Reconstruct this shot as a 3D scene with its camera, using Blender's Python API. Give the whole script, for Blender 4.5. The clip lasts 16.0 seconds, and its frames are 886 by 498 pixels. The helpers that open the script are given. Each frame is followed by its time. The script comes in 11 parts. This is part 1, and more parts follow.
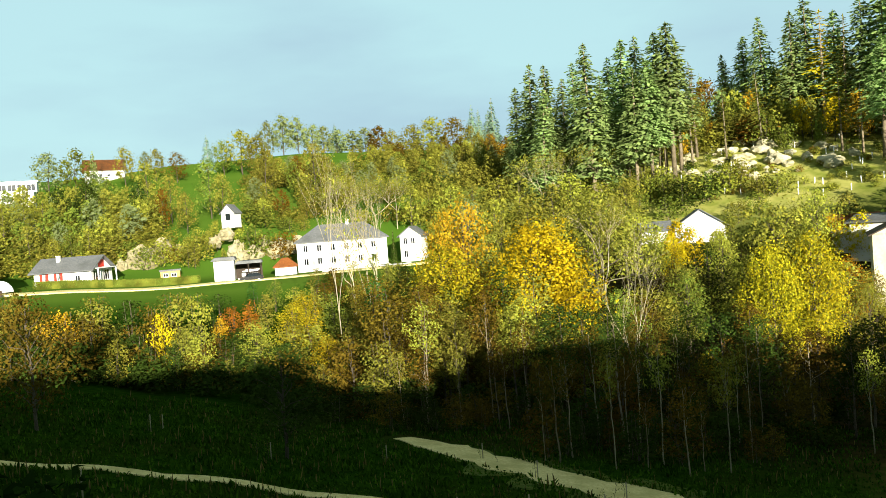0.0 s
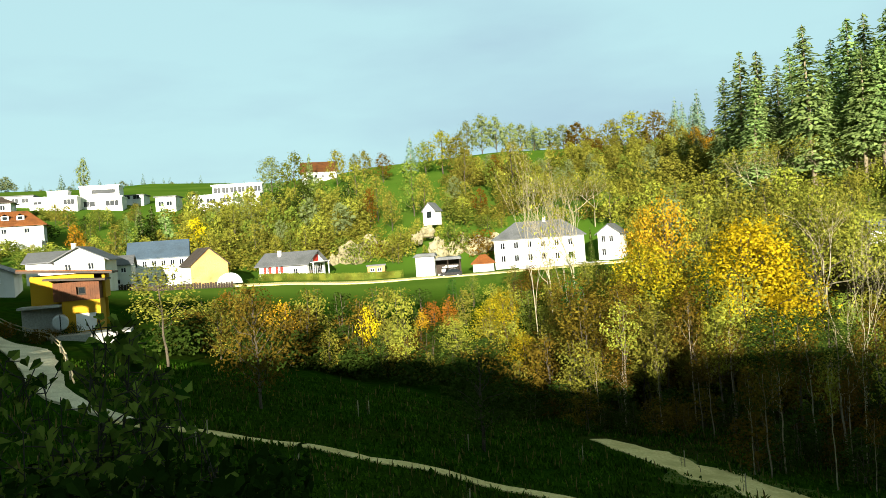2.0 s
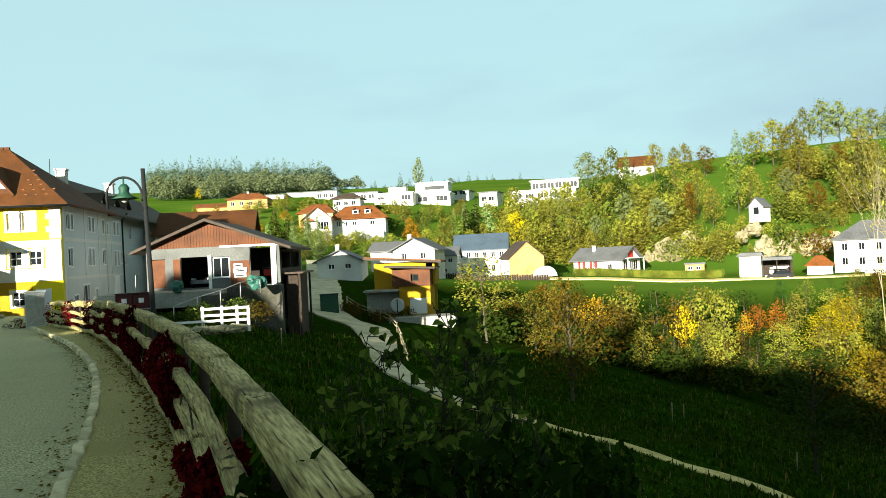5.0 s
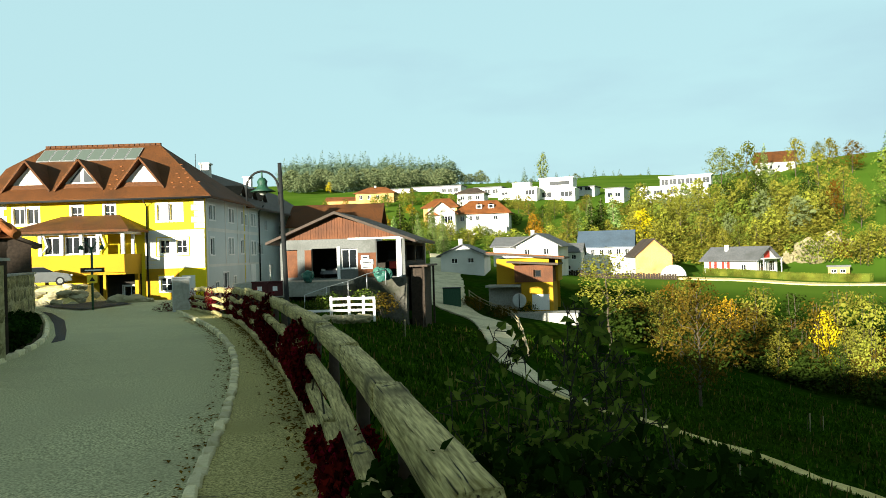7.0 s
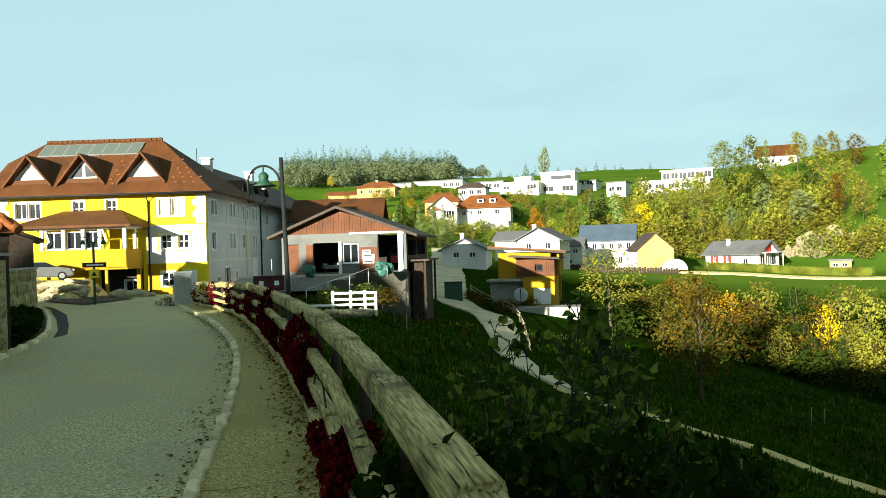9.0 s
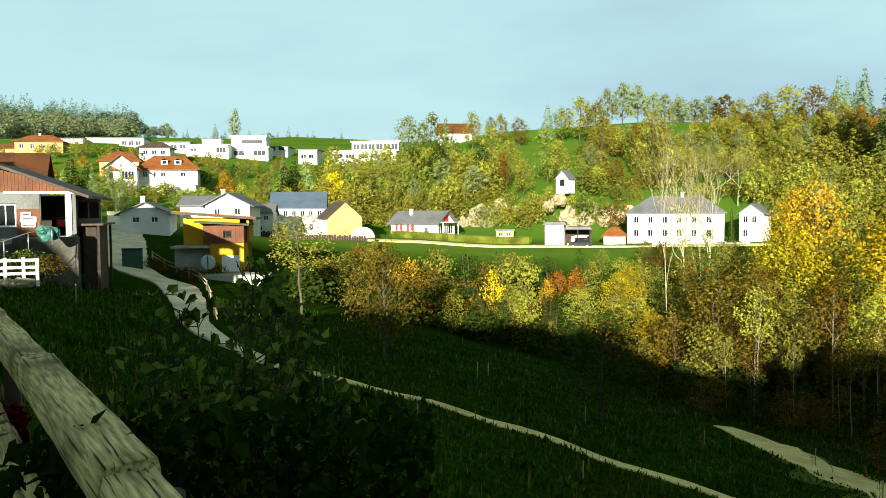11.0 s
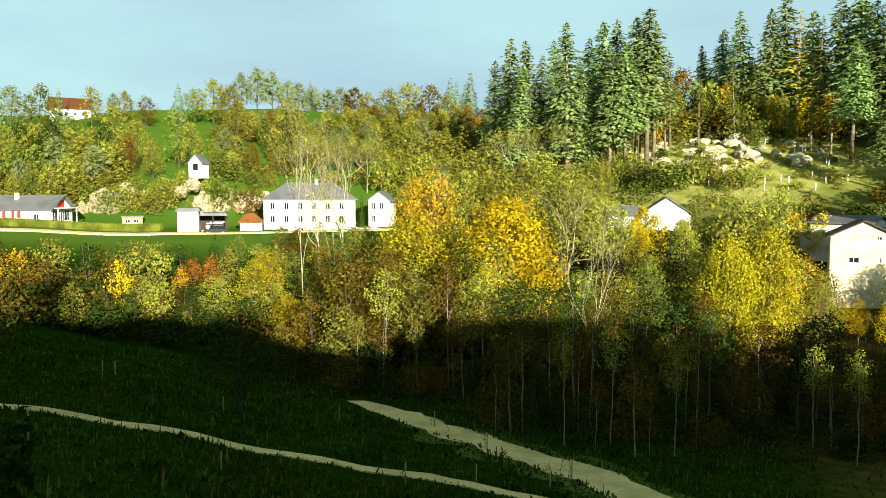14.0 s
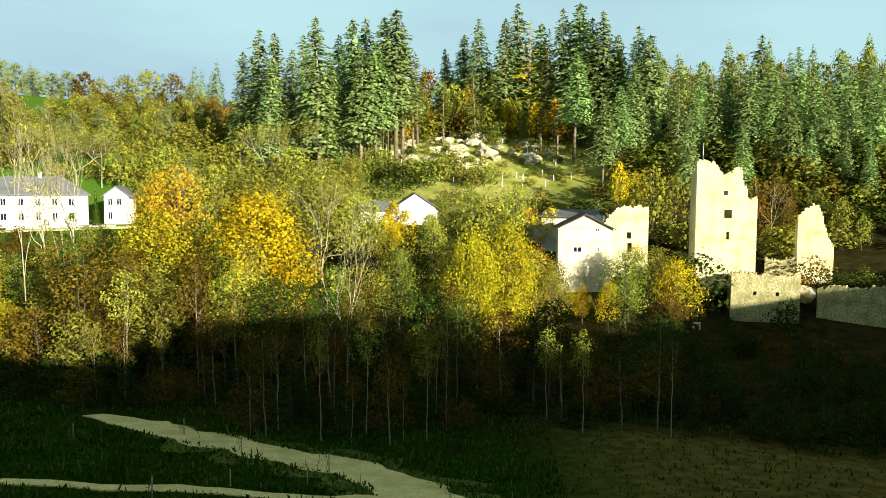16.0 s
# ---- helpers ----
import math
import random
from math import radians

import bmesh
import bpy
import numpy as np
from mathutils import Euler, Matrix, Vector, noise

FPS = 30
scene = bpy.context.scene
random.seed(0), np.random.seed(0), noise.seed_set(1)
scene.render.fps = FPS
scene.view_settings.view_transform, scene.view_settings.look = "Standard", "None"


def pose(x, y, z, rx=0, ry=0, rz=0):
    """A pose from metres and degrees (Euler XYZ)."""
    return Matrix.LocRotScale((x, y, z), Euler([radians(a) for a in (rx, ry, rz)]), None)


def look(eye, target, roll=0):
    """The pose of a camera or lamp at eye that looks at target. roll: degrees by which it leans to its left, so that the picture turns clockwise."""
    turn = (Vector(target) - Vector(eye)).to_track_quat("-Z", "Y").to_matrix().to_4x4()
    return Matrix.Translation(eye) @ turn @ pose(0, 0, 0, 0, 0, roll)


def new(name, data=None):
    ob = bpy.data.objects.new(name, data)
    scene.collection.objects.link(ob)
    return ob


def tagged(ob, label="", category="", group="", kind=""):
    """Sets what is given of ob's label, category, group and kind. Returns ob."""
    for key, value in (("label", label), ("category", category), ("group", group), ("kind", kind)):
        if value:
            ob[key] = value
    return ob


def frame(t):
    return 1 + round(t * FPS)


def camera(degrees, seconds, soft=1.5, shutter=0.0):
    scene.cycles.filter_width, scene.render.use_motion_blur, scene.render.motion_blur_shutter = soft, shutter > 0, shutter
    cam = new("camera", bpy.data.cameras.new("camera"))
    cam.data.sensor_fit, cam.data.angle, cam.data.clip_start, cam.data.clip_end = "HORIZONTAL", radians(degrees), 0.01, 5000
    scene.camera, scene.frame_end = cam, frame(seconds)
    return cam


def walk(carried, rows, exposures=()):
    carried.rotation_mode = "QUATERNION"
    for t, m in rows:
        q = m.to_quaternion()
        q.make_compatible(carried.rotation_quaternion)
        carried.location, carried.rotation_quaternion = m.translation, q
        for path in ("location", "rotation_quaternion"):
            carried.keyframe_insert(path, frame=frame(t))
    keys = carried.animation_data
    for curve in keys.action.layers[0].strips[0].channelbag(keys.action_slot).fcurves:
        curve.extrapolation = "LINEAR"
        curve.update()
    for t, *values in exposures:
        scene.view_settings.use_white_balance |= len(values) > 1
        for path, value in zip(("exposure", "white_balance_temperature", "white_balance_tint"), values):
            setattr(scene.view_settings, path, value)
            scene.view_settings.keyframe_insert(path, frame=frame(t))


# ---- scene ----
EYE = 1.65          # eye height over the footway; heights "over the eye" below are relative to it
cam = camera(60.06, 16.0, soft=0.75)
PATH = [
    (0.0, pose(0.164, 0.073, EYE, 88.33, 4.45, -0.13)),
    (0.5, pose(0.146, 0.072, EYE, 88.61, 4.43, 4.46)),
    (1.0, pose(0.131, 0.070, EYE, 88.84, 4.57, 8.52)),
    (1.5, pose(0.119, 0.068, EYE, 89.08, 4.46, 11.56)),
    (2.0, pose(0.108, 0.066, EYE, 89.26, 4.26, 14.52)),
    (2.5, pose(0.092, 0.061, EYE, 89.33, 4.22, 18.84)),
    (3.0, pose(0.075, 0.054, EYE, 89.54, 4.37, 23.67)),
    (3.5, pose(0.063, 0.049, EYE, 89.80, 4.08, 27.15)),
    (4.0, pose(0.049, 0.041, EYE, 90.05, 3.66, 31.31)),
    (4.5, pose(0.039, 0.034, EYE, 90.13, 3.25, 34.48)),
    (4.7, pose(0.035, 0.031, EYE, 90.23, 3.11, 35.88)),
    (6.8, pose(0.006, 0.006, EYE, 90.39, 1.63, 45.71)),
    (7.0, pose(0.003, 0.003, EYE, 90.36, 1.66, 46.88)),
    (7.5, pose(-0.004, -0.005, EYE, 90.48, 1.64, 49.61)),
    (8.0, pose(-0.010, -0.012, EYE, 90.46, 1.71, 52.14)),
    (8.5, pose(-0.011, -0.013, EYE, 90.37, 1.63, 52.27)),
    (9.0, pose(0.003, 0.003, EYE, 89.94, 1.73, 46.99)),
    (9.5, pose(0.020, 0.020, EYE, 89.35, 1.64, 40.64)),
    (9.7, pose(0.028, 0.026, EYE, 89.02, 1.69, 37.91)),
    (11.8, pose(0.100, 0.064, EYE, 86.48, -0.31, 16.69)),
    (12.0, pose(0.108, 0.066, EYE, 86.41, -0.34, 14.62)),
    (12.5, pose(0.123, 0.069, EYE, 86.08, -0.49, 10.48)),
    (13.0, pose(0.140, 0.072, EYE, 85.99, -0.51, 6.05)),
    (13.5, pose(0.156, 0.073, EYE, 85.96, -0.09, 2.07)),
    (14.0, pose(0.173, 0.073, EYE, 85.93, -0.13, -2.38)),
    (14.5, pose(0.186, 0.072, EYE, 85.77, 0.04, -5.99)),
    (15.0, pose(0.205, 0.069, EYE, 85.66, -0.05, -10.75)),
    (15.5, pose(0.225, 0.064, EYE, 85.67, -0.28, -16.15)),
    (16.0, pose(0.241, 0.059, EYE, 85.67, -0.30, -20.64)),
]
walk(cam, PATH, exposures=[(0.0, 1.55), (16.0, 1.55)])

# ---- light ----
SUN_AZ, SUN_EL = 196.0, 10.5      # azimuth counted to the left of the first view
world = bpy.data.worlds.new("sky")
scene.world = world
world.use_nodes = True
wn, wl = world.node_tree.nodes, world.node_tree.links
bg = wn["Background"]
sky = wn.new("ShaderNodeTexSky")
sky.sky_type = "NISHITA"
sky.sun_disc = False
sky.sun_elevation = radians(SUN_EL)
sky.sun_rotation = radians(-SUN_AZ)
sky.air_density, sky.dust_density, sky.ozone_density = 1.0, 0.35, 1.0
tint = wn.new("ShaderNodeMix")
tint.data_type = "RGBA"
wl.new(sky.outputs["Color"], tint.inputs["A"])
coord = wn.new("ShaderNodeTexCoord")
height = wn.new("ShaderNodeSeparateXYZ")     # haze lies along the horizon and thins out upwards
wl.new(coord.outputs["Generated"], height.inputs[0])
haze = wn.new("ShaderNodeMapRange")
haze.inputs["From Min"].default_value, haze.inputs["From Max"].default_value = 0.02, 0.9
haze.inputs["To Min"].default_value, haze.inputs["To Max"].default_value = 0.93, 0.85
wl.new(height.outputs["Z"], haze.inputs["Value"])
wl.new(haze.outputs["Result"], tint.inputs["Factor"])
deep = wn.new("ShaderNodeMapRange")          # the sky deepens towards the zenith
deep.inputs["From Min"].default_value, deep.inputs["From Max"].default_value = 0.31, 0.65
wl.new(height.outputs["Z"], deep.inputs["Value"])
veil = wn.new("ShaderNodeMix")
veil.data_type = "RGBA"
veil.inputs["A"].default_value, veil.inputs["B"].default_value = (3.25, 5.1, 5.35, 1), (1.35, 1.65, 1.3, 1)
wl.new(deep.outputs["Result"], veil.inputs["Factor"])
wl.new(veil.outputs["Result"], tint.inputs["B"])
cmap = wn.new("ShaderNodeMapping")
cmap.inputs["Scale"].default_value = (1.2, 1.2, 4.5)
cnoise = wn.new("ShaderNodeTexNoise")
cnoise.inputs["Scale"].default_value = 1.25
cnoise.inputs["Detail"].default_value = 6
cramp = wn.new("ShaderNodeValToRGB")
cramp.color_ramp.elements[0].position, cramp.color_ramp.elements[1].position = 0.52, 0.72
cloud = wn.new("ShaderNodeMix")
cloud.data_type = "RGBA"
cloud.inputs["B"].default_value = (2.55, 3.7, 4.5, 1)
wl.new(coord.outputs["Generated"], cmap.inputs["Vector"])
wl.new(cmap.outputs["Vector"], cnoise.inputs["Vector"])
wl.new(cnoise.outputs["Fac"], cramp.inputs["Fac"])
cfac = wn.new("ShaderNodeMath")
cfac.operation = "MULTIPLY"
cfac.inputs[1].default_value = 0.75
wl.new(cramp.outputs["Color"], cfac.inputs[0])
wl.new(cfac.outputs["Value"], cloud.inputs["Factor"])
wl.new(tint.outputs["Result"], cloud.inputs["A"])
wl.new(cloud.outputs["Result"], bg.inputs["Color"])
bg.inputs["Strength"].default_value = 0.0558
sun = new("sun", bpy.data.lights.new("sun", "SUN"))
sun.data.energy, sun.data.angle, sun.data.color = 5.0, radians(0.55), (1.0, 0.93, 0.78)
sa, se = radians(SUN_AZ), radians(SUN_EL)
SUN_DIR = Vector((-math.sin(sa) * math.cos(se), math.cos(sa) * math.cos(se), math.sin(se)))
sun.matrix_world = look(SUN_DIR * 100, (0, 0, 0))


# ---- materials ----
def ramp_mix(nt, fac, a, b):
    m = nt.nodes.new("ShaderNodeMix")
    m.data_type = "RGBA"
    m.inputs["A"].default_value, m.inputs["B"].default_value = (*a, 1), (*b, 1)
    nt.links.new(fac, m.inputs["Factor"])
    return m.outputs["Result"]


def noise_fac(nt, scale, detail=4, lo=0.35, hi=0.65, vec=None, stretch=None):
    n = nt.nodes.new("ShaderNodeTexNoise")
    n.inputs["Scale"].default_value, n.inputs["Detail"].default_value = scale, detail
    if vec is None:
        vec = nt.nodes.new("ShaderNodeTexCoord").outputs["Object"]
    if stretch:
        mp = nt.nodes.new("ShaderNodeMapping")
        mp.inputs["Scale"].default_value = stretch
        nt.links.new(vec, mp.inputs["Vector"])
        vec = mp.outputs["Vector"]
    nt.links.new(vec, n.inputs["Vector"])
    r = nt.nodes.new("ShaderNodeMapRange")
    r.inputs["From Min"].default_value, r.inputs["From Max"].default_value = lo, hi
    nt.links.new(n.outputs["Fac"], r.inputs["Value"])
    return r.outputs["Result"]


def surface(name, a, b, c=None, rough=0.8, grain=8.0, stain=0.6, bump=0.3, bump_scale=None, metal=0.0, spec=0.3, stretch=None, vary=0.0):
    """Two colours in the grain, a third in large stains, and fine relief."""
    m = bpy.data.materials.new(name)
    m.use_nodes = True
    nt = m.node_tree
    p = nt.nodes["Principled BSDF"]
    col = ramp_mix(nt, noise_fac(nt, grain, 6, stretch=stretch), a, b)
    if c:
        mx = nt.nodes.new("ShaderNodeMix")
        mx.data_type = "RGBA"
        mx.inputs["B"].default_value = (*c, 1)
        nt.links.new(noise_fac(nt, stain, 5, 0.45, 0.75), mx.inputs["Factor"])
        nt.links.new(col, mx.inputs["A"])
        col = mx.outputs["Result"]
    if vary:
        hsv = nt.nodes.new("ShaderNodeHueSaturation")
        oi = nt.nodes.new("ShaderNodeObjectInfo")
        mr = nt.nodes.new("ShaderNodeMapRange")
        mr.inputs["To Min"].default_value, mr.inputs["To Max"].default_value = 1 - vary, 1 + vary
        nt.links.new(oi.outputs["Random"], mr.inputs["Value"])
        nt.links.new(mr.outputs["Result"], hsv.inputs["Value"])
        nt.links.new(col, hsv.inputs["Color"])
        col = hsv.outputs["Color"]
    nt.links.new(col, p.inputs["Base Color"])
    p.inputs["Roughness"].default_value, p.inputs["Metallic"].default_value = rough, metal
    p.inputs["Specular IOR Level"].default_value = spec
    if bump:
        bn = nt.nodes.new("ShaderNodeBump")
        bn.inputs["Strength"].default_value, bn.inputs["Distance"].default_value = bump, 0.03
        nt.links.new(noise_fac(nt, bump_scale or grain * 2.5, 6, 0.2, 0.8, stretch=stretch), bn.inputs["Height"])
        nt.links.new(bn.outputs["Normal"], p.inputs["Normal"])
    return m


def leafage(name, a, b, through_light=0.18, rough=0.6, pale=0.61, even=False):
    """Leaves: hue shifts from leaf to leaf and from plant to plant, some light passes through."""
    m = bpy.data.materials.new(name)
    m.use_nodes = True
    nt = m.node_tree
    p, out = nt.nodes["Principled BSDF"], nt.nodes["Material Output"]
    geo, oi = nt.nodes.new("ShaderNodeNewGeometry"), nt.nodes.new("ShaderNodeObjectInfo")
    col = ramp_mix(nt, geo.outputs["Random Per Island"], [x * pale for x in a], [x * pale for x in b])
    hsv = nt.nodes.new("ShaderNodeHueSaturation")
    wnz = nt.nodes.new("ShaderNodeTexWhiteNoise")     # light and dull leaves side by side
    wnz.noise_dimensions = "1D"
    scl = nt.nodes.new("ShaderNodeMath")
    scl.operation = "MULTIPLY"
    scl.inputs[1].default_value = 173.0
    nt.links.new(geo.outputs["Random Per Island"], scl.inputs[0])
    nt.links.new(scl.outputs["Value"], wnz.inputs["W"])
    dull = nt.nodes.new("ShaderNodeMapRange")
    dull.inputs["To Min"].default_value, dull.inputs["To Max"].default_value = (0.95, 1.05) if even else (0.80, 1.14)
    nt.links.new(wnz.outputs["Value"], dull.inputs["Value"])
    lv = nt.nodes.new("ShaderNodeHueSaturation")
    nt.links.new(dull.outputs["Result"], lv.inputs["Value"])
    nt.links.new(col, lv.inputs["Color"])
    col = lv.outputs["Color"]
    patch = nt.nodes.new("ShaderNodeHueSaturation")     # brightness varies by bough, putting crown light and shade into colour
    pm = nt.nodes.new("ShaderNodeMapRange")
    pm.inputs["To Min"].default_value, pm.inputs["To Max"].default_value = (0.9, 1.1) if even else (0.62, 1.25)
    nt.links.new(noise_fac(nt, 0.55, 3), pm.inputs["Value"])
    nt.links.new(pm.outputs["Result"], patch.inputs["Value"])
    nt.links.new(col, patch.inputs["Color"])
    col = patch.outputs["Color"]
    for sock, lo, hi in (("Hue", 0.485, 0.515), ("Value", 0.75, 1.2)):
        mr = nt.nodes.new("ShaderNodeMapRange")
        mr.inputs["To Min"].default_value, mr.inputs["To Max"].default_value = lo, hi
        nt.links.new(oi.outputs["Random"], mr.inputs["Value"])
        nt.links.new(mr.outputs["Result"], hsv.inputs[sock])
    nt.links.new(col, hsv.inputs["Color"])
    nt.links.new(hsv.outputs["Color"], p.inputs["Base Color"])
    p.inputs["Roughness"].default_value, p.inputs["Specular IOR Level"].default_value = rough, 0.0
    tr, mix = nt.nodes.new("ShaderNodeBsdfTranslucent"), nt.nodes.new("ShaderNodeMixShader")
    nt.links.new(hsv.outputs["Color"], tr.inputs["Color"])
    mix.inputs["Fac"].default_value = through_light
    nt.links.new(p.outputs["BSDF"], mix.inputs[1])
    nt.links.new(tr.outputs["BSDF"], mix.inputs[2])
    nt.links.new(mix.outputs["Shader"], out.inputs["Surface"])
    return m


def glassy(name, col, rough=0.08):
    m = bpy.data.materials.new(name)
    m.use_nodes = True
    p = m.node_tree.nodes["Principled BSDF"]
    p.inputs["Base Color"].default_value = (*col, 1)
    p.inputs["Roughness"].default_value, p.inputs["Specular IOR Level"].default_value = rough, 0.6
    return m


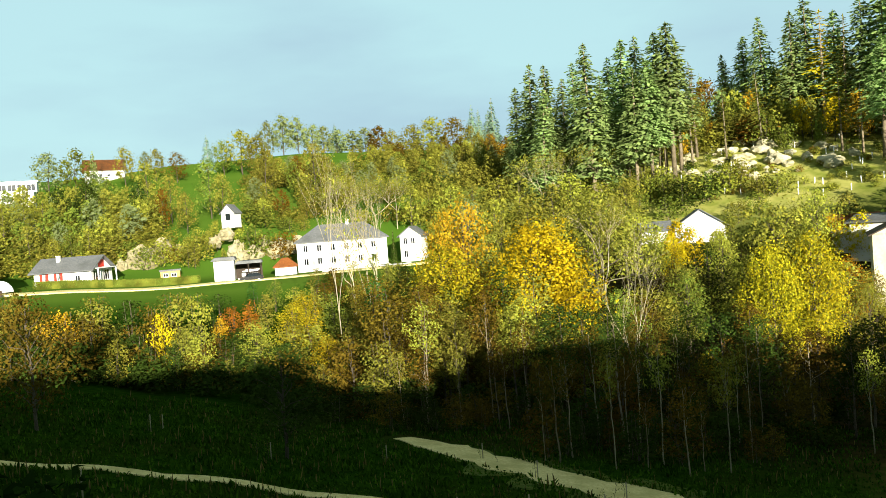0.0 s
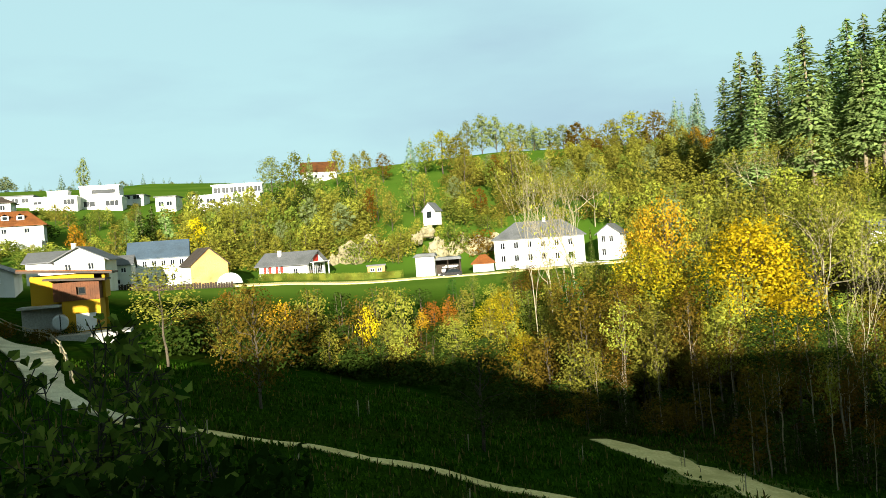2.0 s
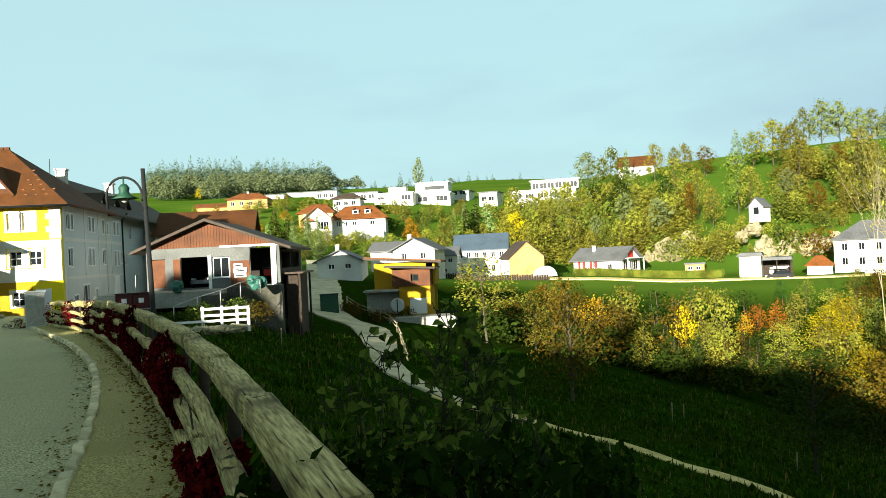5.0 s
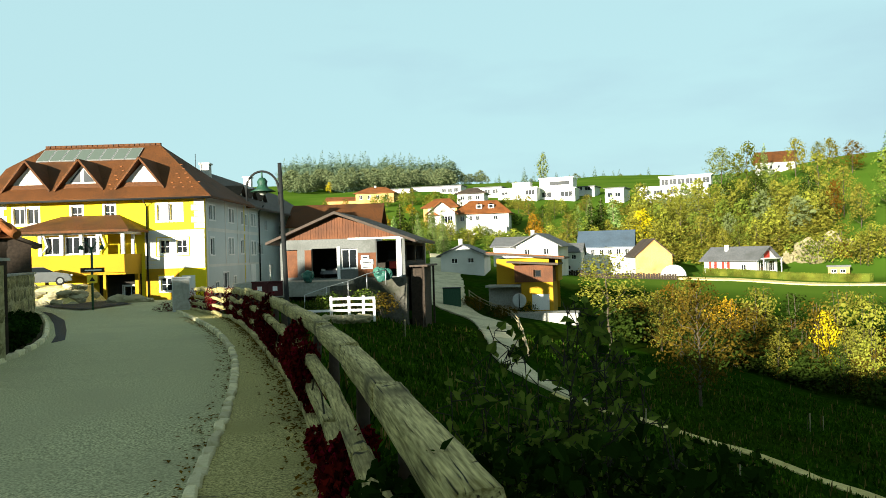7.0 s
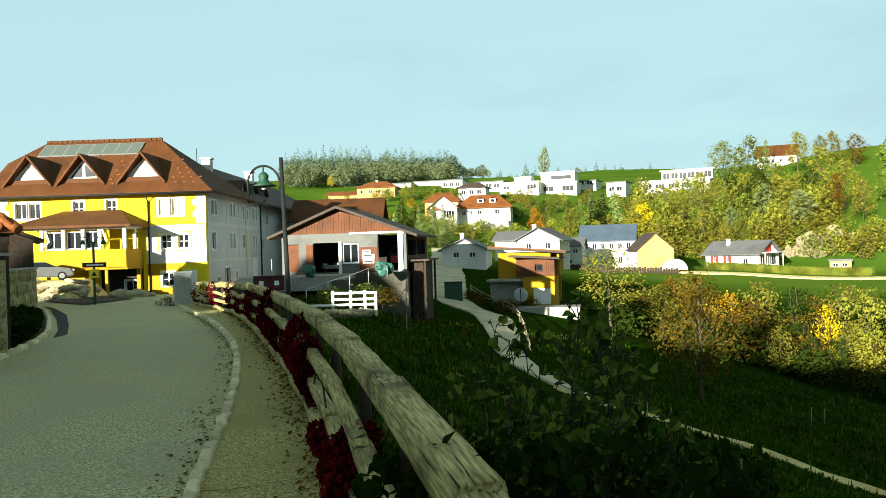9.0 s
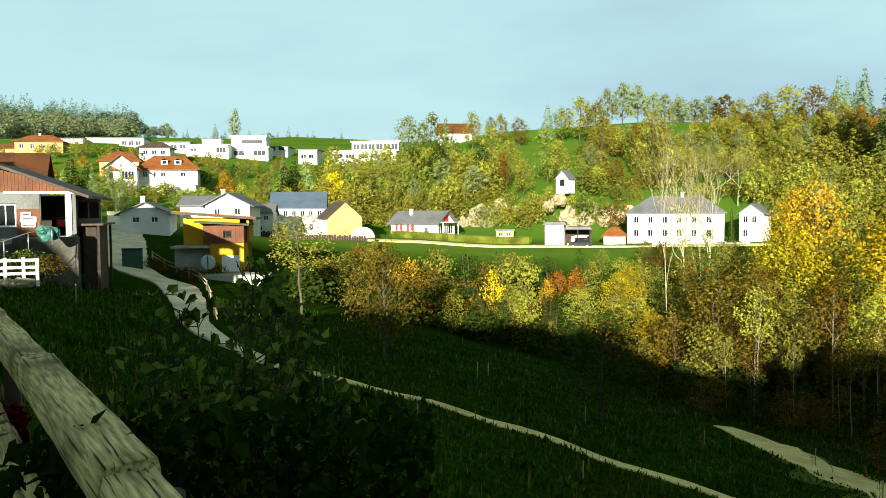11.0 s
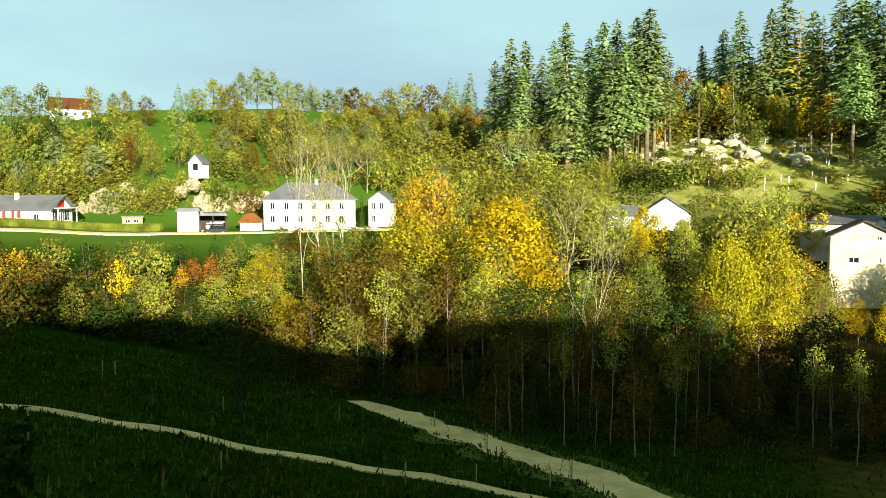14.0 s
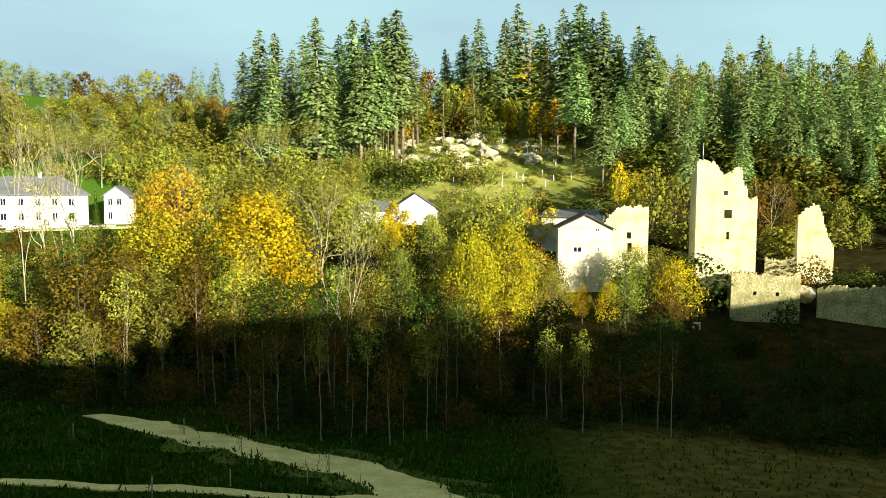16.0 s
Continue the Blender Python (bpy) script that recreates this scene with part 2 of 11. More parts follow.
M = {
    # the near slope's shade is put into this grass colour
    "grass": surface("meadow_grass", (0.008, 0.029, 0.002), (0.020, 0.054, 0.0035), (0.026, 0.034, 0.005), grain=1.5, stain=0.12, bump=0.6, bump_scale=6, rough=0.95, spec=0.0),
    "asphalt": surface("asphalt", (0.24, 0.25, 0.14), (0.80, 0.80, 0.48), (0.46, 0.46, 0.28), grain=45, stain=0.5, bump=0.5, bump_scale=90, rough=0.9, spec=0.12),
    "asphalt_dark": surface("dark_asphalt", (0.035, 0.037, 0.035), (0.05, 0.05, 0.047), grain=60, bump=0.5, rough=0.9),
    "footway": surface("footway_asphalt", (0.20, 0.185, 0.06), (0.72, 0.66, 0.28), (0.40, 0.365, 0.14), grain=55, stain=1.2, bump=0.5, bump_scale=120, rough=0.95),
    "gravel": surface("gravel_track", (0.62, 0.52, 0.19), (0.80, 0.70, 0.32), (0.50, 0.43, 0.15), grain=6, stain=0.7, bump=0.8, bump_scale=20, rough=0.95),
    "concrete": surface("concrete", (0.30, 0.30, 0.26), (0.42, 0.41, 0.36), (0.2, 0.2, 0.17), grain=6, stain=0.5, rough=0.85),
    "concrete_dark": surface("dark_concrete", (0.06, 0.058, 0.045), (0.11, 0.105, 0.085), (0.04, 0.045, 0.025), grain=5, stain=0.8, rough=0.9),
    "lane": surface("pale_worn_lane", (0.58, 0.54, 0.35), (0.76, 0.71, 0.50), (0.40, 0.37, 0.22), grain=9, stain=0.6, bump=0.5, rough=0.95),
    "soil": surface("field_soil", (0.03, 0.025, 0.010), (0.07, 0.06, 0.025), (0.03, 0.035, 0.01), grain=2.5, stain=0.15, bump=0.8, bump_scale=5, rough=0.95, spec=0.05),
    "wood_old": surface("weathered_timber", (0.20, 0.17, 0.055), (0.60, 0.52, 0.23), (0.07, 0.058, 0.02), grain=6, stain=1.5, bump=0.9, bump_scale=14, rough=0.85, stretch=(1.2, 9, 9)),
    "wood_brown": surface("brown_boards", (0.11, 0.038, 0.012), (0.17, 0.06, 0.02), (0.07, 0.026, 0.01), grain=5, stain=0.7, rough=0.7, stretch=(9, 9, 1)),
    "wood_dark": surface("dark_timber", (0.025, 0.018, 0.012), (0.05, 0.035, 0.022), grain=6, rough=0.8),
    "plaster_white": surface("white_render", (0.63, 0.62, 0.58), (0.70, 0.69, 0.65), (0.54, 0.53, 0.48), grain=12, stain=0.35, bump=0.15, rough=0.9),
    "plaster_cream": surface("cream_render", (0.56, 0.50, 0.31), (0.64, 0.58, 0.39), (0.47, 0.41, 0.23), grain=3, stain=0.5, bump=0.15, rough=0.9),
    "plaster_grey": surface("pale_grey_render", (0.50, 0.55, 0.55), (0.58, 0.62, 0.61), (0.46, 0.5, 0.49), grain=12, stain=0.35, bump=0.15, rough=0.9),
    "plaster_yellow": surface("yellow_render", (0.80, 0.62, 0.012), (0.86, 0.68, 0.02), (0.74, 0.56, 0.015), grain=12, stain=0.35, bump=0.15, rough=0.9),
    "plaster_ochre": surface("ochre_render", (0.40, 0.23, 0.010), (0.46, 0.27, 0.012), (0.34, 0.19, 0.010), grain=12, stain=0.35, bump=0.15, rough=0.9),
    "plaster_apricot": surface("apricot_render", (0.48, 0.28, 0.10), (0.55, 0.35, 0.14), (0.42, 0.20, 0.07), grain=6, stain=0.5, bump=0.15, rough=0.9),
    "brick": surface("bare_brick", (0.50, 0.16, 0.06), (0.62, 0.25, 0.09), (0.55, 0.35, 0.18), grain=9, stain=1.5, rough=0.9),
    "tile_red": surface("clay_tile", (0.040, 0.016, 0.004), (0.155, 0.052, 0.010), (0.05, 0.02, 0.005), grain=14, stain=0.6, bump=0.5, rough=0.75, vary=0.12),
    "tile_orange": surface("orange_tile", (0.17, 0.055, 0.012), (0.25, 0.085, 0.018), (0.11, 0.038, 0.010), grain=4, stain=0.6, bump=0.5, rough=0.75, vary=0.1),
    "tile_dark": surface("dark_tile", (0.05, 0.035, 0.026), (0.085, 0.06, 0.04), (0.035, 0.028, 0.02), grain=4, stain=0.5, bump=0.4, rough=0.7),
    "slate": surface("grey_slate", (0.10, 0.105, 0.11), (0.15, 0.155, 0.155), (0.08, 0.085, 0.08), grain=4, stain=0.4, bump=0.4, rough=0.65),
    "roof_blue": surface("blue_grey_roof", (0.055, 0.085, 0.12), (0.08, 0.115, 0.15), (0.05, 0.07, 0.09), grain=4, stain=0.4, rough=0.5),
    "stone": surface("field_stone", (0.17, 0.15, 0.055), (0.44, 0.39, 0.19), (0.07, 0.07, 0.02), grain=7, stain=1.3, bump=0.8, rough=0.9, vary=0.5),
    "mortar": surface("mortar", (0.26, 0.235, 0.11), (0.50, 0.45, 0.25), (0.10, 0.10, 0.03), grain=8, stain=0.8, bump=0.6, rough=0.95),
    "ruin": surface("ruin_masonry", (0.42, 0.37, 0.19), (0.68, 0.62, 0.38), (0.30, 0.26, 0.11), grain=5.5, stain=0.5, bump=0.9, bump_scale=5, rough=0.95),
    "ruin_dark": surface("mossy_masonry", (0.20, 0.18, 0.07), (0.52, 0.46, 0.24), (0.13, 0.13, 0.04), grain=4.5, stain=0.6, bump=0.9, bump_scale=5, rough=0.95),
    "rock": surface("pale_rock", (0.22, 0.19, 0.10), (0.38, 0.34, 0.21), (0.10, 0.085, 0.03), grain=1.6, stain=0.4, bump=1.0, bump_scale=3, rough=0.95),
    "bark": surface("bark", (0.06, 0.048, 0.03), (0.11, 0.09, 0.06), (0.04, 0.035, 0.02), grain=5, stain=1.0, bump=0.8, stretch=(5, 5, 1), rough=0.95, vary=0.3),
    "bark_pale": surface("pale_bark", (0.27, 0.235, 0.14), (0.40, 0.35, 0.22), (0.18, 0.15, 0.08), grain=4, stain=0.9, bump=0.6, rough=0.9, vary=0.2),
    "metal_dark": surface("dark_metal", (0.012, 0.014, 0.014), (0.022, 0.024, 0.023), grain=20, bump=0.1, rough=0.7, spec=0.2),
    "metal_grey": surface("grey_metal", (0.42, 0.44, 0.44), (0.5, 0.52, 0.52), grain=10, bump=0.1, rough=0.4, metal=0.6),
    "paint_white": surface("white_paint", (0.76, 0.76, 0.74), (0.82, 0.82, 0.8), grain=10, bump=0.05, rough=0.5),
    "paint_green": surface("green_paint", (0.012, 0.055, 0.032), (0.02, 0.08, 0.045), grain=10, rough=0.5),
    "tarp": surface("green_sheeting", (0.03, 0.13, 0.10), (0.05, 0.18, 0.13), (0.02, 0.09, 0.07), grain=4, bump=0.6, rough=0.45),
    "red_paint": surface("red_paint", (0.42, 0.03, 0.02), (0.5, 0.05, 0.03), grain=8, rough=0.45),
    "bin_red": surface("red_bin", (0.05, 0.007, 0.007), (0.07, 0.01, 0.01), grain=8, rough=0.5),
    "silver": surface("silver_car_paint", (0.4, 0.42, 0.42), (0.44, 0.46, 0.46), grain=3, bump=0, rough=0.25, metal=0.7),
    "black_car": surface("black_car_paint", (0.012, 0.013, 0.014), (0.02, 0.02, 0.022), grain=3, bump=0, rough=0.2, spec=0.6),
    "rubber": surface("rubber", (0.012, 0.012, 0.012), (0.02, 0.02, 0.02), grain=20, rough=0.9),
    "yellow_sign": surface("yellow_sign", (0.75, 0.55, 0.02), (0.8, 0.6, 0.03), grain=9, bump=0, rough=0.5),
    "glass": glassy("window_glass", (0.012, 0.016, 0.018)),
    "solar": glassy("solar_glass", (0.10, 0.13, 0.11), 0.25),
    "curtain": surface("net_curtain", (0.6, 0.6, 0.55), (0.68, 0.68, 0.62), grain=14, rough=0.9),
    "dark_in": surface("dark_interior", (0.02, 0.018, 0.014), (0.035, 0.03, 0.022), grain=2, rough=0.9),
    # leaves
    "l_gold": leafage("golden_leaves", (0.86, 0.66, 0.02), (0.70, 0.52, 0.015)),
    "l_goldgreen": leafage("gold_and_green_leaves", (0.74, 0.56, 0.02), (0.26, 0.28, 0.02)),
    "l_yellow": leafage("yellow_green_leaves", (0.47, 0.46, 0.06), (0.33, 0.37, 0.045)),
    "l_olive": leafage("olive_leaves", (0.26, 0.28, 0.04), (0.38, 0.35, 0.05)),
    "l_pale": leafage("pale_green_leaves", (0.27, 0.33, 0.12), (0.32, 0.37, 0.14), 0.35, even=True),
    "l_green": leafage("green_leaves", (0.17, 0.25, 0.035), (0.28, 0.32, 0.045)),
    "l_ivy": leafage("ivy_leaves", (0.04, 0.13, 0.02), (0.08, 0.20, 0.03)),
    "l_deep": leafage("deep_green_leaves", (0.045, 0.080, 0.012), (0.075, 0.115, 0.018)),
    "l_orange": leafage("orange_leaves", (0.64, 0.30, 0.02), (0.56, 0.38, 0.025)),
    "l_redtree": leafage("russet_leaves", (0.42, 0.12, 0.02), (0.36, 0.16, 0.02)),
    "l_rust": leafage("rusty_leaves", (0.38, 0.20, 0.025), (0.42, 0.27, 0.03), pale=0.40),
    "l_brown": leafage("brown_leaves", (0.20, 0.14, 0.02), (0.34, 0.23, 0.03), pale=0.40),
    "l_scarlet": leafage("scarlet_creeper_leaves", (0.26, 0.008, 0.010), (0.12, 0.005, 0.007), 0.25, pale=1.0),
    "stem": surface("conifer_bark", (0.20, 0.16, 0.10), (0.30, 0.25, 0.16), (0.12, 0.09, 0.05), grain=5, stain=1.0, bump=0.6, stretch=(5, 5, 1), rough=0.95, vary=0.3),
    "l_red": leafage("crimson_creeper_leaves", (0.11, 0.005, 0.006), (0.018, 0.003, 0.003), 0.15, pale=1.0),
    "l_spruce": leafage("spruce_needles", (0.155, 0.225, 0.07), (0.20, 0.27, 0.085), 0.40, pale=1.4),
    # distance haze is put into these two paler, bluer leaf colours
    "l_spruce_hazed": leafage("hazed_spruce", (0.20, 0.31, 0.21), (0.25, 0.36, 0.24), 0.45, pale=0.85, even=True),
    "l_haze": leafage("hazed_wood_leaves", (0.24, 0.34, 0.17), (0.32, 0.38, 0.18), 0.45, pale=0.85, even=True),
    "l_larch": leafage("larch_needles", (0.34, 0.32, 0.05), (0.24, 0.27, 0.04), 0.2),
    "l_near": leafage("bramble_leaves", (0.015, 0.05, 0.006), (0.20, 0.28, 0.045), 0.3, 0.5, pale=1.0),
    # shaded copy of the bramble leaves, dark in its base colour
    "l_tangle": leafage("shaded_tangle_leaves", (0.008, 0.026, 0.004), (0.03, 0.07, 0.009), 0.2, 0.5),
    # farm render with the barn front's shade put into its grey
    "plaster_shaded": surface("shaded_farm_render", (0.12, 0.13, 0.12), (0.17, 0.175, 0.165), (0.08, 0.085, 0.075), grain=10, stain=0.5, bump=0.2, rough=0.9),
    # blades darkened to match the shaded meadow
    "g_blade": leafage("shaded_grass_blades", (0.010, 0.038, 0.002), (0.06, 0.14, 0.009), 0.3, pale=1.0),
    "g_dry": leafage("dry_grass", (0.22, 0.17, 0.06), (0.14, 0.12, 0.03), 0.3, pale=1.0),
}


# ---- building blocks ----
def at(az, d, z=0.0):
    """A place by its bearing to the left of the first view, its distance and its height over the eye."""
    return Vector((-d * math.sin(radians(az)), d * math.cos(radians(az)), z + EYE))


def mesh_of(name, bm, material):
    me = bpy.data.meshes.new(name)
    bm.to_mesh(me)
    bm.free()
    for mt in material if isinstance(material, (list, tuple)) else (material,):
        me.materials.append(mt)
    return me


def part(name, bm, material, parent=None, label="", m=None):
    ob = new(name, mesh_of(name, bm, material))
    if parent is not None:
        ob.parent = parent
    if m is not None:
        ob.matrix_basis = m
    if label:
        tagged(ob, label)
    return ob


def pyd(name, verts, faces, material, parent=None, label="", smooth=False):
    me = bpy.data.meshes.new(name)
    me.from_pydata([tuple(v) for v in verts], [], [tuple(int(i) for i in f) for f in faces])
    me.materials.append(material)
    if smooth:
        me.polygons.foreach_set("use_smooth", [True] * len(me.polygons))
    ob = new(name, me)
    if parent is not None:
        ob.parent = parent
    if label:
        tagged(ob, label)
    return ob


def quads_mesh(name, q, material):
    """A mesh of loose quads from an array (n, 4, 3)."""
    n = len(q)
    me = bpy.data.meshes.new(name)
    me.vertices.add(4 * n)
    me.vertices.foreach_set("co", np.ascontiguousarray(q, dtype=np.float32).ravel())
    me.loops.add(4 * n)
    me.loops.foreach_set("vertex_index", np.arange(4 * n, dtype=np.int32))
    me.polygons.add(n)
    me.polygons.foreach_set("loop_start", np.arange(0, 4 * n, 4, dtype=np.int32))
    me.update(calc_edges=True)
    me.validate()
    me.materials.append(material)
    return me


def empty(name, m, label="", category="", group="", kind=""):
    ob = new(name)
    ob.matrix_basis = m
    return tagged(ob, label, category, group, kind)


def box(bm, x0, y0, z0, x1, y1, z1, bevel=0.0):
    vs = [bm.verts.new(c) for c in ((x0, y0, z0), (x1, y0, z0), (x1, y1, z0), (x0, y1, z0), (x0, y0, z1), (x1, y0, z1), (x1, y1, z1), (x0, y1, z1))]
    fs = [bm.faces.new([vs[i] for i in f]) for f in ((3, 2, 1, 0), (4, 5, 6, 7), (0, 1, 5, 4), (1, 2, 6, 5), (2, 3, 7, 6), (3, 0, 4, 7))]
    if bevel:
        bmesh.ops.bevel(bm, geom=list({e for f in fs for e in f.edges}), offset=bevel, segments=1, affect="EDGES")
    return bm


def boxes(*list_of):
    bm = bmesh.new()
    for b in list_of:
        box(bm, *b)
    return bm


def tube(bm, pts, radii, sides=8, cap=True):
    """A tapered tube along points."""
    rings = []
    pts = [Vector(p) for p in pts]
    for i, p in enumerate(pts):
        d = (pts[min(i + 1, len(pts) - 1)] - pts[max(i - 1, 0)]).normalized()
        a = d.orthogonal().normalized() if abs(d.z) > 0.9 else d.cross(Vector((0, 0, 1))).normalized()
        b = d.cross(a)
        r = radii[i] if isinstance(radii, (list, tuple)) else radii
        rings.append([bm.verts.new(p + (a * math.cos(2 * math.pi * k / sides) + b * math.sin(2 * math.pi * k / sides)) * r) for k in range(sides)])
    for r0, r1 in zip(rings, rings[1:]):
        for k in range(sides):
            f = bm.faces.new((r0[k], r0[(k + 1) % sides], r1[(k + 1) % sides], r1[k]))
            f.smooth = True
    if cap and sides > 2:
        bm.faces.new(rings[0][::-1])
        bm.faces.new(rings[-1])
    return bm


def prism(bm, outline, axis_from, axis_to):
    """Extrude a closed outline (list of 2D (u, z)) along y between two values."""
    a = [bm.verts.new((u, axis_from, z)) for u, z in outline]
    b = [bm.verts.new((u, axis_to, z)) for u, z in outline]
    n = len(a)
    bm.faces.new(a)
    bm.faces.new(b[::-1])
    for i in range(n):
        bm.faces.new((a[i], b[i], b[(i + 1) % n], a[(i + 1) % n]))
    return bm


# ---- lie of the land: height over the eye at distances, by bearing ----
DIST = [0, 2, 5, 8, 15, 22, 30, 40, 50, 60, 75, 100, 125, 140, 160, 175, 200, 250, 330, 450, 650, 900, 1500, 3500]
LAND = {
    -75: [-1.75, -1.8, -3.6, -5, -8.5, -11, -13, -14.6, -15.6, -16.5, -17.5, -17, -14, -12, -8, -4, 4, 18, 36, 50, 60, 62, 64, 64],
    -50: [-1.75, -1.8, -3.6, -5, -8.5, -11, -13, -14.6, -15.6, -16.5, -18, -17, -10.5, -8, -2, 3, 9, 22, 40, 52, 60, 62, 64, 64],
    -42: [-1.75, -1.8, -3.6, -5, -8.5, -11, -13, -14.8, -16, -16.8, -18.3, -17, -10.4, -8, -2, 3, 9, 22, 40, 52, 60, 62, 64, 64],
    -34: [-1.75, -1.8, -3.6, -5, -8.5, -11, -13, -14.8, -16, -16.8, -18.3, -14, -9, -6.5, -1, 4, 11, 22, 38, 50, 58, 60, 62, 62],
    -24: [-1.75, -1.8, -3.6, -5, -8.5, -11, -13, -14.8, -15.8, -16.6, -18, -14.5, -9, -6.3, -1.5, 4, 13, 22, 36, 46, 54, 58, 60, 60],
    -12: [-1.75, -1.8, -3.6, -5, -8.5, -11, -13, -14.2, -15.4, -16.3, -17.5, -13.5, -8.4, -6.2, -3, 2, 10, 18, 31, 43, 54, 58, 60, 60],
    0: [-1.75, -1.8, -3.6, -5, -8.5, -10.6, -12, -13, -14.2, -15.6, -17, -13, -8, -6.7, -6, -2, 7, 18, 33, 45, 54, 58, 60, 60],
    10: [-1.75, -1.8, -3.6, -5, -8, -9.8, -11, -12, -13.4, -14.8, -15.8, -12, -7.5, -6.7, -6.5, 1, 7, 18, 35.5, 44, 52, 58, 60, 60],
    19: [-1.75, -1.8, -3.6, -5, -7.5, -9, -9.8, -10.4, -11, -11.6, -13, -10.5, -7, -6.5, -6.3, -1, 5, 13, 33, 44, 54, 60, 60, 60],
    27: [-1.75, -1.8, -3.6, -4.6, -6.5, -7.8, -8.7, -9.6, -9.8, -9.8, -10.6, -8.5, -6, -5.3, -5, -3, 3, 12, 24, 38, 56, 62, 60, 60],
    35: [-1.75, -1.8, -3.4, -4.1, -5.6, -6.8, -7.6, -8.5, -8.5, -8, -7.6, -6, -4.9, -4.6, -4.4, -3, 1.5, 13.4, 26, 39, 61, 77, 66, 60],
    42: [-1.75, -1.8, -2.9, -3.5, -4.9, -5.9, -6.6, -7.2, -6.9, -6.4, -6.3, -4.2, -2.9, -2.4, -1, 1, 5, 15.6, 28, 38, 57, 80, 66, 60],
    48: [-1.75, -1.8, -2.5, -3, -4.2, -4.9, -5.3, -5.4, -5.4, -5.5, -5.1, -3.2, -2.0, -1.2, 0.7, 2.7, 6.6, 17.4, 29, 38, 54, 82, 66, 60],
    56: [-1.75, -1.75, -1.8, -1.9, -3, -3.5, -3.6, -3.5, -3.2, -3.0, -2.6, -2, 0, 1, 2.5, 4, 8, 16, 27, 36, 54, 84, 68, 60],
    62: [-1.75, -1.75, -1.78, -1.8, -1.85, -2, -2.2, -2.5, -2.7, -2.85, -2.9, -2.9, -2, 0, 2, 4, 8, 16, 27, 36, 54, 82, 68, 60],
    70: [-1.75, -1.75, -1.78, -1.8, -1.85, -2, -2.2, -2.5, -2.7, -2.85, -2.9, -2.9, -2, -1, 1, 3, 7, 15, 27, 36, 50, 62, 64, 60],
    92: [-1.75, -1.75, -1.78, -1.8, -1.85, -1.9, -2.1, -2.3, -2.5, -2.6, -2.6, -2.5, -2, -1, 1, 3, 7, 15, 27, 36, 50, 60, 60, 60],
    125: [-1.75, -1.75, -1.78, -1.8, -1.8, -1.8, -1.8, -1.8, -1.8, -1.8, -1.8, -1.5, -1, 0, 2, 3, 6, 14, 26, 32, 40, 50, 60, 60],
    150: [-1.75, -1.75, -1.78, -1.8, -1.8, -1.8, -1.8, -1.8, -1.8, -1.8, -1.8, -1, 0, 1, 3, 4, 7, 13, 24, 32, 40, 40, 40, 40],
    178: [-1.75, -1.75, -1.78, -1.8, -1.8, -1.8, -1.8, -1.8, -1.8, -1.5, -1, 0, 1, 2, 4, 6, 8, 14, 24, 30, 36, 40, 40, 40],
    192: [-1.75, -1.75, -1.78, -1.8, -1.8, -1.8, -1.6, -1.4, -1, -0.5, 0, 1, 2, 3, 5, 7, 9, 14, 24, 30, 36, 40, 40, 40],
    203: [-1.75, -1.75, -1.78, -1.8, -1.8, -1.4, -0.5, 1, 2.2, 2.8, 3, 3, 3.5, 4, 5, 7, 10, 14, 24, 30, 36, 40, 40, 40],
    230: [-1.75, -1.75, -1.78, -1.8, -1.6, -1.2, -0.5, 0.5, 1.5, 2, 2.5, 3, 4, 5, 7, 9, 12, 18, 26, 32, 40, 44, 44, 44],
    262: [-1.75, -1.75, -2.2, -3, -5, -6, -6, -5, -4, -2, 0, 4, 8, 10, 12, 14, 16, 22, 30, 36, 44, 50, 52, 52],
}
AZ = sorted(LAND)
LD = np.log(np.array(DIST) + 4.0)
LZ = np.array([LAND[a] for a in AZ] + [LAND[AZ[0]]])
LA = np.array(AZ + [AZ[0] + 360])


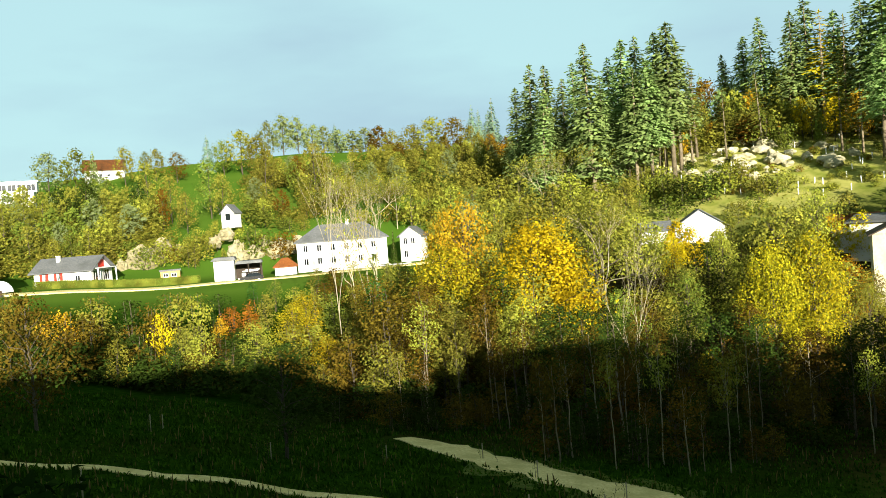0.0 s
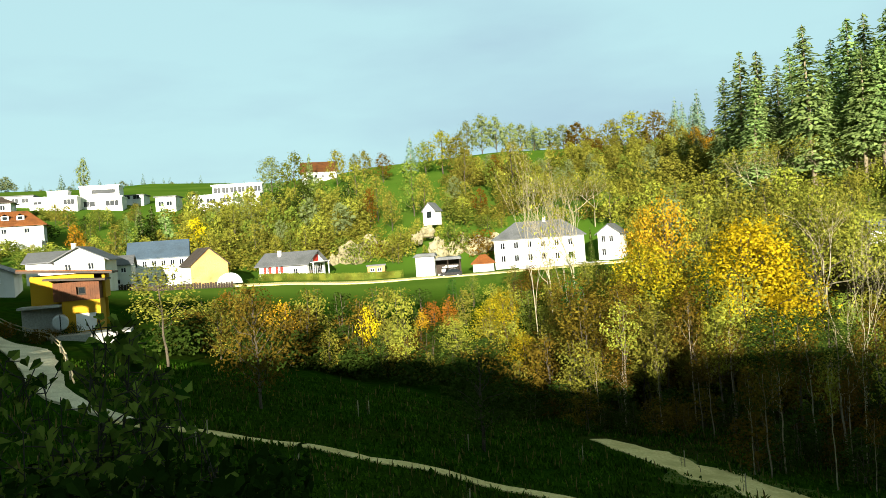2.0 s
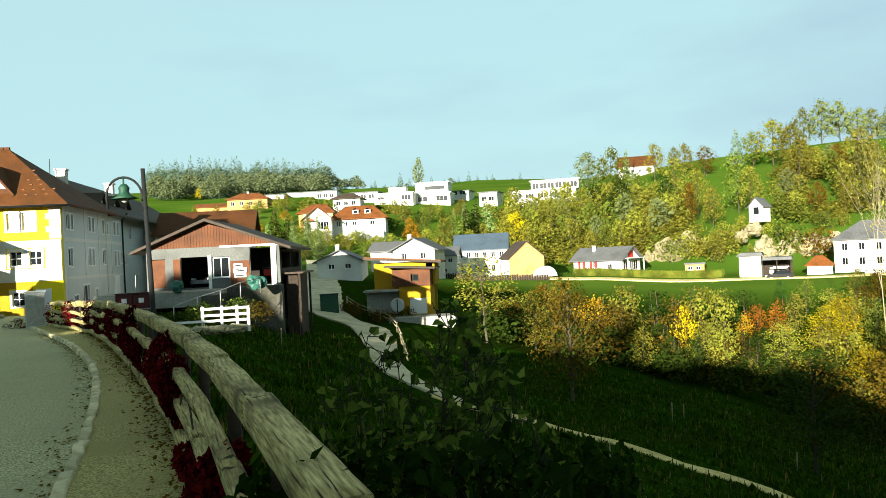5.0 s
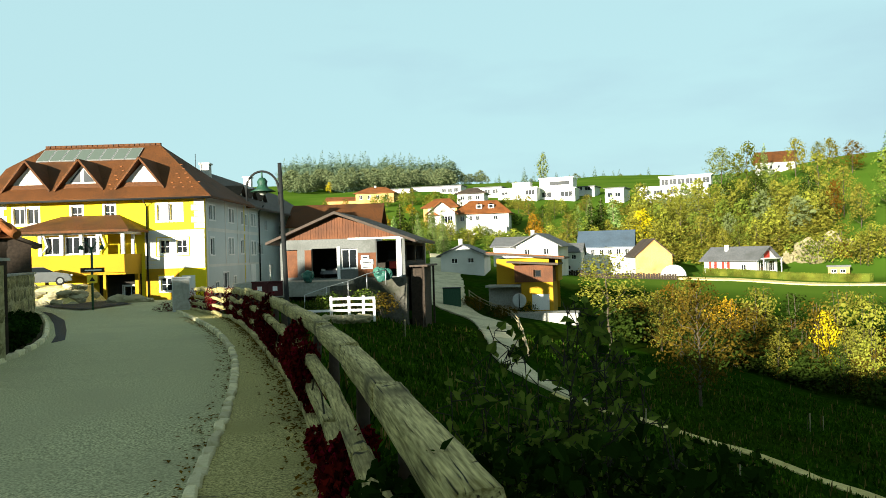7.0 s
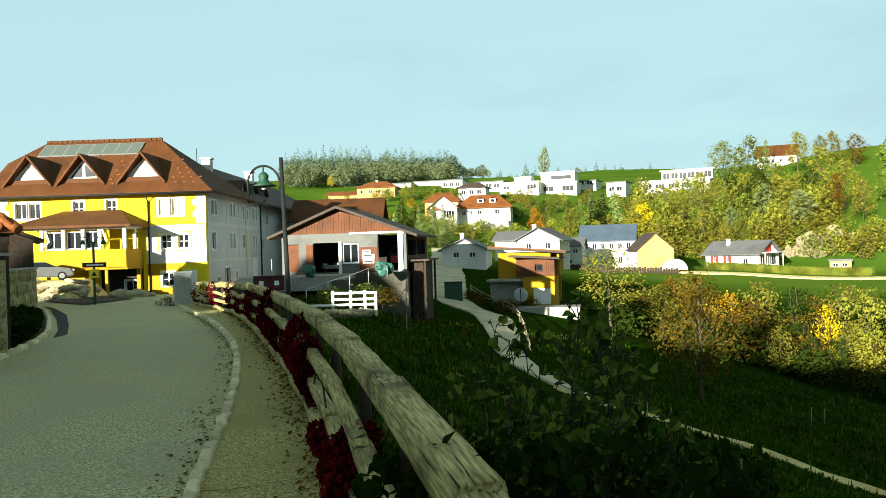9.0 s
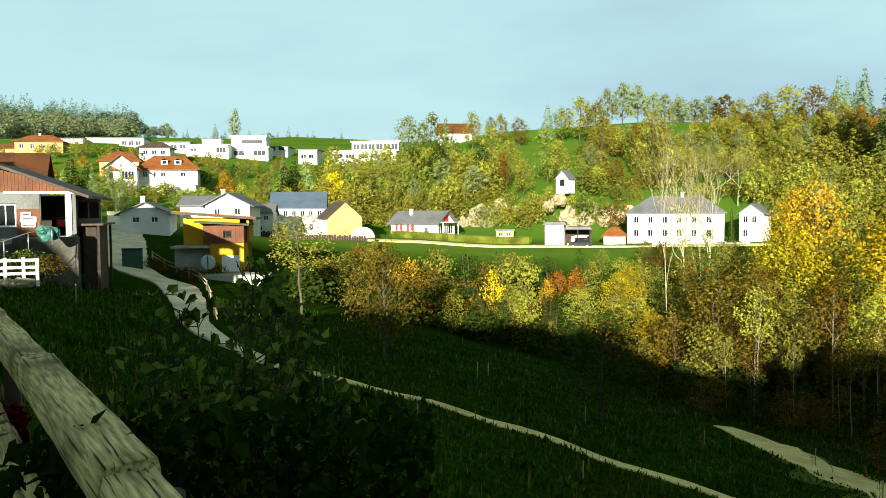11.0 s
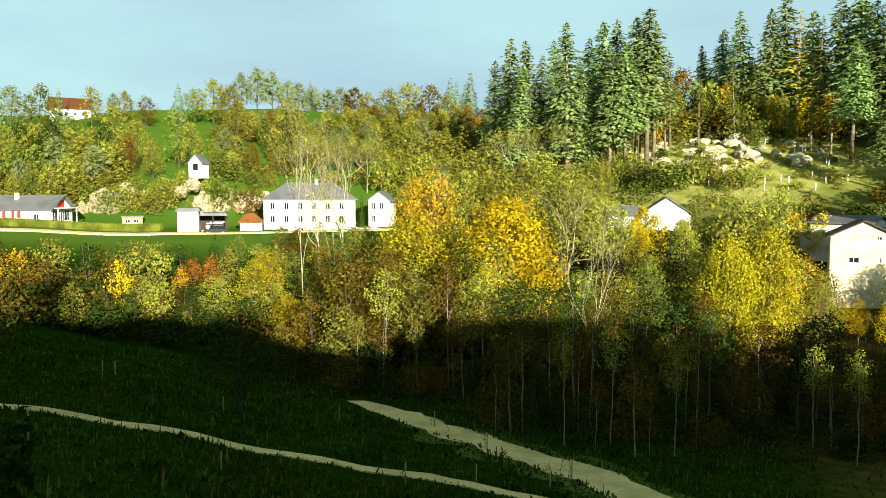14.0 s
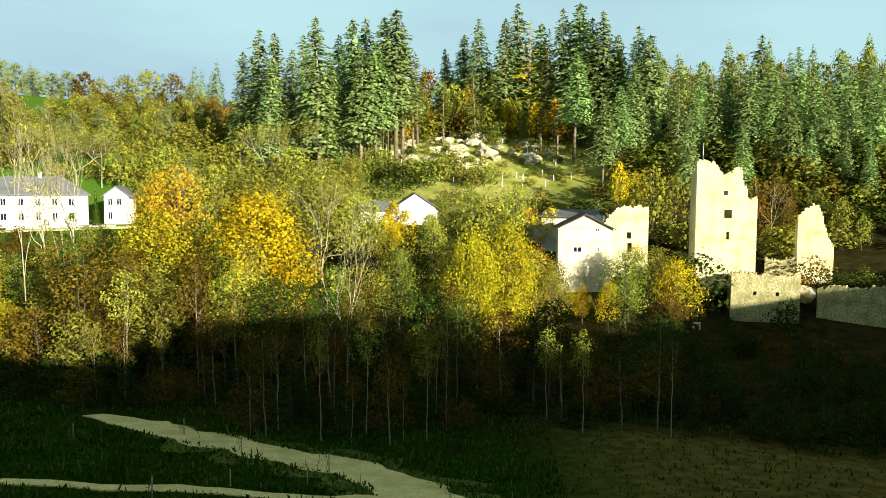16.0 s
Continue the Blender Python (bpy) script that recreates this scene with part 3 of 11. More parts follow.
def land(az, d):
    """Height over the eye of the open ground."""
    az = (az - LA[0]) % 360 + LA[0]
    i = int(np.searchsorted(LA, az, side="right")) - 1
    i = min(max(i, 0), len(LA) - 2)
    f = (az - LA[i]) / (LA[i + 1] - LA[i])
    f = f * f * (3 - 2 * f) * 0.5 + f * 0.5
    l = math.log(d + 4.0)
    z = (1 - f) * np.interp(l, LD, LZ[i]) + f * np.interp(l, LD, LZ[i + 1])
    p = at(az, d)
    if p.y < -12:      # unseen ridge added behind the road, its crest shaped to shade the near slope
        # the step near x = -25 is there to shade the barn front
        crest = float(np.interp(p.x, [-78, -58, -42, -33.5, -29.5, -28.5, -27.5, -23, -20.5, -15.5, -12, -9.5, -5, 0, 6, 11, 15, 20, 27, 33, 43, 47, 48.5, 53, 54, 57.5, 59, 63, 73, 79, 92, 105, 125, 150],
                                [1, 5, 8.3, 9.2, 8.8, 10, 14.4, 14.4, 11.5, 9.8, 9.6, 8.6, 9.2, 10.0, 10.6, 11.0, 10.0, 8.2, 7, 9.8, 9.8, 8.8, 4.6, 4.6, 10.4, 10.4, 5.8, 7.6, 7.6, 6.4, 5, 3.6, 2.6, 1]))
        # jags added so the shadow's edge is uneven, like treetops
        crest += 0.6 * noise.noise((p.x * 0.24, 3, 0)) + 0.8 * noise.noise((p.x * 0.55, 5, 0))
        w = max(0.0, 1 - abs(p.y + 45) / 33)
        z = max(z, -1.8 + (crest + 1.8) * w * w * (3 - 2 * w))
    if d > 18:
        z += (noise.noise((p.x * 0.05, p.y * 0.05, 0)) * 0.35 + noise.noise((p.x * 0.012, p.y * 0.012, 3)) * min(1.5, d * 0.006)) * min(1, (d - 18) / 30)
    return float(z)


def bearing(x, y):
    return math.degrees(math.atan2(-x, y)), math.hypot(x, y)


def ground_z(x, y):
    return land(*bearing(x, y)) + EYE


# ---- ground ----
def make_ground():
    azs = [a * 1.25 for a in range(-54, 77)] + [a * 1.25 for a in range(77, 234)]
    ds = [0.0]
    d = 0.6
    while d < 3600:
        ds.append(d)
        d *= 1.045
    verts, faces = [], []
    n = len(azs)
    for d in ds[1:]:
        for a in azs:
            verts.append(at(a, d, land(a, d)))
    for i in range(len(ds) - 2):
        for k in range(n):
            k2 = (k + 1) % n
            faces.append((i * n + k, (i + 1) * n + k, (i + 1) * n + k2, i * n + k2))
    c = len(verts)
    verts.append(at(0, 0, -1.75))
    for k in range(n):
        faces.append((c, k, (k + 1) % n))
    g = pyd("ground", verts, faces, M["ground"], smooth=True)
    g.data.flip_normals()
    return tagged(g, "grassy valley slopes, meadows and wooded hillside ground", "ground", kind="structure")


def ground_material():
    """Meadow grass coloured for shade, litter under the woods on the steep middle slope, brighter pasture on the far
    hills, ploughed field at the right.
    """
    m = M["grass"].copy()
    m.name = "ground_cover"
    nt = m.node_tree
    p = nt.nodes["Principled BSDF"]
    base = p.inputs["Base Color"].links[0].from_socket
    pos = nt.nodes.new("ShaderNodeNewGeometry").outputs["Position"]
    ln = nt.nodes.new("ShaderNodeVectorMath")
    ln.operation = "LENGTH"
    nt.links.new(pos, ln.inputs[0])

    def band(lo0, lo1, src):
        r = nt.nodes.new("ShaderNodeMapRange")
        r.inputs["From Min"].default_value, r.inputs["From Max"].default_value = lo0, lo1
        nt.links.new(src, r.inputs["Value"])
        return r.outputs["Result"]

    def over(fac, a, b):
        mx = nt.nodes.new("ShaderNodeMix")
        mx.data_type = "RGBA"
        nt.links.new(fac, mx.inputs["Factor"])
        nt.links.new(a, mx.inputs["A"])
        nt.links.new(b, mx.inputs["B"])
        return mx.outputs["Result"]

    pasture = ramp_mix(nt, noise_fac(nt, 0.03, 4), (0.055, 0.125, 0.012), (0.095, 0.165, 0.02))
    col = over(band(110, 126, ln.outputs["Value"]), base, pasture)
    # dry litter and scrub on the clearing
    litter = ramp_mix(nt, noise_fac(nt, 0.25, 6), (0.18, 0.21, 0.035), (0.38, 0.36, 0.10))
    sep = nt.nodes.new("ShaderNodeSeparateXYZ")
    nt.links.new(pos, sep.inputs[0])
    slope = nt.nodes.new("ShaderNodeMath")
    slope.operation = "MULTIPLY"
    nt.links.new(band(-8, 30, sep.outputs["X"]), slope.inputs[0])
    nt.links.new(band(120, 150, sep.outputs["Y"]), slope.inputs[1])
    col = over(slope.outputs["Value"], col, litter)
    # leaf mould round castle and stream trees, with their shade in its colour
    shaded_mould = ramp_mix(nt, noise_fac(nt, 0.6, 5), (0.016, 0.016, 0.005), (0.042, 0.034, 0.011))
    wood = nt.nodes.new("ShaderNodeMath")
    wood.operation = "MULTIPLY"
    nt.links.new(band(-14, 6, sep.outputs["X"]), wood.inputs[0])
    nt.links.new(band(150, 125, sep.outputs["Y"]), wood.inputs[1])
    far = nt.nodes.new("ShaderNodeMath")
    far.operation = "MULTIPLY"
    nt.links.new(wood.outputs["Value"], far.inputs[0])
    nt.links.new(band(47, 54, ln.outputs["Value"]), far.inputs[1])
    col = over(far.outputs["Value"], col, shaded_mould)
    # mown stubble field beyond the track
    stubble = ramp_mix(nt, noise_fac(nt, 1.2, 6), (0.065, 0.054, 0.013), (0.135, 0.11, 0.028))
    side = nt.nodes.new("ShaderNodeVectorMath")
    side.operation = "DOT_PRODUCT"
    side.inputs[1].default_value = (0.90, -0.43, 0)
    nt.links.new(pos, side.inputs[0])
    fld = nt.nodes.new("ShaderNodeMath")
    fld.operation = "MULTIPLY"
    nt.links.new(band(0.5, 9.0, side.outputs["Value"]), fld.inputs[0])
    nt.links.new(band(56, 52, ln.outputs["Value"]), fld.inputs[1])
    col = over(fld.outputs["Value"], col, stubble)
    nt.links.new(col, p.inputs["Base Color"])
    return m


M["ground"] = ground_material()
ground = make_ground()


def ribbon(name, pts, width, material, lift=0.06, zf=None, cross=4, crown=0.0, label="", category="", edge=0.0, taper=0.0, head=0.0):
    """A track laid on the land along (x, y) points."""
    fine = []
    for (x0, y0), (x1, y1) in zip(pts, pts[1:]):
        k = max(2, int(math.hypot(x1 - x0, y1 - y0) / 0.8))
        fine += [(x0 + (x1 - x0) * j / k, y0 + (y1 - y0) * j / k) for j in range(k)]
    fine.append(pts[-1])
    for _ in range(6):
        fine = [fine[0]] + [tuple((a[i] + 2 * b[i] + c[i]) / 4 for i in (0, 1)) for a, b, c in zip(fine, fine[1:], fine[2:])] + [fine[-1]]
    verts, faces = [], []
    rnd = random.Random(len(fine))
    for i, (x, y) in enumerate(fine):
        a, b = fine[max(i - 1, 0)], fine[min(i + 1, len(fine) - 1)]
        dx, dy = b[0] - a[0], b[1] - a[1]
        l = math.hypot(dx, dy)
        nx, ny = -dy / l, dx / l
        w0 = 1 + (noise.noise((x * 0.8, y * 0.8, 1)) * edge)
        w1 = 1 + (noise.noise((x * 0.8, y * 0.8, 9)) * edge)
        thin = 1 - taper * max(0.0, (i / len(fine) - 0.62) / 0.38) - head * max(0.0, 1 - i / (0.3 * len(fine)))
        for j in range(cross + 1):
            s = (j / cross - 0.5) * width * thin * (w0 if j < cross / 2 else w1)
            px, py = x + nx * s, y + ny * s
            z = (zf or ground_z)(px, py)
            verts.append((px, py, z + lift + crown * (1 - (2 * j / cross - 1) ** 2)))
    c = cross + 1
    for i in range(len(fine) - 1):
        for j in range(cross):
            faces.append((i * c + j, (i + 1) * c + j, (i + 1) * c + j + 1, i * c + j + 1))
    # skirts so that the sheet has thickness
    base = len(verts)
    for i in range(len(fine)):
        for j in (0, cross):
            v = verts[i * c + j]
            verts.append((v[0], v[1], v[2] - 0.5))
    for i in range(len(fine) - 1):
        faces.append((i * c, base + 2 * i, base + 2 * i + 2, (i + 1) * c))
        faces.append((i * c + cross, (i + 1) * c + cross, base + 2 * i + 3, base + 2 * i + 1))
    ob = pyd(name, verts, faces, material, smooth=False)
    ob.data.flip_normals()
    return tagged(ob, label, category, kind="structure")


def plan(*pairs):
    return [at(a, d).to_2d()[:] for a, d in pairs]


def sight(pairs, lift=0.08, near=12.0, far=100.0):
    """Places on the land that are seen at these bearings and elevations."""
    out = []
    for az, el in pairs:
        d = near
        while d < far and d * math.tan(radians(el)) > land(az, d) + lift:
            d += 0.1
        out.append(at(az, d).to_2d()[:])
    return out


FOOTPATH = plan((39, 42), (37, 42)) + sight([(34.7, -11.75), (29.5, -13.0), (24.4, -14.4), (19, -16.0), (13.9, -17.4), (9.6, -18.5), (5.3, -19.5), (0, -20.3), (-5, -21.1), (-12.8, -22.0), (-16, -22.3)]) + plan((-22, 33))
ribbon("footpath", FOOTPATH, 0.95, M["gravel"], 0.06, edge=0.6,
       label="narrow pale gravel footpath across the dark meadow", category="path")
TRACK = sight([(3.9, -15.15), (1.2, -16.0), (-2.5, -17.2), (-5.1, -17.9), (-10, -19.2), (-14.6, -20.1), (-18, -21.3), (-20.5, -22.6)]) + plan((-24, 28), (-28, 24))
M["verge"] = surface("track_verge", (0.04, 0.085, 0.010), (0.13, 0.155, 0.028), (0.03, 0.06, 0.008), grain=3, stain=0.5, bump=0.8, bump_scale=14, rough=0.95, spec=0.05)
ribbon("verge", TRACK[1:], 6.6, M["verge"], 0.03, edge=0.9, head=0.7,
       label="lighter grass along both sides of the track", category="verge")
ribbon("track", TRACK, 3.4, M["gravel"], 0.06, edge=0.6, head=0.6,
       label="pale gravel track bending round the meadow", category="path")
LOWER_ROAD = plan((47.0, 150), (46.9, 132)) + sight([(46.8, -1.05), (46.7, -2.3), (46.9, -3.5), (45.6, -4.4), (43.5, -5.15), (42.8, -6.2), (42.3, -8.0), (40.9, -9.1), (39.3, -10.0)], near=36.0, far=128.0) + plan((37, 42))
ribbon("lower_road", LOWER_ROAD, 4.3, M["lane"], 0.14, edge=0.15, taper=0.7,
       label="pale concrete lane winding down past the farm", category="road")
ribbon("terrace_lane", plan((37, 139), (30, 136), (26, 137), (20, 137), (16, 137), (12, 139), (6, 141), (0, 143)), 2.6, M["gravel"], 0.2,
       label="pale lane along the terrace past the houses", category="road")


def road_z(x, y):
    return EYE + float(np.interp(math.hypot(x, y), [0, 12, 20, 36, 60, 90], [-1.72, -1.74, -1.82, -2.25, -2.7, -2.8]))


KERB = [(12, -7), (6, -4), (1.3, -1.3), (-5.29, 2.4), (-6.16, 2.96), (-7.27, 3.68), (-8.95, 4.67), (-10.26, 5.4), (-11.73, 6.18), (-13.82, 7.21), (-16.49, 8.35), (-21.33, 10.31), (-31.6, 14.16), (-34.3, 15.1), (-37, 17)]
FENCE = [(5.2, -2.4), (2.4, -0.9), (0.42, 0.33), (-1.41, 1.49), (-2.33, 2.05), (-4.93, 3.6), (-8.4, 5.45), (-14.8, 8.5), (-23, 12.2), (-32.6, 15.2)]
LEFT = [(8, -13), (3, -8), (-2, -5.4), (-7, -1.4), (-12.4, 1.6), (-13.7, 2.15), (-15.4, 3.32), (-17.4, 4.35), (-19.2, 5.15), (-22, 6.05), (-29, 8.05), (-38, 10.2), (-46, 9), (-60, 6), (-75, 4)]


def smooth_line(pts, step=0.5, rounds=8):
    fine = []
    for (x0, y0), (x1, y1) in zip(pts, pts[1:]):
        k = max(2, int(math.hypot(x1 - x0, y1 - y0) / step))
        fine += [(x0 + (x1 - x0) * j / k, y0 + (y1 - y0) * j / k) for j in range(k)]
    fine.append(pts[-1])
    for _ in range(rounds):
        fine = [fine[0]] + [tuple((a[i] + 2 * b[i] + c[i]) / 4 for i in (0, 1)) for a, b, c in zip(fine, fine[1:], fine[2:])] + [fine[-1]]
    return fine


def resample(line, n):
    s = np.concatenate([[0], np.cumsum([math.hypot(b[0] - a[0], b[1] - a[1]) for a, b in zip(line, line[1:])])])
    t = np.linspace(0, s[-1], n)
    return list(zip(np.interp(t, s, [p[0] for p in line]), np.interp(t, s, [p[1] for p in line])))


def band_sheet(name, a, b, zf, material, lift, rows=160, cross=10):
    a, b = resample(a, rows), resample(b, rows)
    verts, faces = [], []
    for (x0, y0), (x1, y1) in zip(a, b):
        for j in range(cross + 1):
            f = j / cross
            x, y = x0 + (x1 - x0) * f, y0 + (y1 - y0) * f
            verts.append((x, y, zf(x, y) + lift))
    c = cross + 1
    faces = [(i * c + j, (i + 1) * c + j, (i + 1) * c + j + 1, i * c + j + 1) for i in range(rows - 1) for j in range(cross)]
    n = len(verts)
    for i in range(rows):
        for j in (0, cross):
            v = verts[i * c + j]
            verts.append((v[0], v[1], v[2] - 0.4))
    for i in range(rows - 1):
        faces.append((i * c, n + 2 * i, n + 2 * i + 2, (i + 1) * c))
        faces.append((i * c + cross, (i + 1) * c + cross, n + 2 * i + 3, n + 2 * i + 1))
    ob = pyd(name, verts, faces, material)
    bm = bmesh.new()
    bm.from_mesh(ob.data)
    bmesh.ops.recalc_face_normals(bm, faces=bm.faces)
    bm.to_mesh(ob.data)
    bm.free()
    if ob.data.polygons[0].normal.z < 0:
        ob.data.flip_normals()
    return ob


kerb_line, fence_line, left_line = smooth_line(KERB, rounds=4), smooth_line(FENCE), smooth_line(LEFT, rounds=4)
road = tagged(band_sheet("road", kerb_line + smooth_line([(-37, 17), (-41, 22), (-48, 26)])[1:], left_line, road_z, M["asphalt"], 0.0), "grey asphalt village road curving towards the yellow house", "road", kind="structure")
outer = [(x + 0.03, y + 0.05) for x, y in fence_line]
pavement = tagged(band_sheet("pavement", kerb_line, outer, road_z, M["footway"], 0.07, cross=6), "worn gritty asphalt footway beside the wooden fence", "pavement", kind="structure")


# ---- plants ----
def leaf_quads(centres, normals, sizes, rng, fold=0.25, slim=0.62):
    """Folded rhombic leaves: one quad each."""
    n = len(centres)
    nrm = normals / np.maximum(np.linalg.norm(normals, axis=1, keepdims=True), 1e-6)
    r = rng.normal(size=(n, 3))
    u = np.cross(nrm, r)
    u /= np.maximum(np.linalg.norm(u, axis=1, keepdims=True), 1e-6)
    v = np.cross(nrm, u)
    s = sizes[:, None]
    q = np.empty((n, 4, 3))
    q[:, 0] = centres - u * s * 0.5
    q[:, 1] = centres - v * s * slim * 0.5 + nrm * s * fold * 0.5
    q[:, 2] = centres + u * s * 0.5
    q[:, 3] = centres + v * s * slim * 0.5 + nrm * s * fold * 0.5
    return q


def clump_quads(cen, rad, rng, squash=0.85):
    """Lumpy closed clumps of foliage, 24 small faces each."""
    face = []
    for ax in range(3):
        for sg in (1, -1):
            for i in range(2):
                for j in range(2):
                    q = []
                    for u, v in ((i, j), (i + 1, j), (i + 1, j + 1), (i, j + 1)):
                        c = np.zeros(3)
                        c[ax], c[(ax + 1) % 3], c[(ax + 2) % 3] = sg, (u - 1) * sg, v - 1
                        q.append(c / np.linalg.norm(c))
                    face.append(q)
    face = np.array(face)
    out = []
    for c, r in zip(cen, rad):
        key = np.round(face @ np.array([3.1, 7.7, 13.3]), 3)
        lump = 0.86 + 0.28 * np.sin(key * 5.3 + rng.random() * 9)
        out.append(np.array(c) + face * (r * lump)[..., None] * np.array([1, 1, squash]))
    return np.concatenate(out)


def limb_path(rng, a, b, k=5, wob=0.06):
    a, b = np.array(a, float), np.array(b, float)
    l = np.linalg.norm(b - a)
    pts = []
    for i in range(k + 1):
        f = i / k
        p = a + (b - a) * f
        if 0 < i < k:
            p = p + rng.normal(size=3) * l * wob * np.array([1, 1, 0.5])
        pts.append(Vector(p))
    return pts


def broadleaf(name, seed, height=12.0, width=7.0, bare=0.3, lobes=16, leaves=3600, leaf=0.34, lobe_r=0.26, gaps=0.15, twigs=40, trunk_r=0.17, top=0.62, stems=1, hollow=0.55, flutter=0.55, core=0.0):
    """A broadleaf tree: forked trunk, limbs and twigs, and a crown of many leaves on uneven lobes. Returns (trunk mesh, crown mesh)."""
    rng = np.random.default_rng(seed)
    bm = bmesh.new()
    cen, rad = [], []
    z0 = height * bare
    for i in range(lobes):
        f = (i + 0.5) / lobes
        z = z0 + (height - z0) * (0.12 + 0.80 * f)
        # widest a little above the middle of the crown
        env = math.sin(math.pi * min(1, (0.22 + 0.78 * f)) ** 0.9) ** top
        r = width * 0.5 * env * (0.35 + 0.45 * rng.random())
        a = i * 2.4 + rng.random() * 0.9
        cen.append((math.cos(a) * r, math.sin(a) * r, z))
        rad.append(width * lobe_r * (0.65 + 0.6 * rng.random()) * (0.65 + 0.35 * env))
    cen, rad = np.array(cen), np.array(rad)
    for s in range(stems):
        off = (0, 0) if stems == 1 else (rng.normal() * width * 0.06, rng.normal() * width * 0.06)
        lean = rng.normal(size=2) * height * (0.02 if stems == 1 else 0.07)
        path = limb_path(rng, (off[0], off[1], -0.4), (off[0] + lean[0], off[1] + lean[1], height * 0.9), 8, 0.005)
        tube(bm, path, [trunk_r / stems ** 0.5 * (1 - 0.9 * (i / 8)) + 0.015 for i in range(9)], 7)
        for c, r in list(zip(cen[s::stems], rad[s::stems]))[::2 if leaves < 2400 else 1]:
            t = np.clip((c[2] - height * 0.16) / (height * 0.9), 0.12, 0.85)
            p0 = path[int(t * 8)].lerp(path[min(8, int(t * 8) + 1)], t * 8 % 1)
            tube(bm, limb_path(rng, p0, c, 4, 0.05), [trunk_r * 0.38 * (1 - 0.75 * i / 4) * (1 - 0.5 * t) + 0.01 for i in range(5)], 5 if leaves > 2000 else 3, cap=False)
            for _ in range(twigs // max(1, lobes)):
                d = rng.normal(size=3)
                d[2] = abs(d[2]) * 0.6
                d *= r * 0.95 / np.linalg.norm(d)
                tube(bm, limb_path(rng, c * 0.9 + np.array(p0) * 0.1, c + d, 2, 0.08), [0.022, 0.015, 0.006], 3, cap=False)
    trunk = mesh_of(name + "_trunk", bm, M["bark"])
    share = rng.choice(lobes, size=leaves, p=rad ** 2 / np.sum(rad ** 2))
    d = rng.normal(size=(leaves, 3))
    d /= np.linalg.norm(d, axis=1, keepdims=True)
    shell = hollow + (1.12 - hollow) * rng.random(leaves) ** 0.7
    pos = cen[share] + d * (rad[share] * shell)[:, None] * np.array([1, 1, 0.85])
    pos += rng.normal(size=pos.shape) * rad[share][:, None] * 0.22
    # ragged outline and holes
    keep = np.array([noise.noise((p[0] * 0.9 + seed, p[1] * 0.9, p[2] * 0.9)) for p in pos]) > -0.62 + gaps * 2.2
    pos, d = pos[keep], d[keep]
    nrm = d * 0.8 + rng.normal(size=d.shape) * flutter * 0.6 + np.array([0, 0, 0.35])
    size = leaf * (0.6 + 0.8 * rng.random(len(pos)))
    q = leaf_quads(pos, nrm, size, rng)
    if core:
        q = np.concatenate([clump_quads(cen, rad * core, rng), q])
    crown = quads_mesh(name + "_crown", q, M["l_green"])
    return trunk, crown


def bare_tree(name, seed, height=12.0, spread=0.5, depth=5, forks=3, trunk_r=0.13, sparse=500, clear=0.40):
    """A leafless or nearly leafless tree of upright branching twigs."""
    rng = np.random.default_rng(seed)
    bm = bmesh.new()
    tips = []

    def grow(p, d, l, r, k):
        q = [p]
        for i in range(3):
            d = d + rng.normal(size=3) * (0.02 if k == depth - 1 else 0.10)
            d[2] += 0.08
            d /= np.linalg.norm(d)
            q.append(q[-1] + d * l / 3)
        tube(bm, [Vector(x) for x in q], [r, r * 0.9, r * 0.8, r * 0.7], 6 if k > 2 else 3, cap=False)
        if k == 0:
            tips.append(q[-1])
            return
        for i in range(forks if k < depth else 2 + forks // 2):
            e = d + rng.normal(size=3) * spread * 0.8
            e[2] = max(e[2], 0.15)
            e /= np.linalg.norm(e)
            grow(q[-1] if i else q[2], e, l * (0.60 + 0.2 * rng.random()) * (0.40 / clear if k == depth - 1 else 1), r * 0.55, k - 1)

    grow(np.array([0, 0, -0.4]), np.array([0, 0, 1.0]), height * clear, trunk_r, depth - 1)
    trunk = mesh_of(name + "_trunk", bm, M["bark_pale"])
    tips = np.array(tips)
    pos = tips[rng.integers(len(tips), size=sparse)] + rng.normal(size=(sparse, 3)) * 0.45
    crown = quads_mesh(name + "_crown", leaf_quads(pos, rng.normal(size=pos.shape), 0.2 + 0.14 * rng.random(sparse), rng), M["l_yellow"])
    return trunk, crown


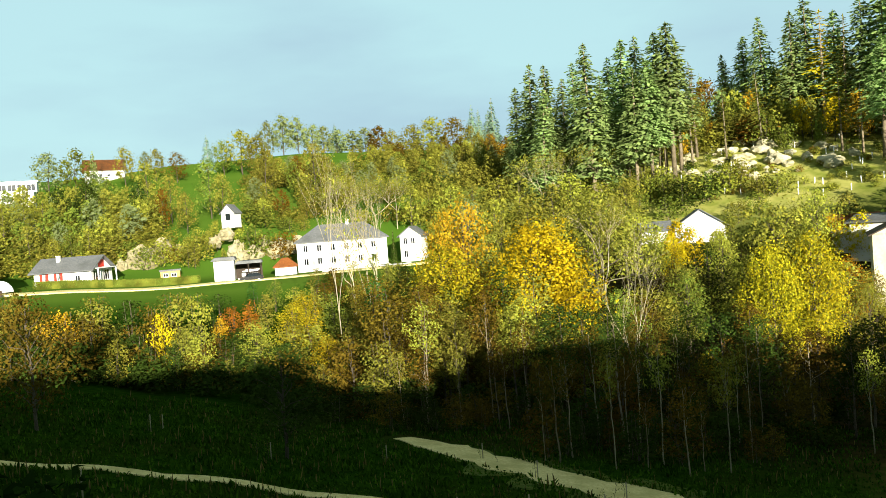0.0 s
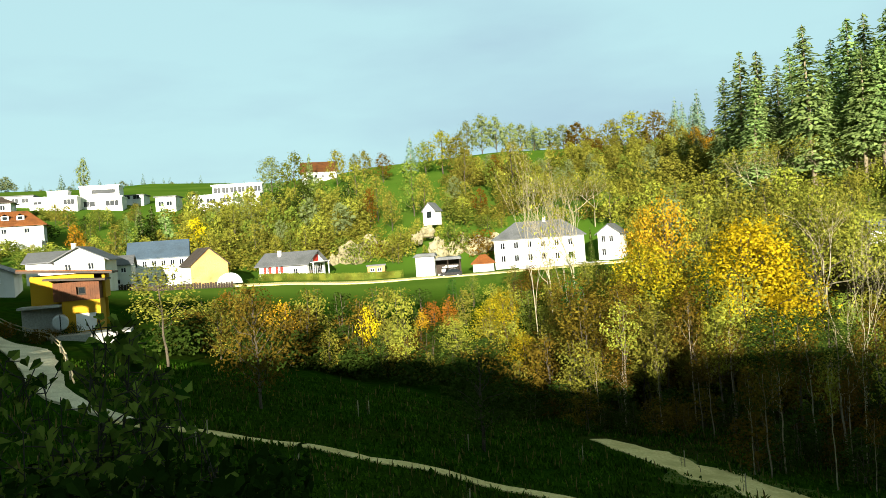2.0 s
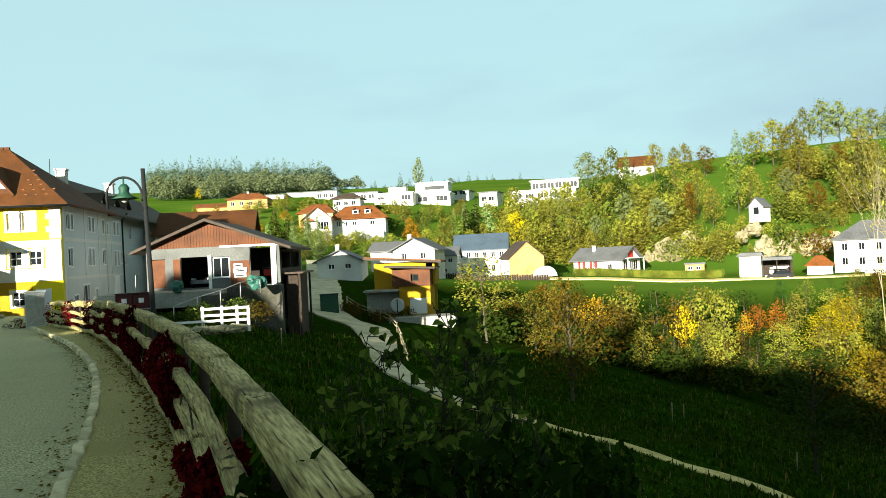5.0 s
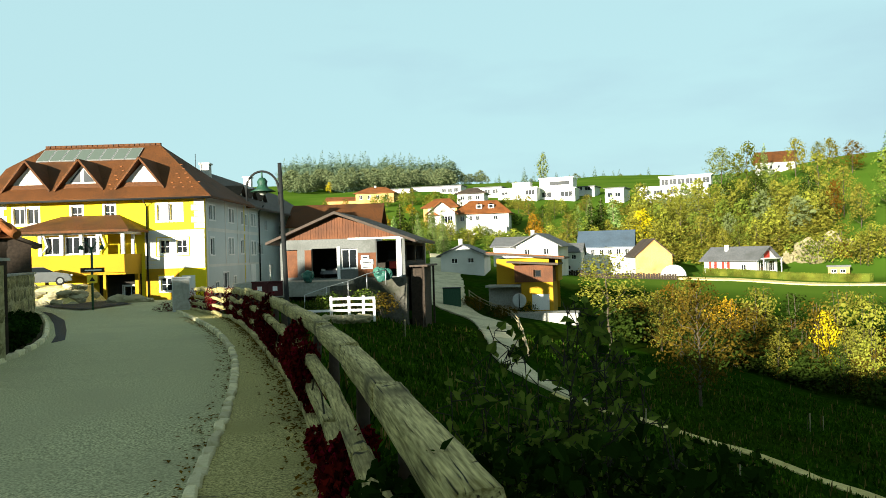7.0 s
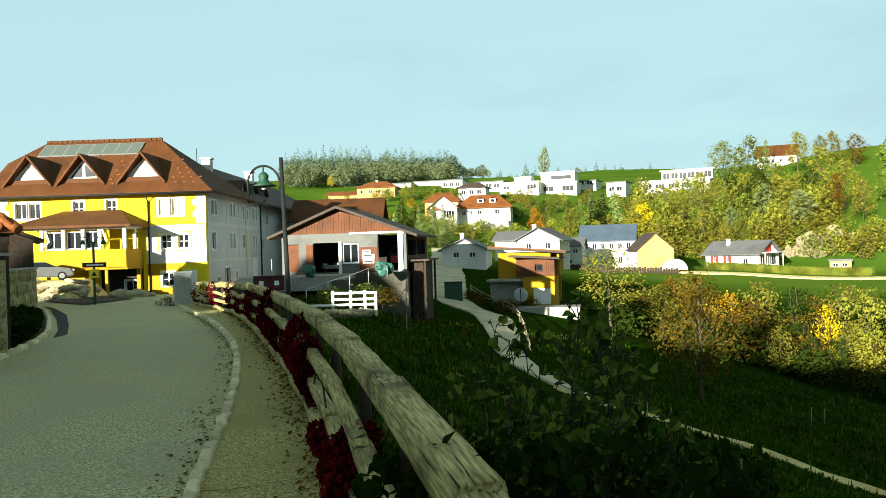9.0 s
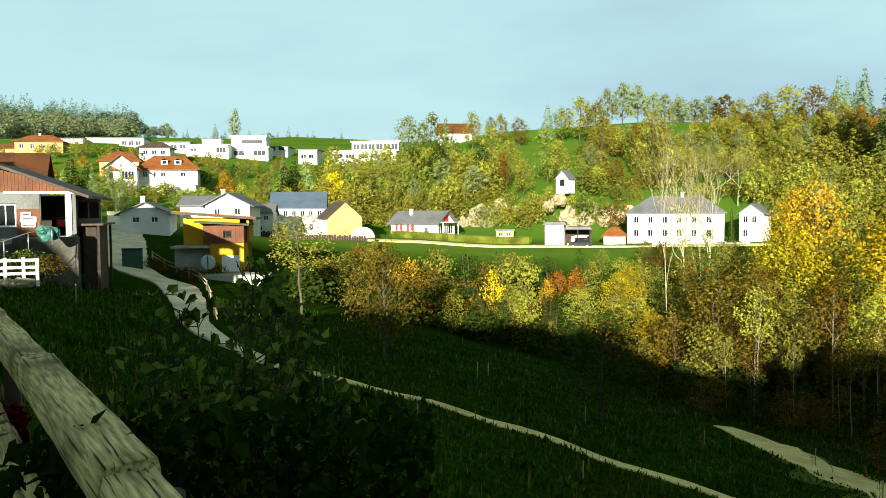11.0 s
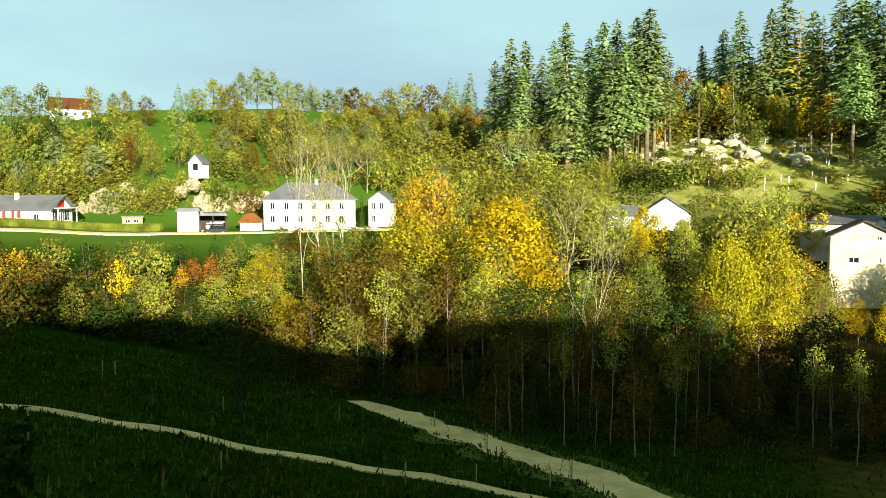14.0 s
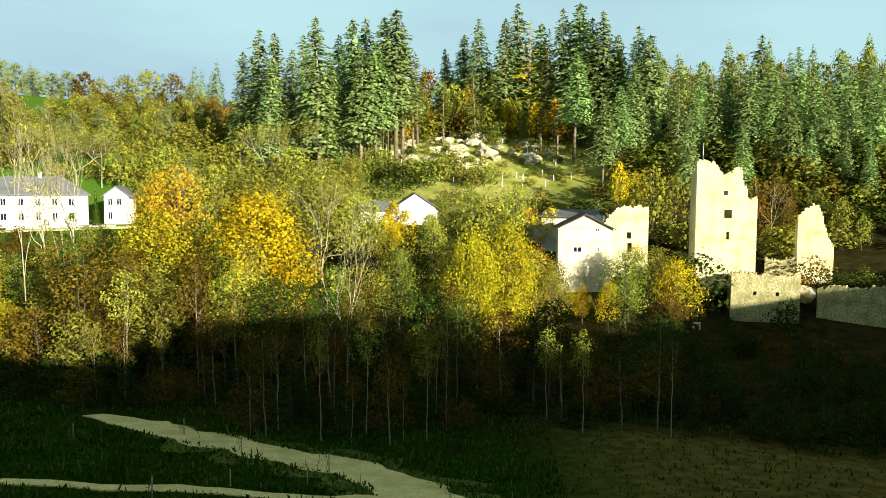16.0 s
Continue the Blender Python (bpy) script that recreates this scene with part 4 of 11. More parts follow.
def spruce(name, seed, height=26.0, width=7.0, bare=0.15, whorls=42, per=9, larch=False):
    """A conifer: straight trunk, whorls of drooping boughs with hanging sprays."""
    rng = np.random.default_rng(seed)
    bm = bmesh.new()
    tube(bm, [Vector((0, 0, -0.5)), Vector((0, 0, height * 0.5)), Vector((0, 0, height * 0.99))], [0.30, 0.18, 0.02], 7)
    for _ in range(14):   # dead snags on the bare stem
        a, z = rng.random() * 6.28, height * bare * (0.3 + rng.random())
        l = 0.5 + rng.random()
        tube(bm, [Vector((0, 0, z)), Vector((math.cos(a) * l, math.sin(a) * l, z - 0.1))], [0.03, 0.012], 3, cap=False)
    trunk = mesh_of(name + "_trunk", bm, M["stem"])
    qs = []
    for w in range(whorls):
        f = w / (whorls - 1)
        z = height * (bare + (1 - bare) * f ** 0.92)
        reach = width * 0.5 * (1 - f) ** 0.7 * (0.62 + 0.55 * rng.random()) + 0.15
        if f < 0.15:
            reach *= 0.6 + 2.6 * f
        for b in range(per):
            if rng.random() < 0.12:
                continue
            a = b * 6.283 / per + w * 1.3 + rng.normal() * 0.25
            l = reach * (0.65 + 0.5 * rng.random())
            out, side = np.array([math.cos(a), math.sin(a), 0]), np.array([-math.sin(a), math.cos(a), 0])
            droop = (0.28 if not larch else 0.1) + 0.25 * (1 - f) + rng.normal() * 0.06
            base = np.array([0, 0, min(height * 0.985, z + rng.normal() * 0.38)])
            k = max(2, min(6, int(l / 0.55)))
            for j in range(k):
                g0, g1 = (j + 0.05) / k, (j + 1.35) / k
                p0 = base + out * l * g0 + np.array([0, 0, -droop * l * g0 ** 1.4 + 0.10 * l * g0])
                p1 = base + out * l * g1 + np.array([0, 0, -droop * l * g1 ** 1.4 + 0.10 * l * g1])
                wd = (0.34 + 0.22 * l * (1 - 0.6 * g0)) * (0.6 + 0.6 * rng.random()) * 0.36
                mid = (p0 + p1) / 2
                hang = np.array([0, 0, -wd * (0.75 + 0.5 * rng.random())])
                for sgn in (1, -1):
                    qs.append([p0, mid + side * sgn * wd + hang * 0.6, p1 + hang * 0.35, mid])
                if rng.random() < 0.5:
                    qs.append([p0, mid + hang * 1.35 + side * rng.normal() * 0.1, p1 + hang * 0.5, mid])
    if not larch:     # finer sprays between the boughs
        n = 950
        f = 1 - np.sqrt(rng.random(n))
        a = rng.random(n) * 6.283
        r = width * 0.5 * (1 - f) ** 0.75 * (0.45 + 0.5 * rng.random(n)) + 0.1
        pos = np.stack([np.cos(a) * r, np.sin(a) * r, height * (bare + (1 - bare) * f) - r * 0.3], 1)
        nrm = np.stack([np.cos(a), np.sin(a), np.full(n, 0.55)], 1) + rng.normal(size=(n, 3)) * 0.3
        qs += list(leaf_quads(pos, nrm, 0.40 + 0.40 * rng.random(n), rng))
    top = np.array([0, 0, height])
    for a in range(4):
        s = np.array([math.cos(a * 1.57), math.sin(a * 1.57), 0]) * 0.12
        qs.append([top, top + s - np.array([0, 0, 0.7]), top - np.array([0, 0, 1.2]), top - s - np.array([0, 0, 0.5])])
    crown = quads_mesh(name + "_crown", np.array(qs), M["l_spruce"])
    return trunk, crown


KINDS = {}
for i in range(5):
    KINDS["round", i] = broadleaf("broadleaf", 11 + i, 12, 8.6, 0.20, 24, 4600, 0.27, 0.19, 0.2, 0)
for i in range(4):
    KINDS["slim", i] = broadleaf("slim_broadleaf", 31 + i, 13, 5.2, 0.40, 14, 2390, 0.24, 0.21, 0.2, 14, 0.10)
for i in range(3):
    KINDS["dense", i] = broadleaf("dense_broadleaf", 51 + i, 12, 8.4, 0.12, 34, 12000, 0.22, 0.17, 0.10, 0, 0.2, 0.5, hollow=0.75)
for i in range(4):
    KINDS["far", i] = broadleaf("wood_tree", 71 + i, 12, 8.4, 0.12, 30, 1400, 0.40, 0.18, 0.08, 0, 0.14, 0.62, hollow=0.4, flutter=0.45, core=0.32)
for i in range(3):
    KINDS["bush", i] = broadleaf("shrub", 91 + i, 4.0, 4.6, 0.04, 12, 800, 0.31, 0.22, 0.16, 0, 0.05, stems=2)
for i in range(2):
    KINDS["lowbush", i] = broadleaf("low_bush", 95 + i, 4.0, 4.6, 0.04, 12, 460, 0.40, 0.22, 0.12, 0, 0.05)
for i in range(3):
    KINDS["bare", i] = bare_tree("bare_tree", 111 + i, 12, 0.42 + 0.08 * i, 6, 3, 0.15, 260)
KINDS["tallbare", 0] = bare_tree("tall_bare_tree", 117, 12, 0.32, 6, 3, 0.085, 120, 0.52)
KINDS["tallbare", 1] = bare_tree("tall_bare_tree", 118, 12, 0.36, 6, 3, 0.08, 90, 0.36)
for i in range(4):
    KINDS["thicket", i] = broadleaf("tall_shrub", 181 + i, 9.0, 5.6, 0.06, 18, 1500, 0.34, 0.19, 0.2, 0, 0.07, stems=3)
for i in range(2):
    KINDS["brush", i] = bare_tree("twiggy_tree", 121 + i, 12, 0.55, 6, 3, 0.12, 1500)
for i in range(5):
    KINDS["spruce", i] = spruce("spruce", 131 + i, 26, 7.2, (0.10, 0.28, 0.16, 0.36, 0.06)[i], 50, 7)
for i in range(2):
    KINDS["larch", i] = spruce("larch", 141 + i, 26, 6.4, 0.25, 26, 6, True)


def far_conifer(name, seed, width=8.0, sprays=560):
    """A distant conifer: a ragged cone of many small sprays round a straight trunk."""
    rng = np.random.default_rng(seed)
    f = 1 - np.sqrt(rng.random(sprays))
    a = rng.random(sprays) * 6.283
    tier = 0.72 + 0.28 * np.abs(np.sin(f * 34 + np.sin(a * 3) * 1.2))
    r = width * 0.5 * (1 - f) ** 0.85 * tier * (0.45 + 0.6 * rng.random(sprays)) + 0.12
    pos = np.stack([np.cos(a) * r, np.sin(a) * r, 1.6 + f * 24.2 - r * 0.25], 1)
    nrm = np.stack([np.cos(a), np.sin(a), np.full(sprays, 0.5)], 1) + rng.normal(size=(sprays, 3)) * 0.35
    crown = quads_mesh(name + "_crown", leaf_quads(pos, nrm, (0.8 + 0.9 * rng.random(sprays)) * (1.25 - 0.6 * f), rng), M["l_spruce"])
    return mesh_of(name + "_trunk", tube(bmesh.new(), [Vector((0, 0, -0.5)), Vector((0, 0, 25.5))], [0.28, 0.03], 6), M["stem"]), crown


for i in range(2):
    KINDS["farspruce", i] = far_conifer("far_spruce", 151 + i, 8.6 - i)
    KINDS["tinyspruce", i] = far_conifer("hazed_spruce", 191 + i, 8.5, 300)
for i in range(3):
    KINDS["tiny", i] = broadleaf("distant_tree", 161 + i, 12, 8.6, 0.10, 34, 1000, 0.44, 0.17, 0.04, 0, 0.14, 0.62, hollow=0.45, flutter=0.3, core=0.45)
for i in range(2):
    KINDS["mid", i] = broadleaf("hillside_tree", 201 + i, 12, 8.6, 0.08, 34, 1000, 0.42, 0.17, 0.06, 0, 0.14, 0.62, hollow=0.45, flutter=0.4, core=0.40)
for i in range(3):
    KINDS["pole", i] = broadleaf("pole_tree", 171 + i, 13, 4.2, 0.55, 10, 1000, 0.25, 0.24, 0.2, 10, 0.085)
NOMINAL = {"lowbush": 4.0, "thicket": 9.0, "bush": 4.0, "slim": 13.0, "pole": 13.0, "spruce": 26.0, "larch": 26.0, "farspruce": 26.0, "tinyspruce": 26.0}
PLANT_WORDS = {
    "thicket": ("shrub", "shrub"), "tallbare": ("bare_tree", "tree"), "round": ("broadleaf_tree", "tree"), "slim": ("slender_tree", "tree"), "dense": ("maple_tree", "tree"), "far": ("tree", "tree"), "tiny": ("tree", "tree"), "pole": ("slender_tree", "tree"), "bush": ("shrub", "shrub"),
    "bare": ("bare_tree", "tree"), "brush": ("bare_tree", "tree"), "spruce": ("spruce", "conifer"), "larch": ("larch", "conifer"), "farspruce": ("spruce", "conifer")}
HUES = {"l_gold": "golden yellow", "l_yellow": "yellow-green", "l_olive": "olive and ochre", "l_green": "mid-green", "l_deep": "dark green", "l_orange": "orange", "l_rust": "rust-red",
        "l_brown": "brown", "l_goldgreen": "gold and green", "l_pale": "pale green", "l_ivy": "ivy-green", "l_redtree": "russet", "l_red": "crimson", "l_spruce": "dark green", "l_spruce_hazed": "haze-tinted green", "l_larch": "pale yellow-green"}
PLANT_RND = random.Random(5)


def plant(kind, az, d, leaf, top=None, height=None, wide=1.0, variant=None, z=None, where="on the valley slope", bark=None, lean=0.0, group=""):
    """One plant at a bearing and distance. top: the elevation in degrees at which its tip is seen from the path; or its height in metres."""
    if kind == "far" and d > 335:
        kind = "tiny"
    n = sum(1 for k in KINDS if k[0] == kind)
    v = PLANT_RND.randrange(n) if variant is None else variant
    tm, cm = KINDS[kind, v]
    zb = land(az, d) if z is None else z
    h = height if height else d * math.tan(radians(top)) - zb
    s = h / NOMINAL.get(kind, 12.0)
    p = at(az, d, zb - 0.05)
    name, cat = PLANT_WORDS[kind]
    e = new(name)
    e.matrix_basis = pose(p.x, p.y, p.z, PLANT_RND.gauss(0, 1.5), lean, PLANT_RND.random() * 360) @ Matrix.Diagonal((s * wide, s * wide, s, 1))
    t = new("trunk", tm)
    c = new("crown", cm)
    t.parent = c.parent = e
    for o, mt in ((c, M[leaf]), (t, M[bark] if bark else None)):
        if mt:
            o.material_slots[0].link = "OBJECT"
            o.material_slots[0].material = mt
    words = {"tallbare": "tall pale-stemmed tree, nearly bare", "thicket": "tall shrub with %s leaves", "bush": "shrub with %s leaves", "spruce": "tall spruce with %s needles", "farspruce": "distant spruce with %s needles", "larch": "larch with %s needles", "bare": "nearly bare tree, few %s leaves",
             "brush": "twiggy tree with few %s leaves", "slim": "slender tree, thin %s foliage", "pole": "tall thin-stemmed tree, sparse %s top", "dense": "broad maple with dense %s foliage"}.get(kind, "broadleaf tree, %s foliage")
    tagged(e, (words % HUES.get(leaf, "green") if "%" in words else words) + " " + where, cat, group)
    return e


# ---- woods ----
def scatter(kind, n, az0, az1, d0, d1, leaves, top=None, height=None, wide=(0.85, 1.2), where="", group="", seed=0, bark=None, avoid=()):
    rnd = random.Random(seed)
    for i in range(n):
        for _ in range(20):
            az, d = az0 + (az1 - az0) * (i + rnd.random()) / n, d0 + (d1 - d0) * rnd.random()
            if not any(a0 < az < a1 and e0 < d < e1 for a0, a1, e0, e1 in avoid):
                break
        else:
            continue
        plant(kind, az, d, rnd.choice(leaves), top=rnd.uniform(*top) if top else None, height=rnd.uniform(*height) if height else None, wide=rnd.uniform(*wide), where=where, group=group, bark=bark)

def growth(name, label, category, rows, seed=77, avoid=()):
    """Many alike plants of one wood or thicket that nobody could count, joined."""
    rnd = random.Random(seed)
    qs, mats, idx = [], [], []
    for kind, n, az0, az1, d0, d1, leaf, h0, h1 in rows:
        if M[leaf] not in mats:
            mats.append(M[leaf])
        for i in range(n):
            az, d, h = az0 + (az1 - az0) * (i + rnd.random()) / n, rnd.uniform(d0, d1), rnd.uniform(h0, h1)
            if any(a0 < az < a1 and e0 < d < e1 for a0, a1, e0, e1 in avoid):
                continue
            me = KINDS[kind, rnd.randrange(2)][1]
            co = np.empty(len(me.vertices) * 3, np.float32)
            me.vertices.foreach_get("co", co)
            s = h / NOMINAL.get(kind, 12.0)
            w = s * (rnd.uniform(0.85, 1.15) if kind == "mid" else rnd.uniform(1.2, 1.7))
            a = rnd.random() * 6.28
            co = co.reshape(-1, 3)
            p = at(az, d, land(az, d))
            x, y = co[:, 0] * w, co[:, 1] * w
            co = np.stack([x * math.cos(a) - y * math.sin(a) + p.x, x * math.sin(a) + y * math.cos(a) + p.y, co[:, 2] * s + p.z], 1)
            qs.append(co.reshape(-1, 4, 3))
            idx.append(np.full(len(qs[-1]), mats.index(M[leaf]), np.int32))
    me = quads_mesh(name, np.concatenate(qs), mats[0])
    for m in mats[1:]:
        me.materials.append(m)
    me.polygons.foreach_set("material_index", np.concatenate(idx))
    tagged(new(name, me), label, category, kind="stuff")


# the crest and the hillside pasture
plant("far", 26.8, 300, "l_pale", top=7.03, wide=1.21, where="on the hilltop", group="hilltop trees")
plant("far", 25.2, 290, "l_green", top=7.29, wide=1.1, where="on the hilltop", group="hilltop trees")
plant("far", 22.0, 290, "l_olive", top=7.30, wide=0.83, where="on the hilltop", group="hilltop trees")
plant("far", 20.0, 295, "l_olive", top=7.12, wide=0.99, where="on the hilltop", group="hilltop trees")
plant("far", 18.6, 285, "l_brown", top=6.84, wide=0.99, where="on the hilltop", group="hilltop trees")
plant("far", 20.6, 320, "l_pale", top=6.86, wide=1.1, where="on the hilltop", group="hilltop trees")
plant("farspruce", 16.5, 300, "l_spruce_hazed", top=7.81, wide=1.43, where="on the hilltop", group="hilltop trees")
plant("far", 15.4, 290, "l_green", top=7.52, wide=0.99, where="on the hilltop", group="hilltop trees")
plant("far", 14.1, 285, "l_yellow", top=8.23, wide=1.26, where="on the hilltop", group="hilltop trees")
plant("far", 13.0, 275, "l_olive", top=7.76, wide=1.1, where="on the hilltop", group="hilltop trees")
plant("far", 12.2, 352, "l_pale", top=8.66, wide=0.88, where="on the hilltop", group="hilltop trees")
plant("far", 11.1, 350, "l_pale", top=9.11, wide=1.04, where="on the hilltop", group="hilltop trees")
plant("far", 10.0, 348, "l_pale", top=8.92, wide=0.94, where="on the hilltop", group="hilltop trees")
plant("far", 9.0, 352, "l_pale", top=8.28, wide=0.99, where="on the hilltop", group="hilltop trees")
plant("far", 8.1, 400, "l_pale", top=8.12, wide=1.1, where="on the hilltop", group="hilltop trees")
plant("far", 7.2, 430, "l_pale", top=7.80, wide=1.32, where="on the hilltop", group="hilltop trees")
plant("far", 6.1, 440, "l_pale", top=7.68, wide=1.43, where="on the hilltop", group="hilltop trees")
plant("far", 5.1, 430, "l_pale", top=7.80, wide=1.32, where="on the hilltop", group="hilltop trees")
plant("far", 4.1, 420, "l_brown", top=7.87, wide=1.32, where="on the hilltop", group="hilltop trees")
plant("farspruce", 7.3, 440, "l_spruce_hazed", top=8.20, wide=1.43, where="on the hilltop", group="hilltop trees")
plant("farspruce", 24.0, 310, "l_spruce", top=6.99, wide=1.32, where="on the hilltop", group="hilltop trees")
plant("farspruce", -3.4, 420, "l_spruce_hazed", top=8.46, wide=1.43, where="on the hilltop", group="hilltop trees")
plant("farspruce", -4.0, 430, "l_spruce_hazed", top=8.37, wide=1.43, where="on the hilltop", group="hilltop trees")
# hillside wood
plant("far", 9.0, 220, "l_olive", top=7.07, wide=1.04, where="on the wooded hillside", group="hillside wood")
plant("far", 12.6, 225, "l_olive", top=6.87, wide=1.04, where="on the wooded hillside", group="hillside wood")
plant("far", 10.3, 230, "l_rust", top=6.16, wide=0.88, where="on the wooded hillside", group="hillside wood")
plant("far", 16.5, 205, "l_green", top=6.28, wide=0.88, where="on the wooded hillside", group="hillside wood")
plant("far", 15.7, 200, "l_olive", top=5.27, wide=0.88, where="on the wooded hillside", group="hillside wood")
plant("far", 3.0, 290, "l_olive", top=7.58, wide=1.21, where="on the wooded hillside", group="hillside wood")
plant("far", 1.6, 285, "l_olive", top=7.85, wide=1.21, where="on the wooded hillside", group="hillside wood")
plant("far", 0.2, 280, "l_olive", top=8.31, wide=1.32, where="on the wooded hillside", group="hillside wood")
plant("far", -1.4, 275, "l_brown", top=8.20, wide=1.1, where="on the wooded hillside", group="hillside wood")
plant("far", -2.8, 270, "l_olive", top=7.49, wide=1.1, where="on the wooded hillside", group="hillside wood")
plant("far", -4.2, 262, "l_rust", top=6.79, wide=1.1, where="on the wooded hillside", group="hillside wood")
plant("far", -5.0, 255, "l_orange", top=5.87, wide=0.99, where="on the wooded hillside", group="hillside wood")
plant("far", 4.5, 250, "l_yellow", top=6.38, wide=1.1, where="on the wooded hillside", group="hillside wood")
plant("far", 3.2, 240, "l_pale", top=5.56, wide=0.99, where="on the wooded hillside", group="hillside wood")
plant("far", 1.6, 245, "l_olive", top=5.96, wide=1.1, where="on the wooded hillside", group="hillside wood")
plant("far", -0.5, 240, "l_yellow", top=6.34, wide=1.21, where="on the wooded hillside", group="hillside wood")
plant("far", -2.1, 235, "l_olive", top=5.92, wide=1.1, where="on the wooded hillside", group="hillside wood")
plant("far", -3.5, 230, "l_deep", top=5.10, wide=0.88, where="on the wooded hillside", group="hillside wood")
plant("far", -0.9, 225, "l_green", top=4.72, wide=0.99, where="on the wooded hillside", group="hillside wood")
plant("far", 5.5, 225, "l_yellow", top=4.95, wide=0.99, where="on the wooded hillside", group="hillside wood")
plant("far", 6.9, 235, "l_pale", top=5.56, wide=0.99, where="on the wooded hillside", group="hillside wood")
plant("far", -5.3, 225, "l_yellow", top=4.47, wide=1.1, where="on the wooded hillside", group="hillside wood")
plant("far", -6.8, 215, "l_yellow", top=4.65, wide=0.99, where="on the wooded hillside", group="hillside wood")
plant("far", 20.6, 212, "l_olive", top=6.30, wide=0.88, where="on the wooded hillside", group="hillside wood")
plant("far", 26.2, 205, "l_deep", top=4.81, wide=0.99, where="on the wooded hillside", group="hillside wood")
plant("far", 24.6, 208, "l_deep", top=5.14, wide=0.88, where="on the wooded hillside", group="hillside wood")
plant("far", 23.2, 212, "l_green", top=5.42, wide=0.88, where="on the wooded hillside", group="hillside wood")
plant("far", 21.4, 200, "l_deep", top=4.94, wide=0.88, where="on the wooded hillside", group="hillside wood")
plant("far", 19.2, 205, "l_olive", top=5.40, wide=0.77, where="on the wooded hillside", group="hillside wood")
plant("far", 19.8, 195, "l_rust", top=4.37, wide=0.66, where="on the wooded hillside", group="hillside wood")
plant("slim", 31.9, 195, "l_yellow", top=3.17, wide=1.74, where="on the wooded hillside", group="hillside wood")
plant("slim", 30.8, 198, "l_yellow", top=3.48, wide=1.74, where="on the wooded hillside", group="hillside wood")
plant("slim", 29.6, 196, "l_yellow", top=3.71, wide=1.74, where="on the wooded hillside", group="hillside wood")
plant("slim", 28.3, 194, "l_yellow", top=3.67, wide=1.74, where="on the wooded hillside", group="hillside wood")
plant("slim", 27.4, 198, "l_yellow", top=3.98, wide=1.74, where="on the wooded hillside", group="hillside wood")
plant("far", 30.0, 180, "l_yellow", top=2.13, wide=0.99, where="on the wooded hillside", group="hillside wood")
plant("far", 28.2, 178, "l_olive", top=2.37, wide=0.99, where="on the wooded hillside", group="hillside wood")
plant("far", 31.3, 176, "l_yellow", top=2.10, wide=0.88, where="on the wooded hillside", group="hillside wood")
plant("far", 32.6, 190, "l_yellow", top=3.04, wide=0.99, where="on the wooded hillside", group="hillside wood")
plant("far", 11.5, 190, "l_rust", top=3.80, wide=0.88, where="on the wooded hillside", group="hillside wood")
plant("far", 12.8, 185, "l_yellow", top=3.24, wide=0.88, where="on the wooded hillside", group="hillside wood")
plant("far", 9.8, 188, "l_olive", top=3.48, wide=0.88, where="on the wooded hillside", group="hillside wood")
plant("far", 14.0, 192, "l_green", top=3.56, wide=0.88, where="on the wooded hillside", group="hillside wood")
plant("far", 18.2, 190, "l_olive", top=3.99, wide=0.88, where="on the wooded hillside", group="hillside wood")
plant("far", 23.1, 180, "l_olive", top=2.47, wide=0.99, where="on the wooded hillside", group="hillside wood")
plant("far", 24.7, 172, "l_yellow", top=2.04, wide=0.88, where="on the wooded hillside", group="hillside wood")
plant("far", 25.8, 170, "l_green", top=1.81, wide=0.88, where="on the wooded hillside", group="hillside wood")
plant("far", 26.8, 168, "l_yellow", top=1.40, wide=0.77, where="on the wooded hillside", group="hillside wood")
plant("bush", 19.4, 170, "l_yellow", top=1.30, wide=1.15, where="on the wooded hillside", group="hillside wood")
plant("bush", 20.7, 168, "l_yellow", top=0.66, wide=1.26, where="on the wooded hillside", group="hillside wood")
plant("bush", 18.2, 165, "l_olive", top=0.06, wide=1.15, where="on the wooded hillside", group="hillside wood")
plant("bush", 17.6, 168, "l_yellow", top=0.90, wide=1.15, where="on the wooded hillside", group="hillside wood")
plant("bush", 13.6, 166, "l_green", top=1.15, wide=1.03, where="on the wooded hillside", group="hillside wood")
plant("bush", 11.5, 164, "l_rust", top=0.54, wide=1.03, where="on the wooded hillside", group="hillside wood")
plant("brush", 7.3, 178, "l_yellow", top=4.12, wide=1.21, where="on the wooded hillside", group="hillside wood")
plant("brush", 4.8, 176, "l_olive", top=3.63, wide=1.32, where="on the wooded hillside", group="hillside wood")
plant("brush", 3.2, 180, "l_yellow", top=3.92, wide=1.21, where="on the wooded hillside", group="hillside wood")
plant("far", 2.1, 178, "l_yellow", top=3.30, wide=1.1, where="on the wooded hillside", group="hillside wood")
plant("far", 0.7, 182, "l_yellow", top=3.63, wide=1.1, where="on the wooded hillside", group="hillside wood")
plant("far", -0.9, 176, "l_yellow", top=3.30, wide=1.21, where="on the wooded hillside", group="hillside wood")
plant("far", -2.5, 172, "l_olive", top=3.37, wide=1.21, where="on the wooded hillside", group="hillside wood")
plant("far", -4.5, 174, "l_yellow", top=3.60, wide=1.21, where="on the wooded hillside", group="hillside wood")
plant("far", -6.0, 172, "l_olive", top=3.59, wide=1.1, where="on the wooded hillside", group="hillside wood")
plant("brush", -7.7, 176, "l_yellow", top=4.44, wide=1.32, where="on the wooded hillside", group="hillside wood")
plant("brush", -9.0, 178, "l_yellow", top=4.73, wide=1.43, where="on the wooded hillside", group="hillside wood")
